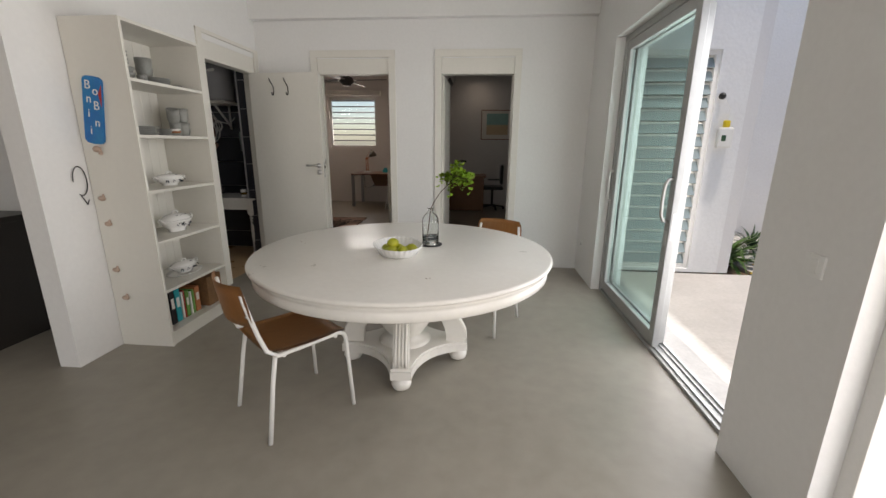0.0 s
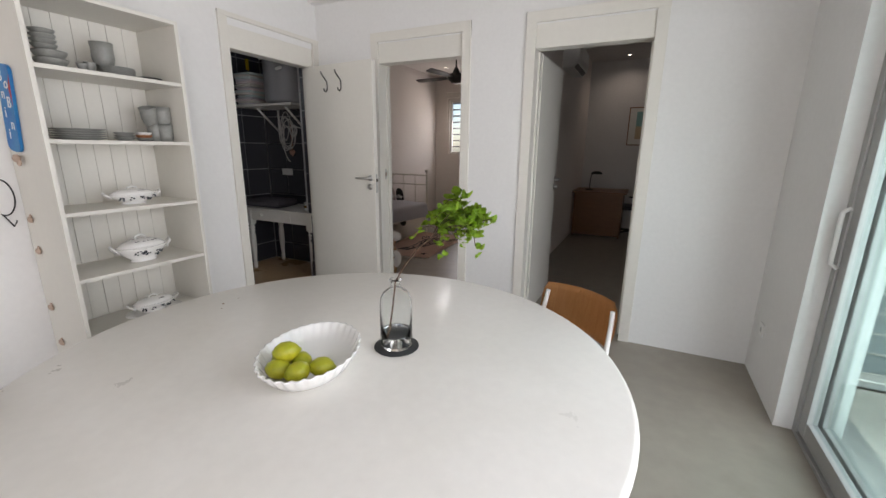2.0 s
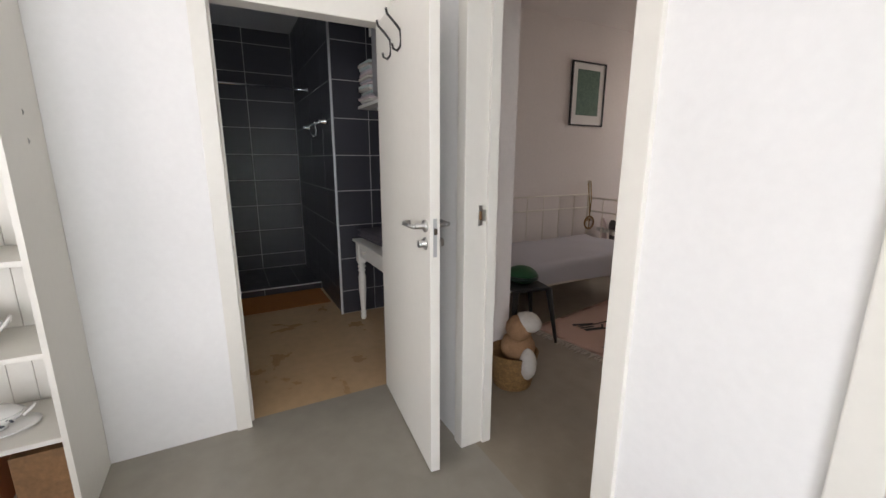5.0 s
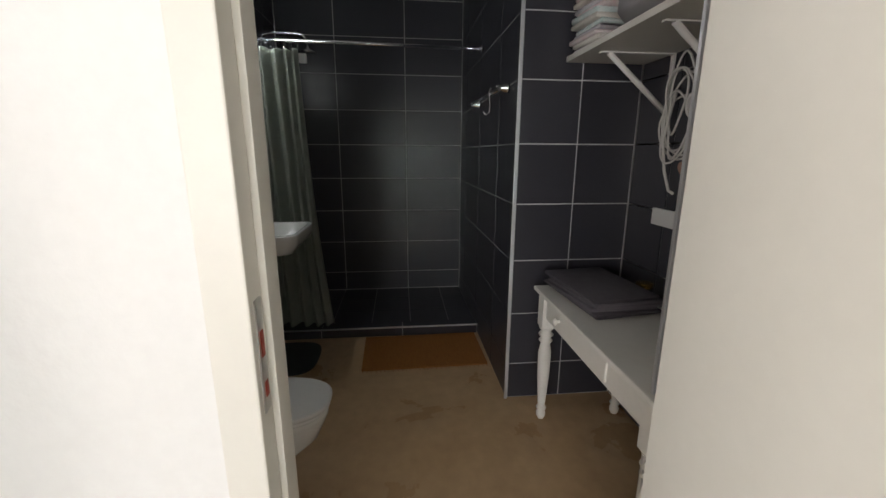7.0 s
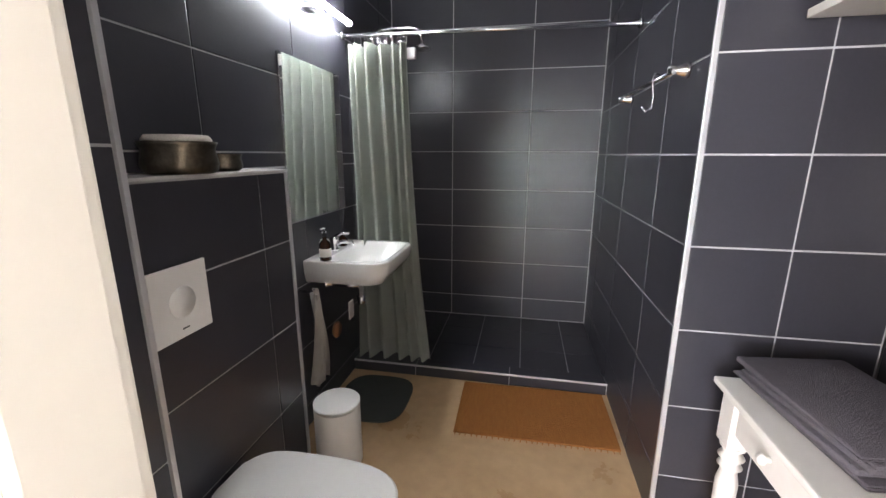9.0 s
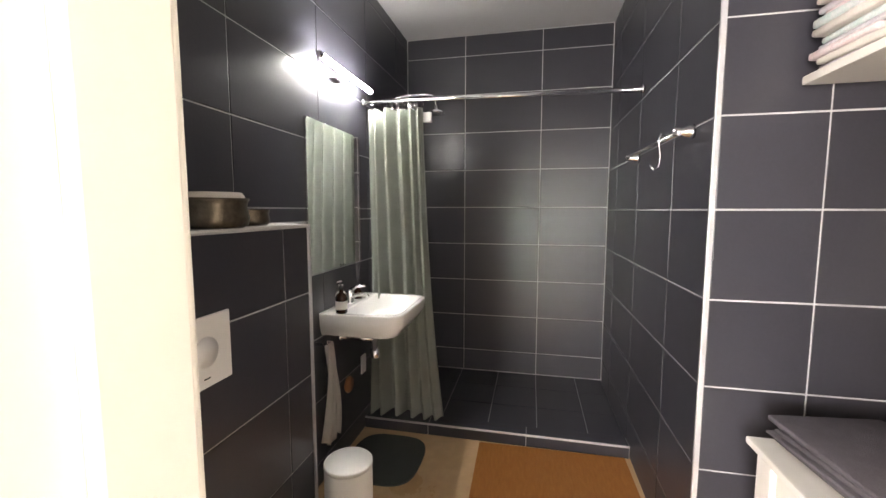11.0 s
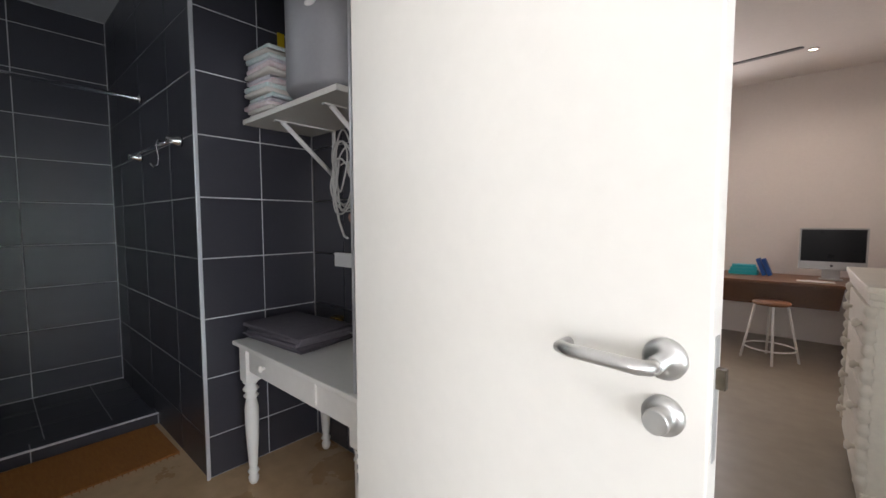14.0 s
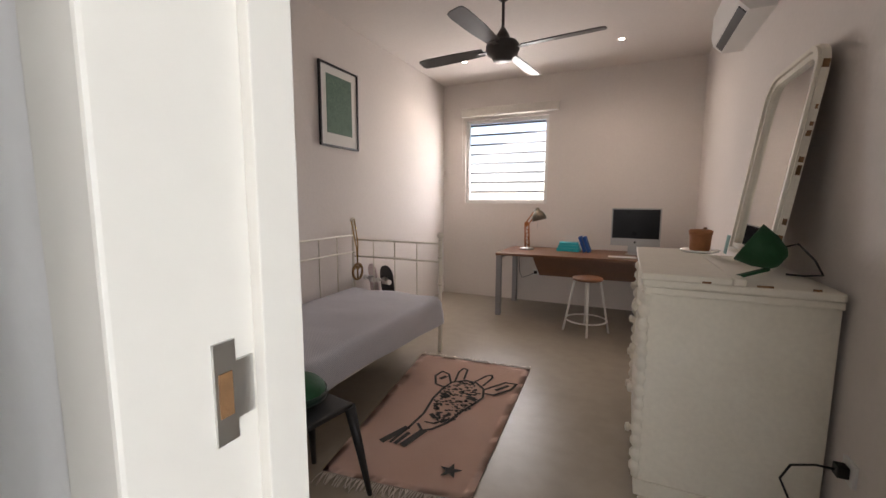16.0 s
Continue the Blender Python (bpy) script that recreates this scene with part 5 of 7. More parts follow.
solid("wall_nib_north", bx(-2.79, XW - 0.14, 4.70, 5.22, 0, 2.92), "grout", "tiled wall nib beside the bathroom door", "wall", kind="structure")
solid("corner_trim_door", bx(-2.798, -2.786, 4.688, 4.70, 0, 2.92, bev=0.002), "trim_metal", "pale metal corner strip on the tiles", "trim", kind="structure")

# tiles, each a slab of its own with a recessed joint round it
ROWS = [0.0] + [0.222 + 0.312 * k for k in range(9)]
SOUTH = [0.125 + 0.338 * k for k in range(9)]
TILE_MESH = {}


def tiles(parent_name, axis, plane, out, u0, u1, joints, z0, z1, rows=None):
    """Tiles on a wall face. axis: the axis across the face; out: +1 or -1, the way it looks."""
    parent = bpy.data.objects[parent_name]
    us = [u0] + [j for j in joints if u0 + 0.01 < j < u1 - 0.01] + [u1]
    zs = [z0] + [z for z in (rows or ROWS) if z0 + 0.01 < z < z1 - 0.01] + [z1]
    g = 0.0032
    for a, b in zip(us, us[1:]):
        for c, d in zip(zs, zs[1:]):
            key = (axis, out, round(b - a, 3), round(d - c, 3))
            if key not in TILE_MESH:
                w, h = (b - a) / 2 - g, (d - c) / 2 - g
                t0, t1 = (-0.004, 0.004) if out > 0 else (-0.004, 0.004)
                bm = bx(t0, t1, -w, w, -h, h, bev=0.0014) if axis == 'x' else bx(-w, w, t0, t1, -h, h, bev=0.0014)
                TILE_MESH[key] = mesh_of("tile", bm, "tile")
            ob = new("tile", TILE_MESH[key])
            ob.parent = parent
            mu, mz = (a + b) / 2, (c + d) / 2
            ob.location = (plane, mu, mz) if axis == 'x' else (mu, plane, mz)


tiles("wall_shower_back", 'x', -5.86, 1, 2.905, 4.575, (3.41, 4.04), 0.05, 2.915, [0.235 + 0.3145 * k for k in range(9)])
tiles("wall_shower_north", 'y', 4.58, -1, -5.85, -3.925, (-5.54, -4.93, -4.33), 0.002, 2.915)
tiles("wall_shower_north", 'x', -3.92, 1, 4.586, 5.215, (4.90,), 0.002, 2.915)
tiles("wall_bathroom_north", 'y', 5.22, -1, -3.91, -2.80, (-3.60, -2.98), 0.002, 2.915)
tiles("wall_bathroom_south", 'y', 2.90, 1, -5.85, -3.93, (-5.54, -4.93, -4.31), 0.002, 1.41, SOUTH)
tiles("wall_bathroom_south", 'y', 2.90, 1, -5.85, -3.12, (-5.54, -4.93, -4.305, -3.676), 1.412, 2.915, SOUTH)
tiles("wall_cistern", 'y', 3.05, 1, -3.914, -3.115, (-3.745,), 0.002, 1.398, (0.404, 0.753, 1.116))
tiles("wall_nib", 'y', 3.19, 1, -3.098, -2.645, (), 0.002, 2.915, (0.742, 1.485, 2.22))
tiles("wall_nib_north", 'y', 4.70, -1, -2.785, -2.66, (), 0.002, 2.915)


# ---- on the dining table ----
TZ = 0.763


def fruit_bowl():
    b = thing("fruit_bowl", "oval white ceramic dish with a scalloped rim, holding limes", "bowl", (-0.478, 2.322, TZ), 20)
    bm = lathe(B(), [(0.0, 0.004), (0.78, 0.0), (0.80, 0.003), (0.90, 0.024), (0.99, 0.050), (1.0, 0.055), (0.975, 0.055), (0.95, 0.047), (0.86, 0.022), (0.78, 0.009), (0.0, 0.009)], n=144, sx=0.146, sy=0.196,
               wave=lambda th, r, z: 0.022 * math.cos(30 * th) * max(0, (z - 0.015) / 0.037))
    part("dish", bm, "porcelain", b)


fruit_bowl()
LIMES = ((-0.030, -0.120, 0, 20), (0.032, -0.108, 0, 75), (-0.068, -0.070, 0, 120), (0.075, -0.055, 0, 25), (0.000, -0.060, 0, 150), (-0.028, -0.088, 0.040, 50))
lm = None
for x, y, z, a in LIMES:
    m = pose(-0.463 + x, 2.328 + y, TZ + 0.037 + z, 0, 0, a)
    if lm is None:
        lm = thing("lime", "ripe yellow-green lime in the white dish", "lime", group="limes in the dish")
        part("fruit", lathe(B(), [(0.0, -0.036), (0.006, -0.034), (0.016, -0.027), (0.025, -0.012), (0.0265, 0.0), (0.025, 0.012), (0.016, 0.026), (0.007, 0.032), (0.004, 0.037), (0.0, 0.038)], n=20, axis='x'), "lime", lm).scale = (1.12, 1.12, 1.12)
        lm.matrix_basis = m
    else:
        copy_thing(lm, m)


def vase():
    v = thing("bottle_vase", "clear glass bottle vase with water and a leafy green twig", "vase", (-0.304, 2.54, TZ + 0.006))
    g = part("glass", lathe(B(), [(0.0, 0.003), (0.049, 0.0), (0.054, 0.006), (0.054, 0.150), (0.051, 0.172), (0.040, 0.192), (0.024, 0.203), (0.0165, 0.210), (0.0155, 0.222), (0.0200, 0.229), (0.0200, 0.236), (0.0145, 0.237), (0.0130, 0.222), (0.0140, 0.209), (0.022, 0.199), (0.038, 0.188), (0.048, 0.170), (0.051, 0.150), (0.051, 0.010), (0.0, 0.008)], n=40), "vase_glass", v)
    g.visible_shadow = False
    w = part("water", lathe(B(), [(0.0, 0.0085), (0.0505, 0.0105), (0.0505, 0.052), (0.0, 0.0518)], n=40), "vase_glass", v, "clear water in the bottom")
    w.visible_shadow = False
    bm = B()
    stem = [(-0.025, -0.015, 0.012), (-0.012, -0.008, 0.11), (0.0, 0.0, 0.228), (0.022, 0.016, 0.275), (0.060, 0.040, 0.335), (0.105, 0.070, 0.378), (0.150, 0.100, 0.405)]
    tube(bm, stem, 0.0032, 7, r_end=0.002)
    twig = part("twig", bm, "twig", v, "thin bent brown twig")
    rnd = random.Random(4)
    lb = B()
    rim = []
    for i in range(12):
        a = 2 * math.pi * i / 12
        r = 0.0125 * (1 + 0.12 * math.cos(3 * a))
        rim.append(lb.verts.new((0.0125 + r * math.cos(a), 0.95 * r * math.sin(a), 0.004 * math.cos(2 * a) + 0.003)))
    mid = lb.verts.new((0.0125, 0, -0.0015))
    for i in range(12):
        lb.faces.new((mid, rim[i], rim[(i + 1) % 12])).smooth = True
    bmesh.ops.solidify(lb, geom=lb.faces[:], thickness=0.0008)
    leaf_me = mesh_of("leaf", lb, "leaf")
    forks = ((Vector((0.105, 0.070, 0.378)), Vector((0.07, -0.03, 0.08))), (Vector((0.12, 0.08, 0.388)), Vector((0.16, 0.05, 0.05))), (Vector((0.15, 0.10, 0.405)), Vector((0.06, 0.14, 0.02))),
             (Vector((0.10, 0.065, 0.373)), Vector((-0.01, 0.10, 0.05))), (Vector((0.13, 0.09, 0.392)), Vector((0.05, 0.03, 0.11))), (Vector((0.12, 0.080, 0.388)), Vector((0.09, -0.05, 0.04))))
    for base, way in forks:
        bm = B()
        tube(bm, [base, base + way * 0.55 + Vector((0, 0, 0.008)), base + way], 0.0019, 5, r_end=0.0012)
        part("side_twig", bm, "twig", twig)
        for q in range(5):
            s0 = 0.25 + 0.75 * (q + rnd.random() * 0.5) / 5
            p0 = base + way * s0
            out = Vector((rnd.gauss(0.2, 1), rnd.gauss(0.2, 1), rnd.gauss(0.1, 0.5))).normalized()
            L = rnd.uniform(0.05, 0.105)
            droop = rnd.uniform(0.3, 1.0)
            sprig = [p0 + out * (L * k / 4) + Vector((0.006 * k / 4, 0.012 * k / 4, 0.012 * k / 4 + 0.012 * math.sin(math.pi * k / 4) - droop * L * (k / 4) ** 2)) for k in range(5)]
            bm = B()
            tube(bm, sprig[:4], 0.0011, 5)
            part("side_twig", bm, "twig", twig)
            for i in range(10):
                u = (i + 0.6) / 10 * 4
                k = min(3, int(u))
                c = sprig[k].lerp(sprig[k + 1], u - k) + Vector((0.006, 0.012, 0.012))
                sc = rnd.uniform(1.0, 1.65) * (1.0 - 0.028 * i)
                ob = new("leaf", leaf_me)
                ob.parent = v
                ob.matrix_basis = Matrix.LocRotScale(c, Euler((rnd.gauss(0, 0.5), rnd.gauss(-0.1, 0.45), 2.4 * i + rnd.gauss(0, 0.5))), (sc, sc, sc))


vase()
co = thing("coaster", "round dark slate coaster under the glass vase", "coaster", (-0.304, 2.54, TZ))
part("disc", lathe(B(), [(0.074, 0.0), (0.076, 0.002), (0.075, 0.006), (0.0, 0.006)], n=40), "slate", co)


# ---- crockery and folders in the bookcase ----
def plates(at, r, n, th, material, label, group=""):
    p = thing("plate_stack", label, "plates", at, group=group)
    for k in range(n):
        rr = r * (1 + 0.015 * math.sin(k * 2.3))
        z = k * th
        part("plate", lathe(B(), [(rr * 0.6, z), (rr * 0.65, z + 0.002), (rr, z + th * 0.9), (rr, z + th * 1.15), (rr * 0.63, z + 0.006), (0, z + 0.006)], n=32), material, p)
    return p


def bowls(at, r, n, step, material, label, mats=None):
    p = thing("bowl_stack", label, "bowls", at)
    for k in range(n):
        z = k * step
        part("bowl", lathe(B(), [(r * 0.5, z), (r * 0.75, z + step * 0.4), (r * 0.98, z + step * 1.1), (r, z + step * 1.3), (r * 0.95, z + step * 1.3), (r * 0.7, z + step * 0.5), (0, z + step * 0.3)], n=28), (mats or [material])[k % len(mats or [material])], p)
    return p


def mug(at, label, r=0.042, h=0.10, tilt=0.0, handle=True):
    p = thing("mug", label, "mug", at, group="stacked mugs")
    p.matrix_basis = pose(*at, tilt, 0, 40)
    part("body", lathe(B(), [(r * 0.75, 0), (r * 0.85, 0.006), (r * 1.02, h * 0.35), (r * 0.98, h * 0.7), (r * 1.04, h), (r * 0.96, h), (r * 0.9, h * 0.7), (r * 0.9, h * 0.2), (0, h * 0.12)], n=28), "stoneware", p)
    if handle:
        bm = B()
        tube(bm, [(0, r * 0.95, h * 0.78), (0, r * 1.5, h * 0.75), (0, r * 1.75, h * 0.5), (0, r * 1.5, h * 0.25), (0, r * 0.95, h * 0.25)], 0.006, 8)
        part("handle", bm, "stoneware", p)
    return p


def tureen(at, L, hh, label, dish=False):
    """A lidded oval porcelain dish with two ear handles and small blue flower prints. Long axis along y."""
    t = thing("tureen", label, "tureen", at, group="lidded porcelain dishes")
    w = L * 0.62
    z0 = 0.010 if dish else 0.0
    if dish:
        part("saucer", lathe(B(), [(0.5, 0.0), (0.52, 0.002), (0.66, 0.012), (0.66, 0.016), (0.5, 0.006), (0, 0.006)], n=40, sx=w, sy=L), "porcelain", t)
    body = part("body", lathe(B(), [(0.26, z0), (0.27, z0 + 0.006), (0.23, z0 + 0.012), (0.40, z0 + hh * 0.30), (0.49, z0 + hh * 0.52), (0.50, z0 + hh * 0.58), (0.46, z0 + hh * 0.58), (0.40, z0 + hh * 0.4), (0, z0 + hh * 0.25)], n=44, sx=w, sy=L), "porcelain", t, "white porcelain with blue flower sprays")
    lid = part("lid", lathe(B(), [(0.47, z0 + hh * 0.59), (0.475, z0 + hh * 0.63), (0.36, z0 + hh * 0.78), (0.20, z0 + hh * 0.86), (0.0, z0 + hh * 0.89)], n=44, sx=w, sy=L), "porcelain", t)
    bm = B()
    tube(bm, [(0, -L * 0.10, z0 + hh * 0.86), (0, -L * 0.09, z0 + hh * 0.98), (0, 0, z0 + hh * 1.04), (0, L * 0.09, z0 + hh * 0.98), (0, L * 0.10, z0 + hh * 0.86)], 0.0065, 8)
    part("lid_handle", bm, "porcelain", lid)
    for s in (-1, 1):
        bm = B()
        y = s * L * 0.48
        tube(bm, [(-w * 0.10, y, z0 + hh * 0.42), (-w * 0.11, y + s * 0.025, z0 + hh * 0.62), (0, y + s * 0.032, z0 + hh * 0.74), (w * 0.11, y + s * 0.025, z0 + hh * 0.62), (w * 0.10, y, z0 + hh * 0.42)], 0.006, 8)
        part("ear_handle", bm, "porcelain", t)
    rnd = random.Random(int(L * 1000))
    for k in range(9):
        a = -0.9 + 1.8 * rnd.random()
        zf = rnd.uniform(0.28, 0.48)
        rr = 0.40 + (zf - 0.30) * 0.41 + 0.012
        bm = B()
        for q in range(4):
            ball(bm, (rr * w * math.cos(a) + 0.001, rr * L * math.sin(a) + rnd.gauss(0, 0.008), z0 + hh * zf + rnd.gauss(0, 0.005)), 0.0045, 0.35, 1.3, 0.9, n=8)
        part("flower_print", bm, "blue_print", body)
    for k in range(4):
        a = -1.0 + 2 * rnd.random()
        bm = B()
        for q in range(3):
            ball(bm, (0.30 * w * math.cos(a), 0.30 * L * math.sin(a) + rnd.gauss(0, 0.008), z0 + hh * 0.81), 0.005, 1, 1.4, 0.3, n=8)
        part("flower_print", bm, "blue_print", lid)
    return t


S = SHELVES
XM = -2.30
bowls((XM + 0.03, 2.545, S[5]), 0.068, 2, 0.035, "stoneware", "stack of pale blue-grey stoneware bowls on the shelf")
bowls((XM + 0.03, 2.53, S[5] + 0.08), 0.05, 4, 0.022, "stoneware", "stack of small grey stoneware cups on larger bowls")
bowls((XM + 0.05, 2.66, S[5]), 0.022, 1, 0.035, "stoneware", "tiny grey stoneware cup")
bowls((XM + 0.04, 2.70, S[5]), 0.026, 1, 0.045, "stoneware", "small grey stoneware beaker")
plates((XM + 0.02, 2.83, S[5]), 0.085, 6, 0.0085, "stoneware", "stack of six grey-green stoneware plates", "plate stacks")
mug((XM - 0.03, 2.80, S[5] + 0.058), "pale grey stoneware jug standing on plates", 0.05, 0.12, 0, False)
plates((XM, 3.00, S[5]), 0.07, 3, 0.008, "slate", "low stack of dark plates", "plate stacks")
plates((XM + 0.03, 2.60, S[4]), 0.115, 5, 0.011, "stoneware", "stack of large grey stoneware plates", "plate stacks")
bowls((XM + 0.05, 2.80, S[4]), 0.05, 3, 0.014, "stoneware", "stack of blue-grey bowls")
bowls((XM + 0.05, 2.90, S[4]), 0.042, 3, 0.015, "stoneware", "stack of small bowls with a cream one between", ["stoneware", "terracotta", "porcelain"])
mug((XM - 0.01, 3.00, S[4]), "grey stoneware mug stacked beneath another")
mug((XM + 0.02, 3.04, S[4] + 0.0), "grey stoneware mug at the shelf end")
mug((XM - 0.01, 2.985, S[4] + 0.10), "grey stoneware mug tipped on top of another", tilt=18)
mug((XM + 0.02, 3.04, S[4] + 0.102), "grey stoneware mug on top of another")
tureen((XM + 0.03, 2.80, S[3]), 0.24, 0.095, "low lidded white porcelain dish with blue flowers")
tureen((XM + 0.03, 2.80, S[2]), 0.27, 0.15, "large lidded white porcelain tureen with blue flowers")
tureen((XM + 0.02, 2.82, S[1]), 0.24, 0.10, "lidded white porcelain dish on its saucer", True)
rnd = random.Random(8)
y = 2.43
for matn, w, h, nm in (("black_binder", 0.032, 0.25, "black"), ("red_binder", 0.045, 0.24, "red"), ("black_binder", 0.045, 0.26, "black and white"), ("teal", 0.05, 0.25, "teal"), ("paper", 0.018, 0.21, "white"), ("red_binder", 0.012, 0.22, "red"), ("green_binder", 0.035, 0.20, "green"), ("paper", 0.015, 0.18, "white"), ("green_binder", 0.02, 0.19, "lime green"), ("orange_binder", 0.05, 0.2, "orange cardboard")):
    f = thing("folder", f"{nm} paper folder standing on the bottom shelf", "folder", (-2.20, y, S[0]), group="folders on the bottom shelf")
    part("cover", bx(-0.24 if h > 0.22 else -0.2, 0.0, 0, w, 0, h, bev=0.002), matn, f)
    part("spine_label", bx(0.0002, 0.0012, w * 0.2, w * 0.8, h * 0.45, h * 0.75), "paper", f, "white spine label") if w > 0.03 else None
    y += w + 0.004 + 0.012 * rnd.random()
box_c = thing("cardboard_box", "brown cardboard box on the bottom shelf", "box", (-2.30, 2.99, S[0]))
part("carton", bx(-0.12, 0.13, -0.09, 0.09, 0, 0.24, bev=0.003), "bare_wood", box_c)

# painted board with a greeting, on the bookcase side
bd = thing("welcome_board", "blue painted wooden board with white letters hung on the bookcase", "sign", (-2.365, BY0, 1.585), 0)
bd.matrix_basis = pose(-2.365, BY0, 1.585, 0, 9.0, 0)
pts = []
for cz, a0 in ((0.17, 0), (-0.17, 180)):
    for i in range(9):
        a = radians(a0 + 180 * i / 8)
        pts.append((0.062 * math.copysign(abs(math.cos(a)) ** 0.6, math.cos(a)), cz + 0.03 * math.sin(a)))
part("board", prism(B(), pts, -0.016, -0.002, axis='y'), "blue_paint", bd)


def letter(ch, x, z, size, parent, y=-0.017, material="paper"):
    cu = bpy.data.curves.new("letter", 'FONT')
    cu.body, cu.size, cu.extrude, cu.align_x, cu.align_y = ch, size, 0.0008, 'CENTER', 'CENTER'
    tmp = bpy.data.objects.new("letter", cu)
    scene.collection.objects.link(tmp)
    me = bpy.data.meshes.new_from_object(tmp.evaluated_get(bpy.context.evaluated_depsgraph_get()))
    bpy.data.objects.remove(tmp)
    me.materials.clear()
    me.materials.append(MATS[material])
    ob = new("letter", me)
    ob.parent = parent
    ob.matrix_basis = pose(x, y, z, 90, 0, 0)
    return ob


for ch, x, z in (("B", -0.028, 0.145), ("o", 0.022, 0.115), ("n", -0.022, 0.065), ("B", 0.026, 0.03), ("i", -0.025, -0.02), ("n", 0.028, -0.07), ("i", -0.015, -0.12)):
    letter(ch, x, z, 0.072, bd)
tri = B()
prism(tri, [(0.040, 0.10), (0.061, 0.16), (0.061, 0.02)], -0.0168, -0.0161, axis='y')
part("stripe", tri, "red_binder", bd, "pinkish red painted edge")
sb = thing("shell_ornament", "little pale shell hung under the sign", "ornament", (-2.385, BY0 - 0.02, 1.355))
bm = B()
ball(bm, (0, 0, 0), 0.025, 1.1, 0.6, 0.8, n=10)
ball(bm, (0.02, 0, -0.02), 0.016, 0.9, 0.6, 1.1, n=10)
part("shell", bm, "shell", sb)
for i, (x, z) in enumerate(((-2.43, 1.044), (-2.42, 0.877), (-2.43, 0.56), (-2.40, 0.36))):
    s_ = thing("shell_ornament", "small pink-brown shell stuck to the bookcase side", "ornament", (x, BY0 - 0.008, z), 0, group="shells on the bookcase side")
    bm = B()
    ball(bm, (0, 0, 0), 0.028, 1.0, 0.3, 0.6, n=10)
    ball(bm, (0.012, 0, 0.012), 0.016, 0.6, 0.4, 1.2, n=8)
    part("shell", bm, "shell", s_)
cc = thing("cable_loop", "thin black cable loop hanging on the white wall", "cable", (XW + 0.004, 2.325, 1.16))
bm = B()
tube(bm, [(0.006, -0.045 * math.cos(a), 0.09 * math.sin(a)) for a in (2 * math.pi * i / 22 for i in range(19))] + [(0.006, -0.01, -0.09), (0.006, 0.02, -0.15), (0.006, 0.035, -0.12)], 0.0035, 6)
part("loop", bm, "black_metal", cc)

# dining ceiling lamp, wall socket and switch
dl = thing("ceiling_lamp", "small dark ceiling lamp above the table", "lamp", (-0.5, 3.2, 3.1))
part("canopy", lathe(B(), [(0.05, 0), (0.06, -0.02), (0.02, -0.05), (0.012, -0.06), (0.012, -0.12)], n=20), "black_metal", dl)
solid("wall_socket_low", bx(1.150, 1.160, 4.40, 4.48, 0.31, 0.39, bev=0.003), "white_plastic", "white wall socket near the floor", "socket")
part("pin_hole", lathe(B(), [(0.018, 1.1495), (0.018, 1.1505)], (0, 0.0, 0), 16, axis='x'), "grout", bpy.data.objects["wall_socket_low"]).location = (0, 4.44, 0.35)
solid("light_switch", bx(1.150, 1.160, 1.36, 1.44, 0.97, 1.05, bev=0.003), "white_plastic", "white light switch plate on the pier", "switch")
part("rocker", bx(1.146, 1.151, 1.38, 1.42, 0.985, 1.035, bev=0.002), "white_plastic", bpy.data.objects["light_switch"])

# ---- kitchen corner seen past the pillar ----
kc = thing("kitchen_cabinet", "dark brown kitchen base cabinet with slim handles", "cabinet", (-4.15, 2.36, 0))
part("carcass", bx(-0.9, 0.9, -0.29, 0.29, 0.10, 0.86), "kitchen_dark", kc)
for k in range(3):
    x = -0.895 + 0.6 * k
    d_ = part("cabinet_door", bx(x, x + 0.59, -0.31, -0.29, 0.11, 0.60, bev=0.002), "kitchen_dark", kc)
    part("handle", bx(x + 0.2, x + 0.5, -0.325, -0.31, 0.55, 0.56), "steel", d_)
    e_ = part("drawer", bx(x, x + 0.59, -0.31, -0.29, 0.61, 0.85, bev=0.002), "kitchen_dark", kc)
    part("handle", bx(x + 0.2, x + 0.5, -0.325, -0.31, 0.78, 0.79), "steel", e_)
part("plinth", bx(-0.9, 0.9, -0.25, 0.25, 0.0, 0.10), "kitchen_dark", kc)
solid("kitchen_worktop", bx(-5.1, -3.2, 2.03, 2.655, 0.861, 0.90, bev=0.004), "kitchen_dark", "dark kitchen worktop over the cabinets", "worktop")
ku = thing("floor_cleaner", "white vacuum cleaner base on the kitchen floor", "vacuum cleaner", (-3.32, 2.02, 0))
part("base", bx(-0.14, 0.12, -0.10, 0.12, 0.01, 0.10, bev=0.025), "white_plastic", ku)
bm = B()
tube(bm, [(-0.08, 0.0, 0.09), (-0.13, 0.0, 0.5), (-0.15, 0.0, 0.9)], 0.025, 12)
part("handle", bm, "white_plastic", ku)
part("wheel", lathe(B(), [(0.04, 0.0), (0.04, 0.025)], (0.13, 0.0, 0.04), 16, axis='y'), "dark_plastic", ku)
solid("kitchen_wall_cabinet", bx(-5.1, -3.3, 2.33, 2.655, 1.55, 2.3, bev=0.003), "kitchen_dark", "dark kitchen wall cabinet", "cabinet")


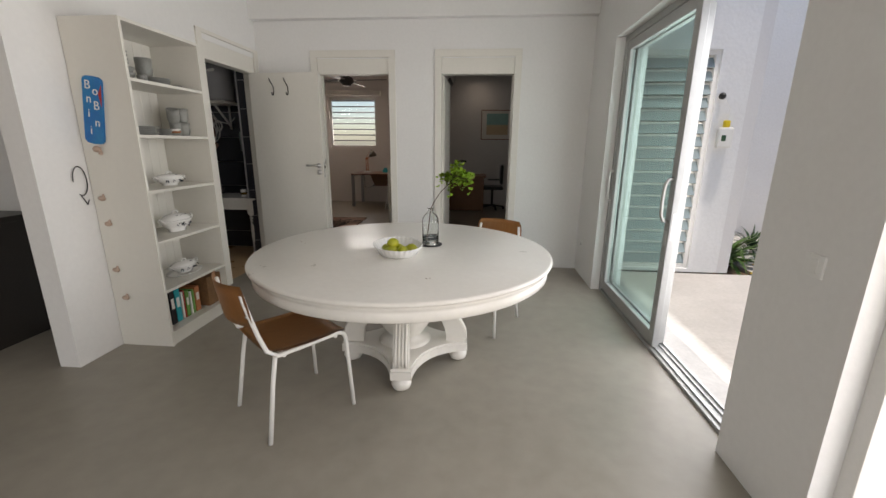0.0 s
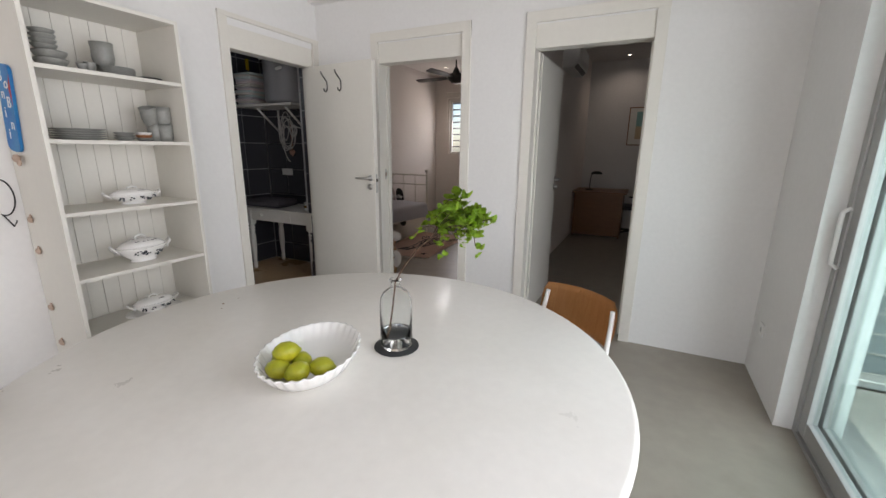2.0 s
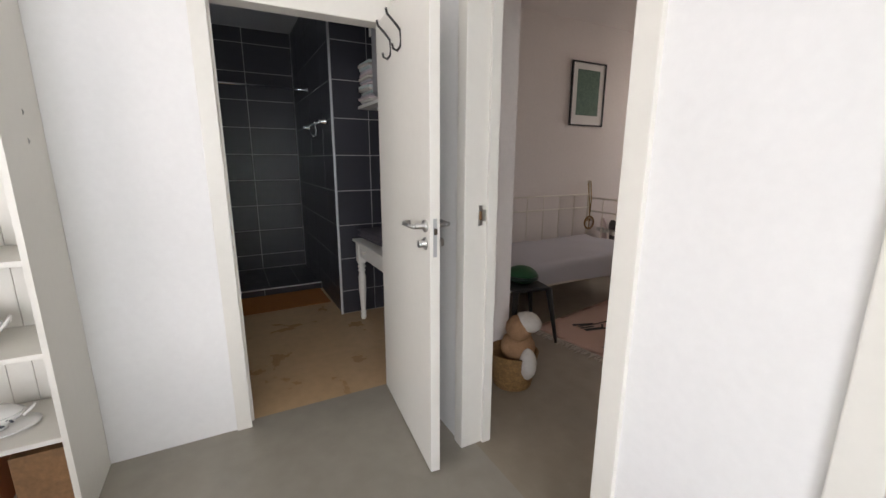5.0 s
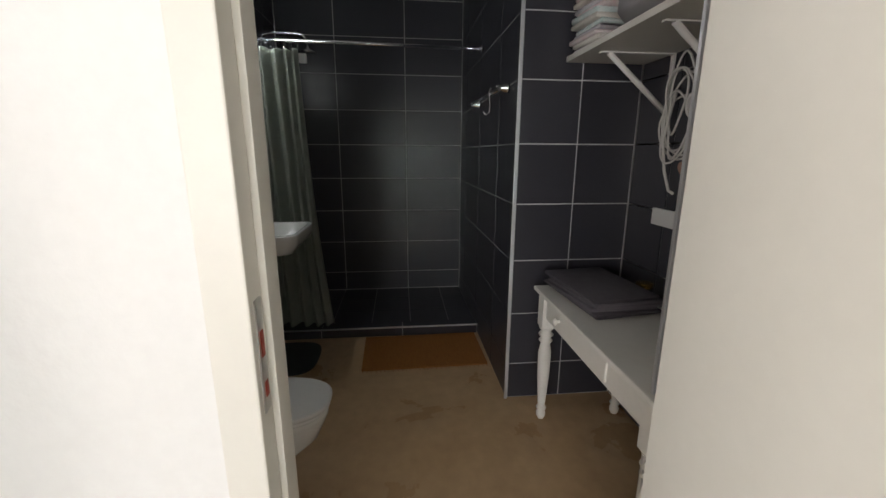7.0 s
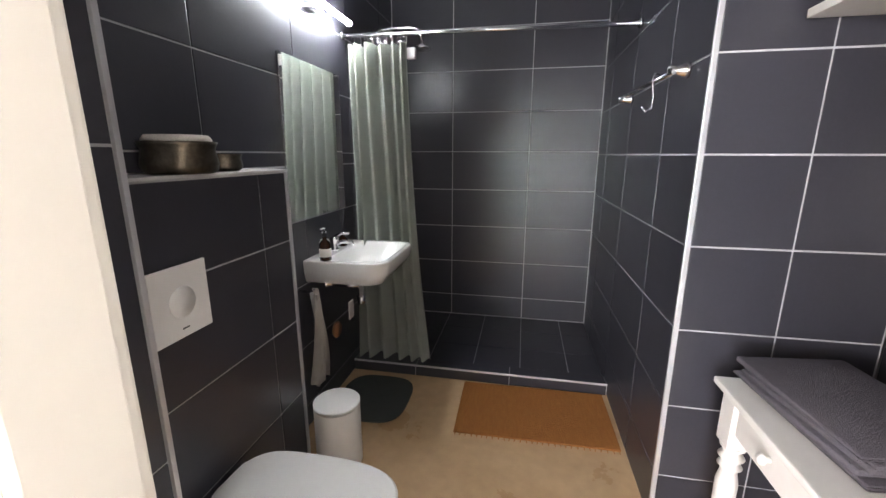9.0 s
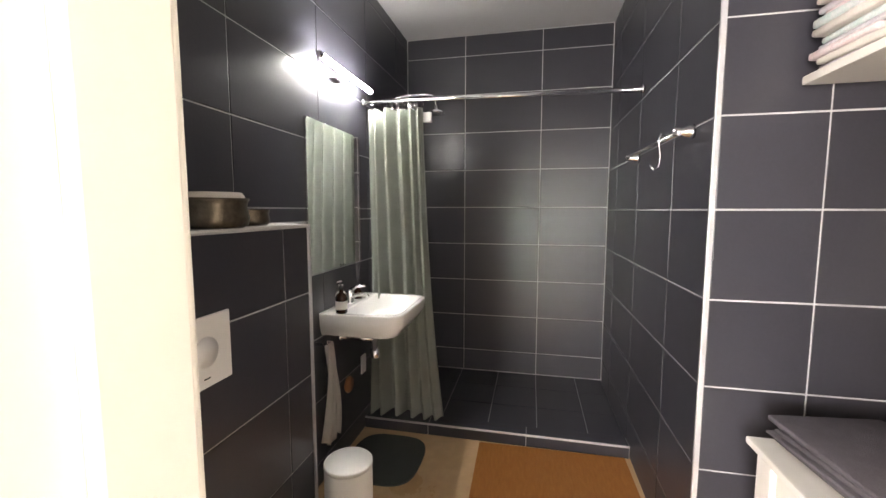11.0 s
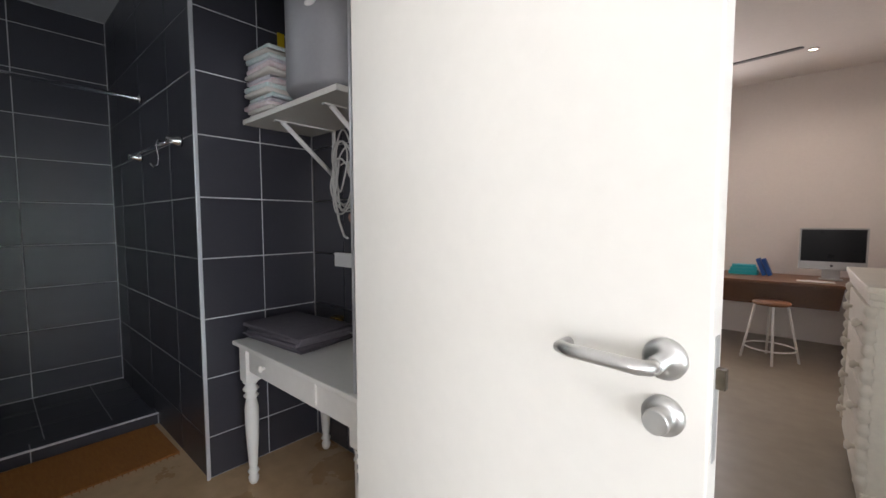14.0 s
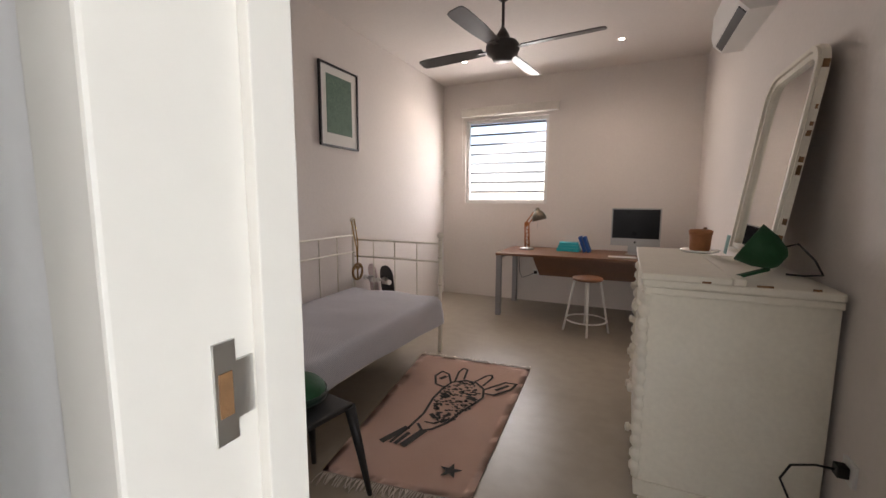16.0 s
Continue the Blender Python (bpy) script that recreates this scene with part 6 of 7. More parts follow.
# ---- bedroom ----
def window(name, label, x0, x1, z0, z1, y0, y1, slats, tilt):
    w = thing(name, label, "window", kind="structure")
    f = 0.045
    part("window_frame", bx(x0, x0 + f, y0, y1, z0, z1, bev=0.003), "white_metal", w)
    part("window_frame", bx(x1 - f, x1, y0, y1, z0, z1, bev=0.003), "white_metal", w)
    part("window_frame", bx(x0 + f, x1 - f, y0, y1, z0, z0 + f, bev=0.003), "white_metal", w)
    part("window_frame", bx(x0 + f, x1 - f, y0, y1, z1 - f, z1, bev=0.003), "white_metal", w)
    h = (z1 - z0 - 2 * f) / slats
    for k in range(slats):
        z = z0 + f + h * (k + 0.5)
        bm = B()
        box(bm, x0 + f, x1 - f, -0.006, 0.006, -h * 0.50, h * 0.50, bev=0.002)
        bmesh.ops.transform(bm, matrix=Matrix.Translation((0, (y0 + y1) / 2, z)) @ Matrix.Rotation(radians(tilt), 4, 'X'), verts=bm.verts)
        s = part("slat", bm, "louvre_glass" if name == "window_bedroom" else "louvre_pale", w)
        s.visible_shadow = False
        bm = B()
        box(bm, x0 + f, x1 - f, -0.010, 0.010, h * 0.38, h * 0.55, bev=0.001)
        bmesh.ops.transform(bm, matrix=Matrix.Translation((0, (y0 + y1) / 2, z)) @ Matrix.Rotation(radians(tilt), 4, 'X'), verts=bm.verts)
        part("slat_edge", bm, "tank_grey" if name == "window_bedroom" else "white_metal", s)
    return w


mat("louvre_pale", (0.22, 0.27, 0.28), 0.12, var=0.02, bump=0, spec=0.6)
window("window_bedroom", "white louvred bedroom window with open glass slats", -3.62, -2.47, 1.32, 2.46, 9.99, 10.05, 8, -35)
window("window_study", "tall white louvred window on the terrace", 1.58, 2.43, 0.04, 2.36, 4.685, 4.745, 17, -30)
bl = thing("roller_blind", "cream roller blind rolled up above the window", "blind", (-3.0, 9.90, 2.55))
part("cassette", bx(-0.66, 0.66, -0.045, 0.045, -0.055, 0.055, bev=0.01), "white_cloth", bl)
bm = B()
tube(bm, [(-0.645, 0, -0.06), (-0.645, 0, -0.8)], 0.002, 5)
part("pull_chain", bm, "white_plastic", bl)


def daybed():
    b = thing("daybed", "cream wrought-iron daybed with a striped grey sheet", "bed", (0, 0, 0))
    X0, X1, Y0, Y1 = -3.89, -2.965, 5.76, 7.69
    for x, y, h in ((X0, Y0, 1.12), (X0, Y1, 1.12), (X1, Y0, 1.005), (X1, Y1, 1.005)):
        bm = B()
        tube(bm, [(x, y, 0.0), (x, y, h)], 0.016, 12)
        p = part("post", bm, "cream_metal", b, "cream iron post with ball finial")
        bm = lathe(B(), [(0.012, h), (0.02, h + 0.006), (0.012, h + 0.016), (0.026, h + 0.03), (0.03, h + 0.045), (0.022, h + 0.065), (0.0, h + 0.075)], (x, y, 0), 18)
        part("finial", bm, "cream_metal", p)
        for z in (0.62, 0.86):
            part("collar", lathe(B(), [(0.017, z - 0.012), (0.023, z), (0.017, z + 0.012)], (x, y, 0), 14), "cream_metal", p)
    for z in (0.86, 1.02):
        bm = B()
        tube(bm, [(X0, Y0, z), (X0, Y1, z)], 0.009, 8)
        part("back_rail", bm, "cream_metal", b)
        for y in (Y0, Y1):
            bm = B()
            tube(bm, [(X0, y, z - 0.04), (X1, y, z - 0.04)], 0.009, 8)
            part("end_rail", bm, "cream_metal", b)
    for k in range(7):
        y = Y0 + (Y1 - Y0) * (k + 1) / 8
        bm = B()
        tube(bm, [(X0, y, 0.38), (X0, y, 1.02)], 0.006, 7)
        part("back_bar", bm, "cream_metal", b)
    for y in (Y0, Y1):
        for k in range(3):
            x = X0 + (X1 - X0) * (k + 1) / 4
            bm = B()
            tube(bm, [(x, y, 0.34), (x, y, 0.98)], 0.006, 7)
            part("end_bar", bm, "cream_metal", b)
    part("side_rail", bx(X0, X1, Y0, Y0 + 0.03, 0.30, 0.34), "cream_metal", b)
    part("side_rail", bx(X0, X1, Y1 - 0.03, Y1, 0.30, 0.34), "cream_metal", b)
    part("side_rail", bx(X1 - 0.02, X1, Y0 + 0.03, Y1 - 0.03, 0.30, 0.34), "cream_metal", b)
    part("side_rail", bx(X0, X0 + 0.02, Y0 + 0.03, Y1 - 0.03, 0.30, 0.34), "cream_metal", b)
    # mattress under a loose sheet: a rounded block with soft waves and a dipping hem
    bm = B()
    nx, ny = 22, 44
    rnd = random.Random(2)
    top = {}
    x0, x1, y0, y1 = X0 + 0.03, X1 + 0.03, Y0 + 0.035, Y1 - 0.035
    prof = []
    for i in range(nx + 1):
        s = i / nx
        prof.append(s)
    rows = []
    for j in range(ny + 1):
        v = j / ny
        yy = y0 + (y1 - y0) * v
        row = []
        path = [(x0, 0.36), (x0, 0.50)] + [(x0 + 0.03 + (x1 - x0 - 0.08) * i / 12, 0.53) for i in range(13)] + [(x1 - 0.02, 0.525), (x1, 0.505), (x1 + 0.008, 0.46), (x1 + 0.010, 0.40), (x1 + 0.012 + 0.008 * math.sin(9 * v), 0.33 + 0.012 * math.sin(5 * v) - 0.03 * v)]
        end = min(v, 1 - v)
        for k, (px, pz) in enumerate(path):
            w = noise.noise(Vector((px * 4, yy * 2.5, 0))) * 0.014 + noise.noise(Vector((px * 9, yy * 9, 3))) * 0.006
            pz2 = pz + (w if pz > 0.45 else 0) - (0.04 * (1 - end / 0.03) ** 2 if end < 0.03 and pz > 0.45 else 0)
            row.append(bm.verts.new((px + (0.010 * math.sin(14 * v + k) if k > 16 else 0), yy, pz2)))
        rows.append(row)
    for a, c in zip(rows, rows[1:]):
        for k in range(len(a) - 1):
            bm.faces.new((a[k], a[k + 1], c[k + 1], c[k])).smooth = True
    for r_ in (rows[0], rows[-1]):
        bm.faces.new(r_)
    bmesh.ops.recalc_face_normals(bm, faces=bm.faces)
    m = part("sheet", bm, "mattress_cloth", b, "crumpled grey and white striped sheet")
    part("bed_base", bx(X0 + 0.02, X1 - 0.02, Y0 + 0.03, Y1 - 0.03, 0.31, 0.352), "white_cloth", b)


daybed()
hg = thing("palm_ornament", "small round woven palm-tree ornament on a gold ribbon", "ornament", (-3.81, 7.64, 0))
bm = B()
tube(bm, [(0.0 + 0.0, 0.075 * math.cos(a), 0.68 + 0.075 * math.sin(a)) for a in (2 * math.pi * i / 24 for i in range(24))], 0.011, 8, closed=True)
part("ring", bm, "wicker", hg)
bm = B()
tube(bm, [(0, 0.0, 0.61), (0, 0.0, 0.70)], 0.008, 7)
for a in (20, 55, 90, 125, 160):
    tube(bm, [(0, 0, 0.70), (0, 0.04 * math.cos(radians(a)), 0.70 + 0.04 * math.sin(radians(a))), (0, 0.065 * math.cos(radians(a)), 0.70 + 0.03 * math.sin(radians(a)))], 0.006, 6)
part("palm", bm, "wicker", hg)
bm = B()
tube(bm, [(0, 0.0, 0.755), (0, 0.01, 0.95), (-0.06, 0.045, 1.18), (-0.06, 0.0, 1.15), (0, -0.01, 0.9), (0, 0.0, 0.755)], 0.006, 6)
part("ribbon", bm, "brass", hg, "gold ribbon")


def skateboard(at, rz, tilt, label, deck):
    s = thing("skateboard", label, "skateboard", at, group="boards behind the bed")
    s.matrix_basis = pose(*at, tilt, 0, rz)
    pts = []
    for cz, a0 in ((0.62, 0), (0.10, 180)):
        for i in range(13):
            a = radians(a0 + 180 * i / 12)
            pts.append((0.10 * math.cos(a), cz + 0.10 * math.sin(a)))
    part("deck", prism(B(), pts, -0.006, 0.006, axis='y'), deck, s)
    for z in (0.15, 0.57):
        bm = B()
        tube(bm, [(-0.07, 0.045, z), (0.07, 0.045, z)], 0.008, 8)
        box(bm, -0.025, 0.025, 0.006, 0.045, z - 0.03, z + 0.03)
        tr = part("truck", bm, "steel", s)
        for x in (-0.08, 0.08):
            part("wheel", lathe(B(), [(0.026, x - 0.016), (0.026, x + 0.016)], (0, 0.045, z), 14, axis='x'), "paper", tr)


skateboard((-3.62, 7.96, 0.0), 160, -7, "black skateboard leaning behind the daybed", "black_metal")
skateboard((-3.80, 8.00, 0.0), 150, -7, "pink skateboard leaning behind the daybed", "pink_cloth")


def picture(name, label, axis, plane, out, u0, u1, z0, z1, inner, frame_mat="black_metal", extra=None):
    p = thing(name, label, "picture")
    f, d = 0.016, 0.022

    def b(a, c, e, g, t0, t1):
        t0, t1 = sorted((plane + out * t0, plane + out * t1))
        return bx(t0, t1, a, c, e, g) if axis == 'x' else bx(a, c, t0, t1, e, g)
    part("frame", b(u0, u0 + f, z0, z1, 0, d), frame_mat, p)
    part("frame", b(u1 - f, u1, z0, z1, 0, d), frame_mat, p)
    part("frame", b(u0 + f, u1 - f, z0, z0 + f, 0, d), frame_mat, p)
    part("frame", b(u0 + f, u1 - f, z1 - f, z1, 0, d), frame_mat, p)
    part("mount", b(u0 + f, u1 - f, z0 + f, z1 - f, 0.004, 0.010), "paper", p, "white mount")
    w, h = u1 - u0, z1 - z0
    part("print", b(u0 + w * 0.17, u1 - w * 0.17, z0 + h * 0.17, z1 - h * 0.12, 0.0101, 0.0115), inner, p)
    if extra:
        part("print_band", b(u0 + w * 0.17, u1 - w * 0.17, z0 + h * 0.17, z0 + h * 0.5, 0.0117, 0.0125), extra, p)
    return p


picture("framed_picture", "black framed green print with white mount on the wall", 'x', -3.945, 1, 7.32, 7.86, 1.83, 2.54, "green_print")
picture("framed_picture_study", "dark framed seaside print on the study wall", 'y', 9.695, -1, 0.03, 0.76, 1.52, 2.17, "sea_print", "brown_wood", "sand_print")


def fan():
    f = thing("ceiling_fan", "dark grey four-bladed ceiling fan on a rod", "ceiling fan", (-2.43, 7.66, 2.957))
    part("canopy", lathe(B(), [(0.07, 0.0), (0.075, -0.02), (0.05, -0.08), (0.02, -0.105), (0.013, -0.11)], n=28), "fan_grey", f)
    bm = B()
    tube(bm, [(0, 0, -0.10), (0, 0, -0.36)], 0.012, 12)
    part("rod", bm, "fan_grey", f)
    part("motor", lathe(B(), [(0.014, -0.29), (0.05, -0.35), (0.055, -0.38), (0.11, -0.40), (0.125, -0.42), (0.13, -0.455), (0.115, -0.49), (0.08, -0.51), (0.075, -0.53), (0.0, -0.535)], n=36), "fan_grey", f, "dark ribbed motor housing")
    for k in range(4):
        rot = Matrix.Rotation(radians(90 * k - 7), 4, 'Z')
        bm = B()
        box(bm, 0.10, 0.20, -0.02, 0.02, -0.455, -0.447, bev=0.002)
        bmesh.ops.transform(bm, matrix=rot, verts=bm.verts)
        br = part("blade_arm", bm, "fan_grey", f)
        bm = B()
        poly = [(0.16, -0.045), (0.40, -0.062), (0.66, -0.066), (0.735, -0.058), (0.75, -0.03), (0.75, 0.035), (0.735, 0.055), (0.66, 0.062), (0.40, 0.06), (0.16, 0.045)]
        prism(bm, poly, -0.004, 0.004)
        bmesh.ops.transform(bm, matrix=rot @ Matrix.Translation((0, 0, -0.445)) @ Matrix.Rotation(radians(12), 4, 'X'), verts=bm.verts)
        part("blade", bm, "fan_grey", f)


fan()
for x, y, z in ((-1.63, 9.1, 2.96), (-3.31, 9.1, 2.96)):
    sp = thing("ceiling_spot", "small round recessed ceiling spotlight, lit", "ceiling spot", (x, y, z), group="recessed ceiling spots")
    part("ring", lathe(B(), [(0.030, 0.0), (0.045, 0.0), (0.045, -0.004), (0.030, -0.007), (0.030, 0.0)], n=28), "chrome", sp)
    part("bulb", lathe(B(), [(0.028, -0.001), (0.028, -0.003), (0.0, -0.0035)], n=20), "spot_glow", sp, "glowing bulb")
sp = thing("ceiling_spot", "small round recessed ceiling spotlight, lit", "ceiling spot", (-0.05, 9.3, 2.96), group="recessed ceiling spots")
part("ring", lathe(B(), [(0.030, 0.0), (0.045, 0.0), (0.045, -0.004), (0.030, -0.007), (0.030, 0.0)], n=28), "chrome", sp)
part("bulb", lathe(B(), [(0.028, -0.001), (0.028, -0.003), (0.0, -0.0035)], n=20), "spot_glow", sp, "glowing bulb")


def aircon(at, out, length):
    """A wall air conditioner; its length runs along y, out is the way it faces in x."""
    a = thing("air_conditioner", "white wall air conditioner with a dark outlet slot", "air conditioner", at)
    bm = B()
    prof = [(0.0, 0.0), (0.13, 0.0), (0.19, 0.06), (0.205, 0.12), (0.20, 0.27), (0.17, 0.29), (0.0, 0.29)]
    A = [bm.verts.new((out * x, -length / 2, z)) for x, z in prof]
    C = [bm.verts.new((out * x, length / 2, z)) for x, z in prof]
    for i in range(len(prof)):
        bm.faces.new((A[i], A[(i + 1) % len(prof)], C[(i + 1) % len(prof)], C[i]))
    bm.faces.new(A)
    bm.faces.new(C)
    bmesh.ops.recalc_face_normals(bm, faces=bm.faces)
    part("casing", bm, "white_plastic", a)
    bm = B()
    box(bm, -0.028, 0.028, -length / 2 + 0.05, length / 2 - 0.05, -0.003, 0.003)
    bmesh.ops.transform(bm, matrix=Matrix.Translation((out * 0.158, 0, 0.024)) @ Matrix.Rotation(radians(-45 * out), 4, 'Y'), verts=bm.verts)
    part("outlet_slot", bm, "dark_plastic", a, "dark outlet slot")


aircon((-0.769, 7.95, 2.48), -1, 0.80)
aircon((-0.68, 7.40, 2.42), 1, 0.80)


def dresser():
    d = thing("chest_of_drawers", "cream distressed wooden chest of drawers with carved fronts", "dresser", (-1.10, 6.805, 0))
    hx, hy, zt = 0.31, 0.485, 1.07
    part("carcass", bx(-hx + 0.015, hx, -hy + 0.01, hy - 0.01, 0.09, zt - 0.09, bev=0.004), "distressed_paint", d)
    part("moulding", bx(-hx - 0.005, hx, -hy - 0.012, hy + 0.012, zt - 0.09, zt - 0.06, bev=0.008), "distressed_paint", d)
    part("moulding", bx(-hx - 0.012, hx, -hy - 0.02, hy + 0.02, zt - 0.06, zt - 0.028, bev=0.010), "distressed_paint", d)
    for k in range(2):
        xa = -hx - 0.02 + k * 0.31
        part("top_board", bx(xa, xa + (0.308 if k == 0 else hx + 0.02 - 0.29), -hy - 0.03, hy + 0.03, zt - 0.028, zt, bev=0.006), "distressed_paint", d, "worn top board")
    part("base_rail", bx(-hx, hx, -hy, hy, 0.09, 0.16, bev=0.006), "distressed_paint", d)
    for k in range(4):
        z0 = 0.18 + 0.198 * k
        dr = part("drawer", bx(-hx - 0.004, -hx + 0.02, -hy + 0.06, hy - 0.06, z0, z0 + 0.185, bev=0.005), "distressed_paint", d)
        for y in (-0.26, 0.26):
            part("knob", lathe(B(), [(0.010, -hx - 0.004), (0.010, -hx - 0.016), (0.022, -hx - 0.026), (0.018, -hx - 0.04), (0.0, -hx - 0.043)], (0, y, z0 + 0.095), 16, axis='x'), "distressed_paint", dr, "turned cream knob")
    for s in (-1, 1):
        y = s * (hy - 0.032)
        prof = [(0.018, 0.16)]
        for k in range(14):
            z = 0.18 + 0.058 * k
            prof += [(0.018, z), (0.028, z + 0.015), (0.028, z + 0.035), (0.018, z + 0.05)]
        bm = lathe(B(), prof, (-hx + 0.005, y, 0), 14)
        part("carved_pilaster", bm, "distressed_paint", d, "twisted carved corner column")
    for sx in (-1, 1):
        for sy in (-1, 1):
            part("foot", lathe(B(), [(0.025, 0), (0.035, 0.012), (0.04, 0.035), (0.028, 0.06), (0.036, 0.09)], (sx * (hx - 0.06), sy * (hy - 0.06), 0), 20), "distressed_paint", d, "turned bun foot")
    for x, y, w in ((0.05, -hy - 0.0303, 0.05), (-0.12, -hy - 0.0303, 0.03), (0.21, -hy - 0.0303, 0.025)):
        part("paint_chip", bx(x, x + w, y, y + 0.002, zt - 0.026, zt - 0.018), "bare_wood", d)


dresser()


def lean_mirror():
    m = thing("leaning_mirror", "tall worn cream arched mirror leaning on the wall", "mirror")
    m.matrix_basis = pose(-0.925, 6.915, 1.072, 0, 7.5, 0)
    W, Hh = 0.345, 0.92

    def arch(w, h0, h1, r):
        pts = [(-w, h0)]
        pts += [(w, h0)]
        for i in range(9):
            a = radians(90 * i / 8)
            pts.append((w - r + r * math.cos(a), h1 - r + r * math.sin(a)))
        for i in range(9):
            a = radians(90 + 90 * i / 8)
            pts.append((-w + r + r * math.cos(a), h1 - r + r * math.sin(a)))
        return pts
    for i0, i1, t, ri, ro in ((0.055, 0.0, 0.028, 0.09, 0.14), (0.028, 0.008, 0.040, 0.115, 0.13)):
        outer, inner = arch(W - i1, i1, Hh - i1, ro), arch(W - i0, i0, Hh - i0, ri)
        bm = B()
        L = [[bm.verts.new((x, a, b)) for a, b in pl] for x, pl in ((0, outer), (-t, outer), (-t, inner), (0, inner))]
        k = len(outer)
        for A, C in zip(L, L[1:] + L[:1]):
            for i in range(k):
                bm.faces.new((A[i], A[(i + 1) % k], C[(i + 1) % k], C[i]))
        bmesh.ops.recalc_face_normals(bm, faces=bm.faces)
        part("frame", bm, "distressed_paint", m, "cream frame with chipped paint")
    bm = B()
    prism(bm, arch(W - 0.056, 0.056, Hh - 0.056, 0.09), -0.012, -0.008, axis='x')
    part("glass", bm, "mirror", m, "slightly clouded mirror glass")
    bm = B()
    prism(bm, arch(W - 0.02, 0.02, Hh - 0.02, 0.12), -0.006, -0.002, axis='x')
    part("backing", bm, "dark_wood", m)
    rnd = random.Random(11)
    for k in range(14):
        y, z = (-W - 0.0003, rnd.uniform(0.05, 0.8))
        part("paint_chip", bx(-rnd.uniform(0.012, 0.026), -0.004, y - 0.0004, y + 0.002, z, z + rnd.uniform(0.01, 0.035)), "bare_wood", m)


lean_mirror()
pot = thing("clay_pot", "small terracotta pot with a lid on a white tray", "pot", (-1.11, 7.18, 1.071))
part("tray", lathe(B(), [(0.085, 0.0), (0.095, 0.004), (0.10, 0.014), (0.095, 0.014), (0.085, 0.007), (0, 0.007)], n=32), "porcelain", pot, "white oval tray")
part("body", lathe(B(), [(0.045, 0.008), (0.05, 0.014), (0.055, 0.10), (0.050, 0.10)], n=28), "terracotta", pot)
part("lid", lathe(B(), [(0.058, 0.10), (0.06, 0.118), (0.05, 0.126), (0.0, 0.128)], n=28), "terracotta", pot, "flat clay lid")
part("lid_knob", lathe(B(), [(0.008, 0.126), (0.012, 0.136), (0.0, 0.142)], (0.02, 0, 0), 12), "dark_wood", pot)
gl = thing("green_clamp_lamp", "dark green metal lamp lying on the chest of drawers", "lamp", (-0.98, 6.52, 1.071), 0)
bm = B()
lathe(bm, [(0.03, -0.07), (0.05, -0.055), (0.075, 0.0), (0.088, 0.065), (0.084, 0.065), (0.07, 0.0), (0.045, -0.05), (0.0, -0.06)], (0, 0, 0), 32)
bmesh.ops.transform(bm, matrix=Matrix.Translation((0, 0, 0.085)) @ Euler((radians(-12), radians(-58), 0)).to_matrix().to_4x4(), verts=bm.verts)
part("shade", bm, "green_velvet", gl, "dark green conical shade")
bm = B()
box(bm, -0.17, 0.02, -0.012, 0.012, 0.0, 0.012, bev=0.003)
bmesh.ops.transform(bm, matrix=Matrix.Translation((-0.02, -0.09, 0.012)) @ Euler((0, radians(-14), radians(25))).to_matrix().to_4x4(), verts=bm.verts)
part("clamp", bm, "green_velvet", gl)
bm = B()
tube(bm, [(0.05, 0.0, 0.10), (0.10, -0.02, 0.12), (0.15, -0.04, 0.06), (0.16, -0.09, 0.012), (0.10, -0.11, 0.008), (0.05, -0.09, 0.008)], 0.004, 7)
part("flex", bm, "black_metal", gl, "black flex")
card = solid("photo_card", bx(-0.002, 0.002, -0.03, 0.03, 0, 0.10), "sea_print", "small photo card tucked in the mirror", "card")
card.matrix_basis = pose(-1.0, 7.12, 1.075, 0, 7.5, 0)


def desk():
    d = thing("desk", "brown wooden desk with grey metal legs by the window wall", "desk", (-1.93, 9.47, 0))
    hx, hy, z = 0.95, 0.42, 0.75
    part("desktop", bx(-hx, hx, -hy, hy, z - 0.028, z, bev=0.003), "dark_wood", d)
    for sx in (-1, 1):
        for sy in (-1, 1):
            x, y = sx * (hx - 0.035), sy * (hy - 0.04)
            part("leg", bx(x - 0.03, x + 0.03, y - 0.03, y + 0.03, 0.0, z - 0.028, bev=0.004), "tank_grey", d, "grey square metal leg")
        part("side_rail", bx(sx * (hx - 0.035) - 0.02, sx * (hx - 0.035) + 0.02, -hy + 0.07, hy - 0.07, z - 0.07, z - 0.028), "tank_grey", d)
    bm = B()
    prism(bm, [(-hx + 0.30, z - 0.03), (hx - 0.3, z - 0.03), (hx - 0.34, 0.43), (-hx + 0.42, 0.43)], 0.10, 0.118, axis='y')
    part("modesty_panel", bm, "dark_wood", d, "dark panel below the desktop")


desk()
pc = thing("computer", "silver all-in-one computer with black screen on the desk", "computer", (-1.40, 9.55, 0.751))
part("screen_body", bx(-0.255, 0.255, -0.012, 0.012, 0.10, 0.525, bev=0.006), "aluminium", pc)
part("screen", bx(-0.240, 0.240, -0.0145, -0.012, 0.185, 0.512), "screen", pc, "black glass screen")
part("mark", lathe(B(), [(0.012, -0.0145), (0.012, -0.012)], (0, 0, 0.143), 16, axis='y'), "dark_plastic", pc)
bm = B()
box(bm, -0.09, 0.09, -0.06, 0.11, 0.0, 0.008, bev=0.003)
box(bm, -0.07, 0.07, 0.03, 0.045, 0.005, 0.25, bev=0.003)
part("stand", bm, "aluminium", pc)
kb = thing("keyboard", "slim white keyboard on the desk", "keyboard", (-1.52, 9.25, 0.751))
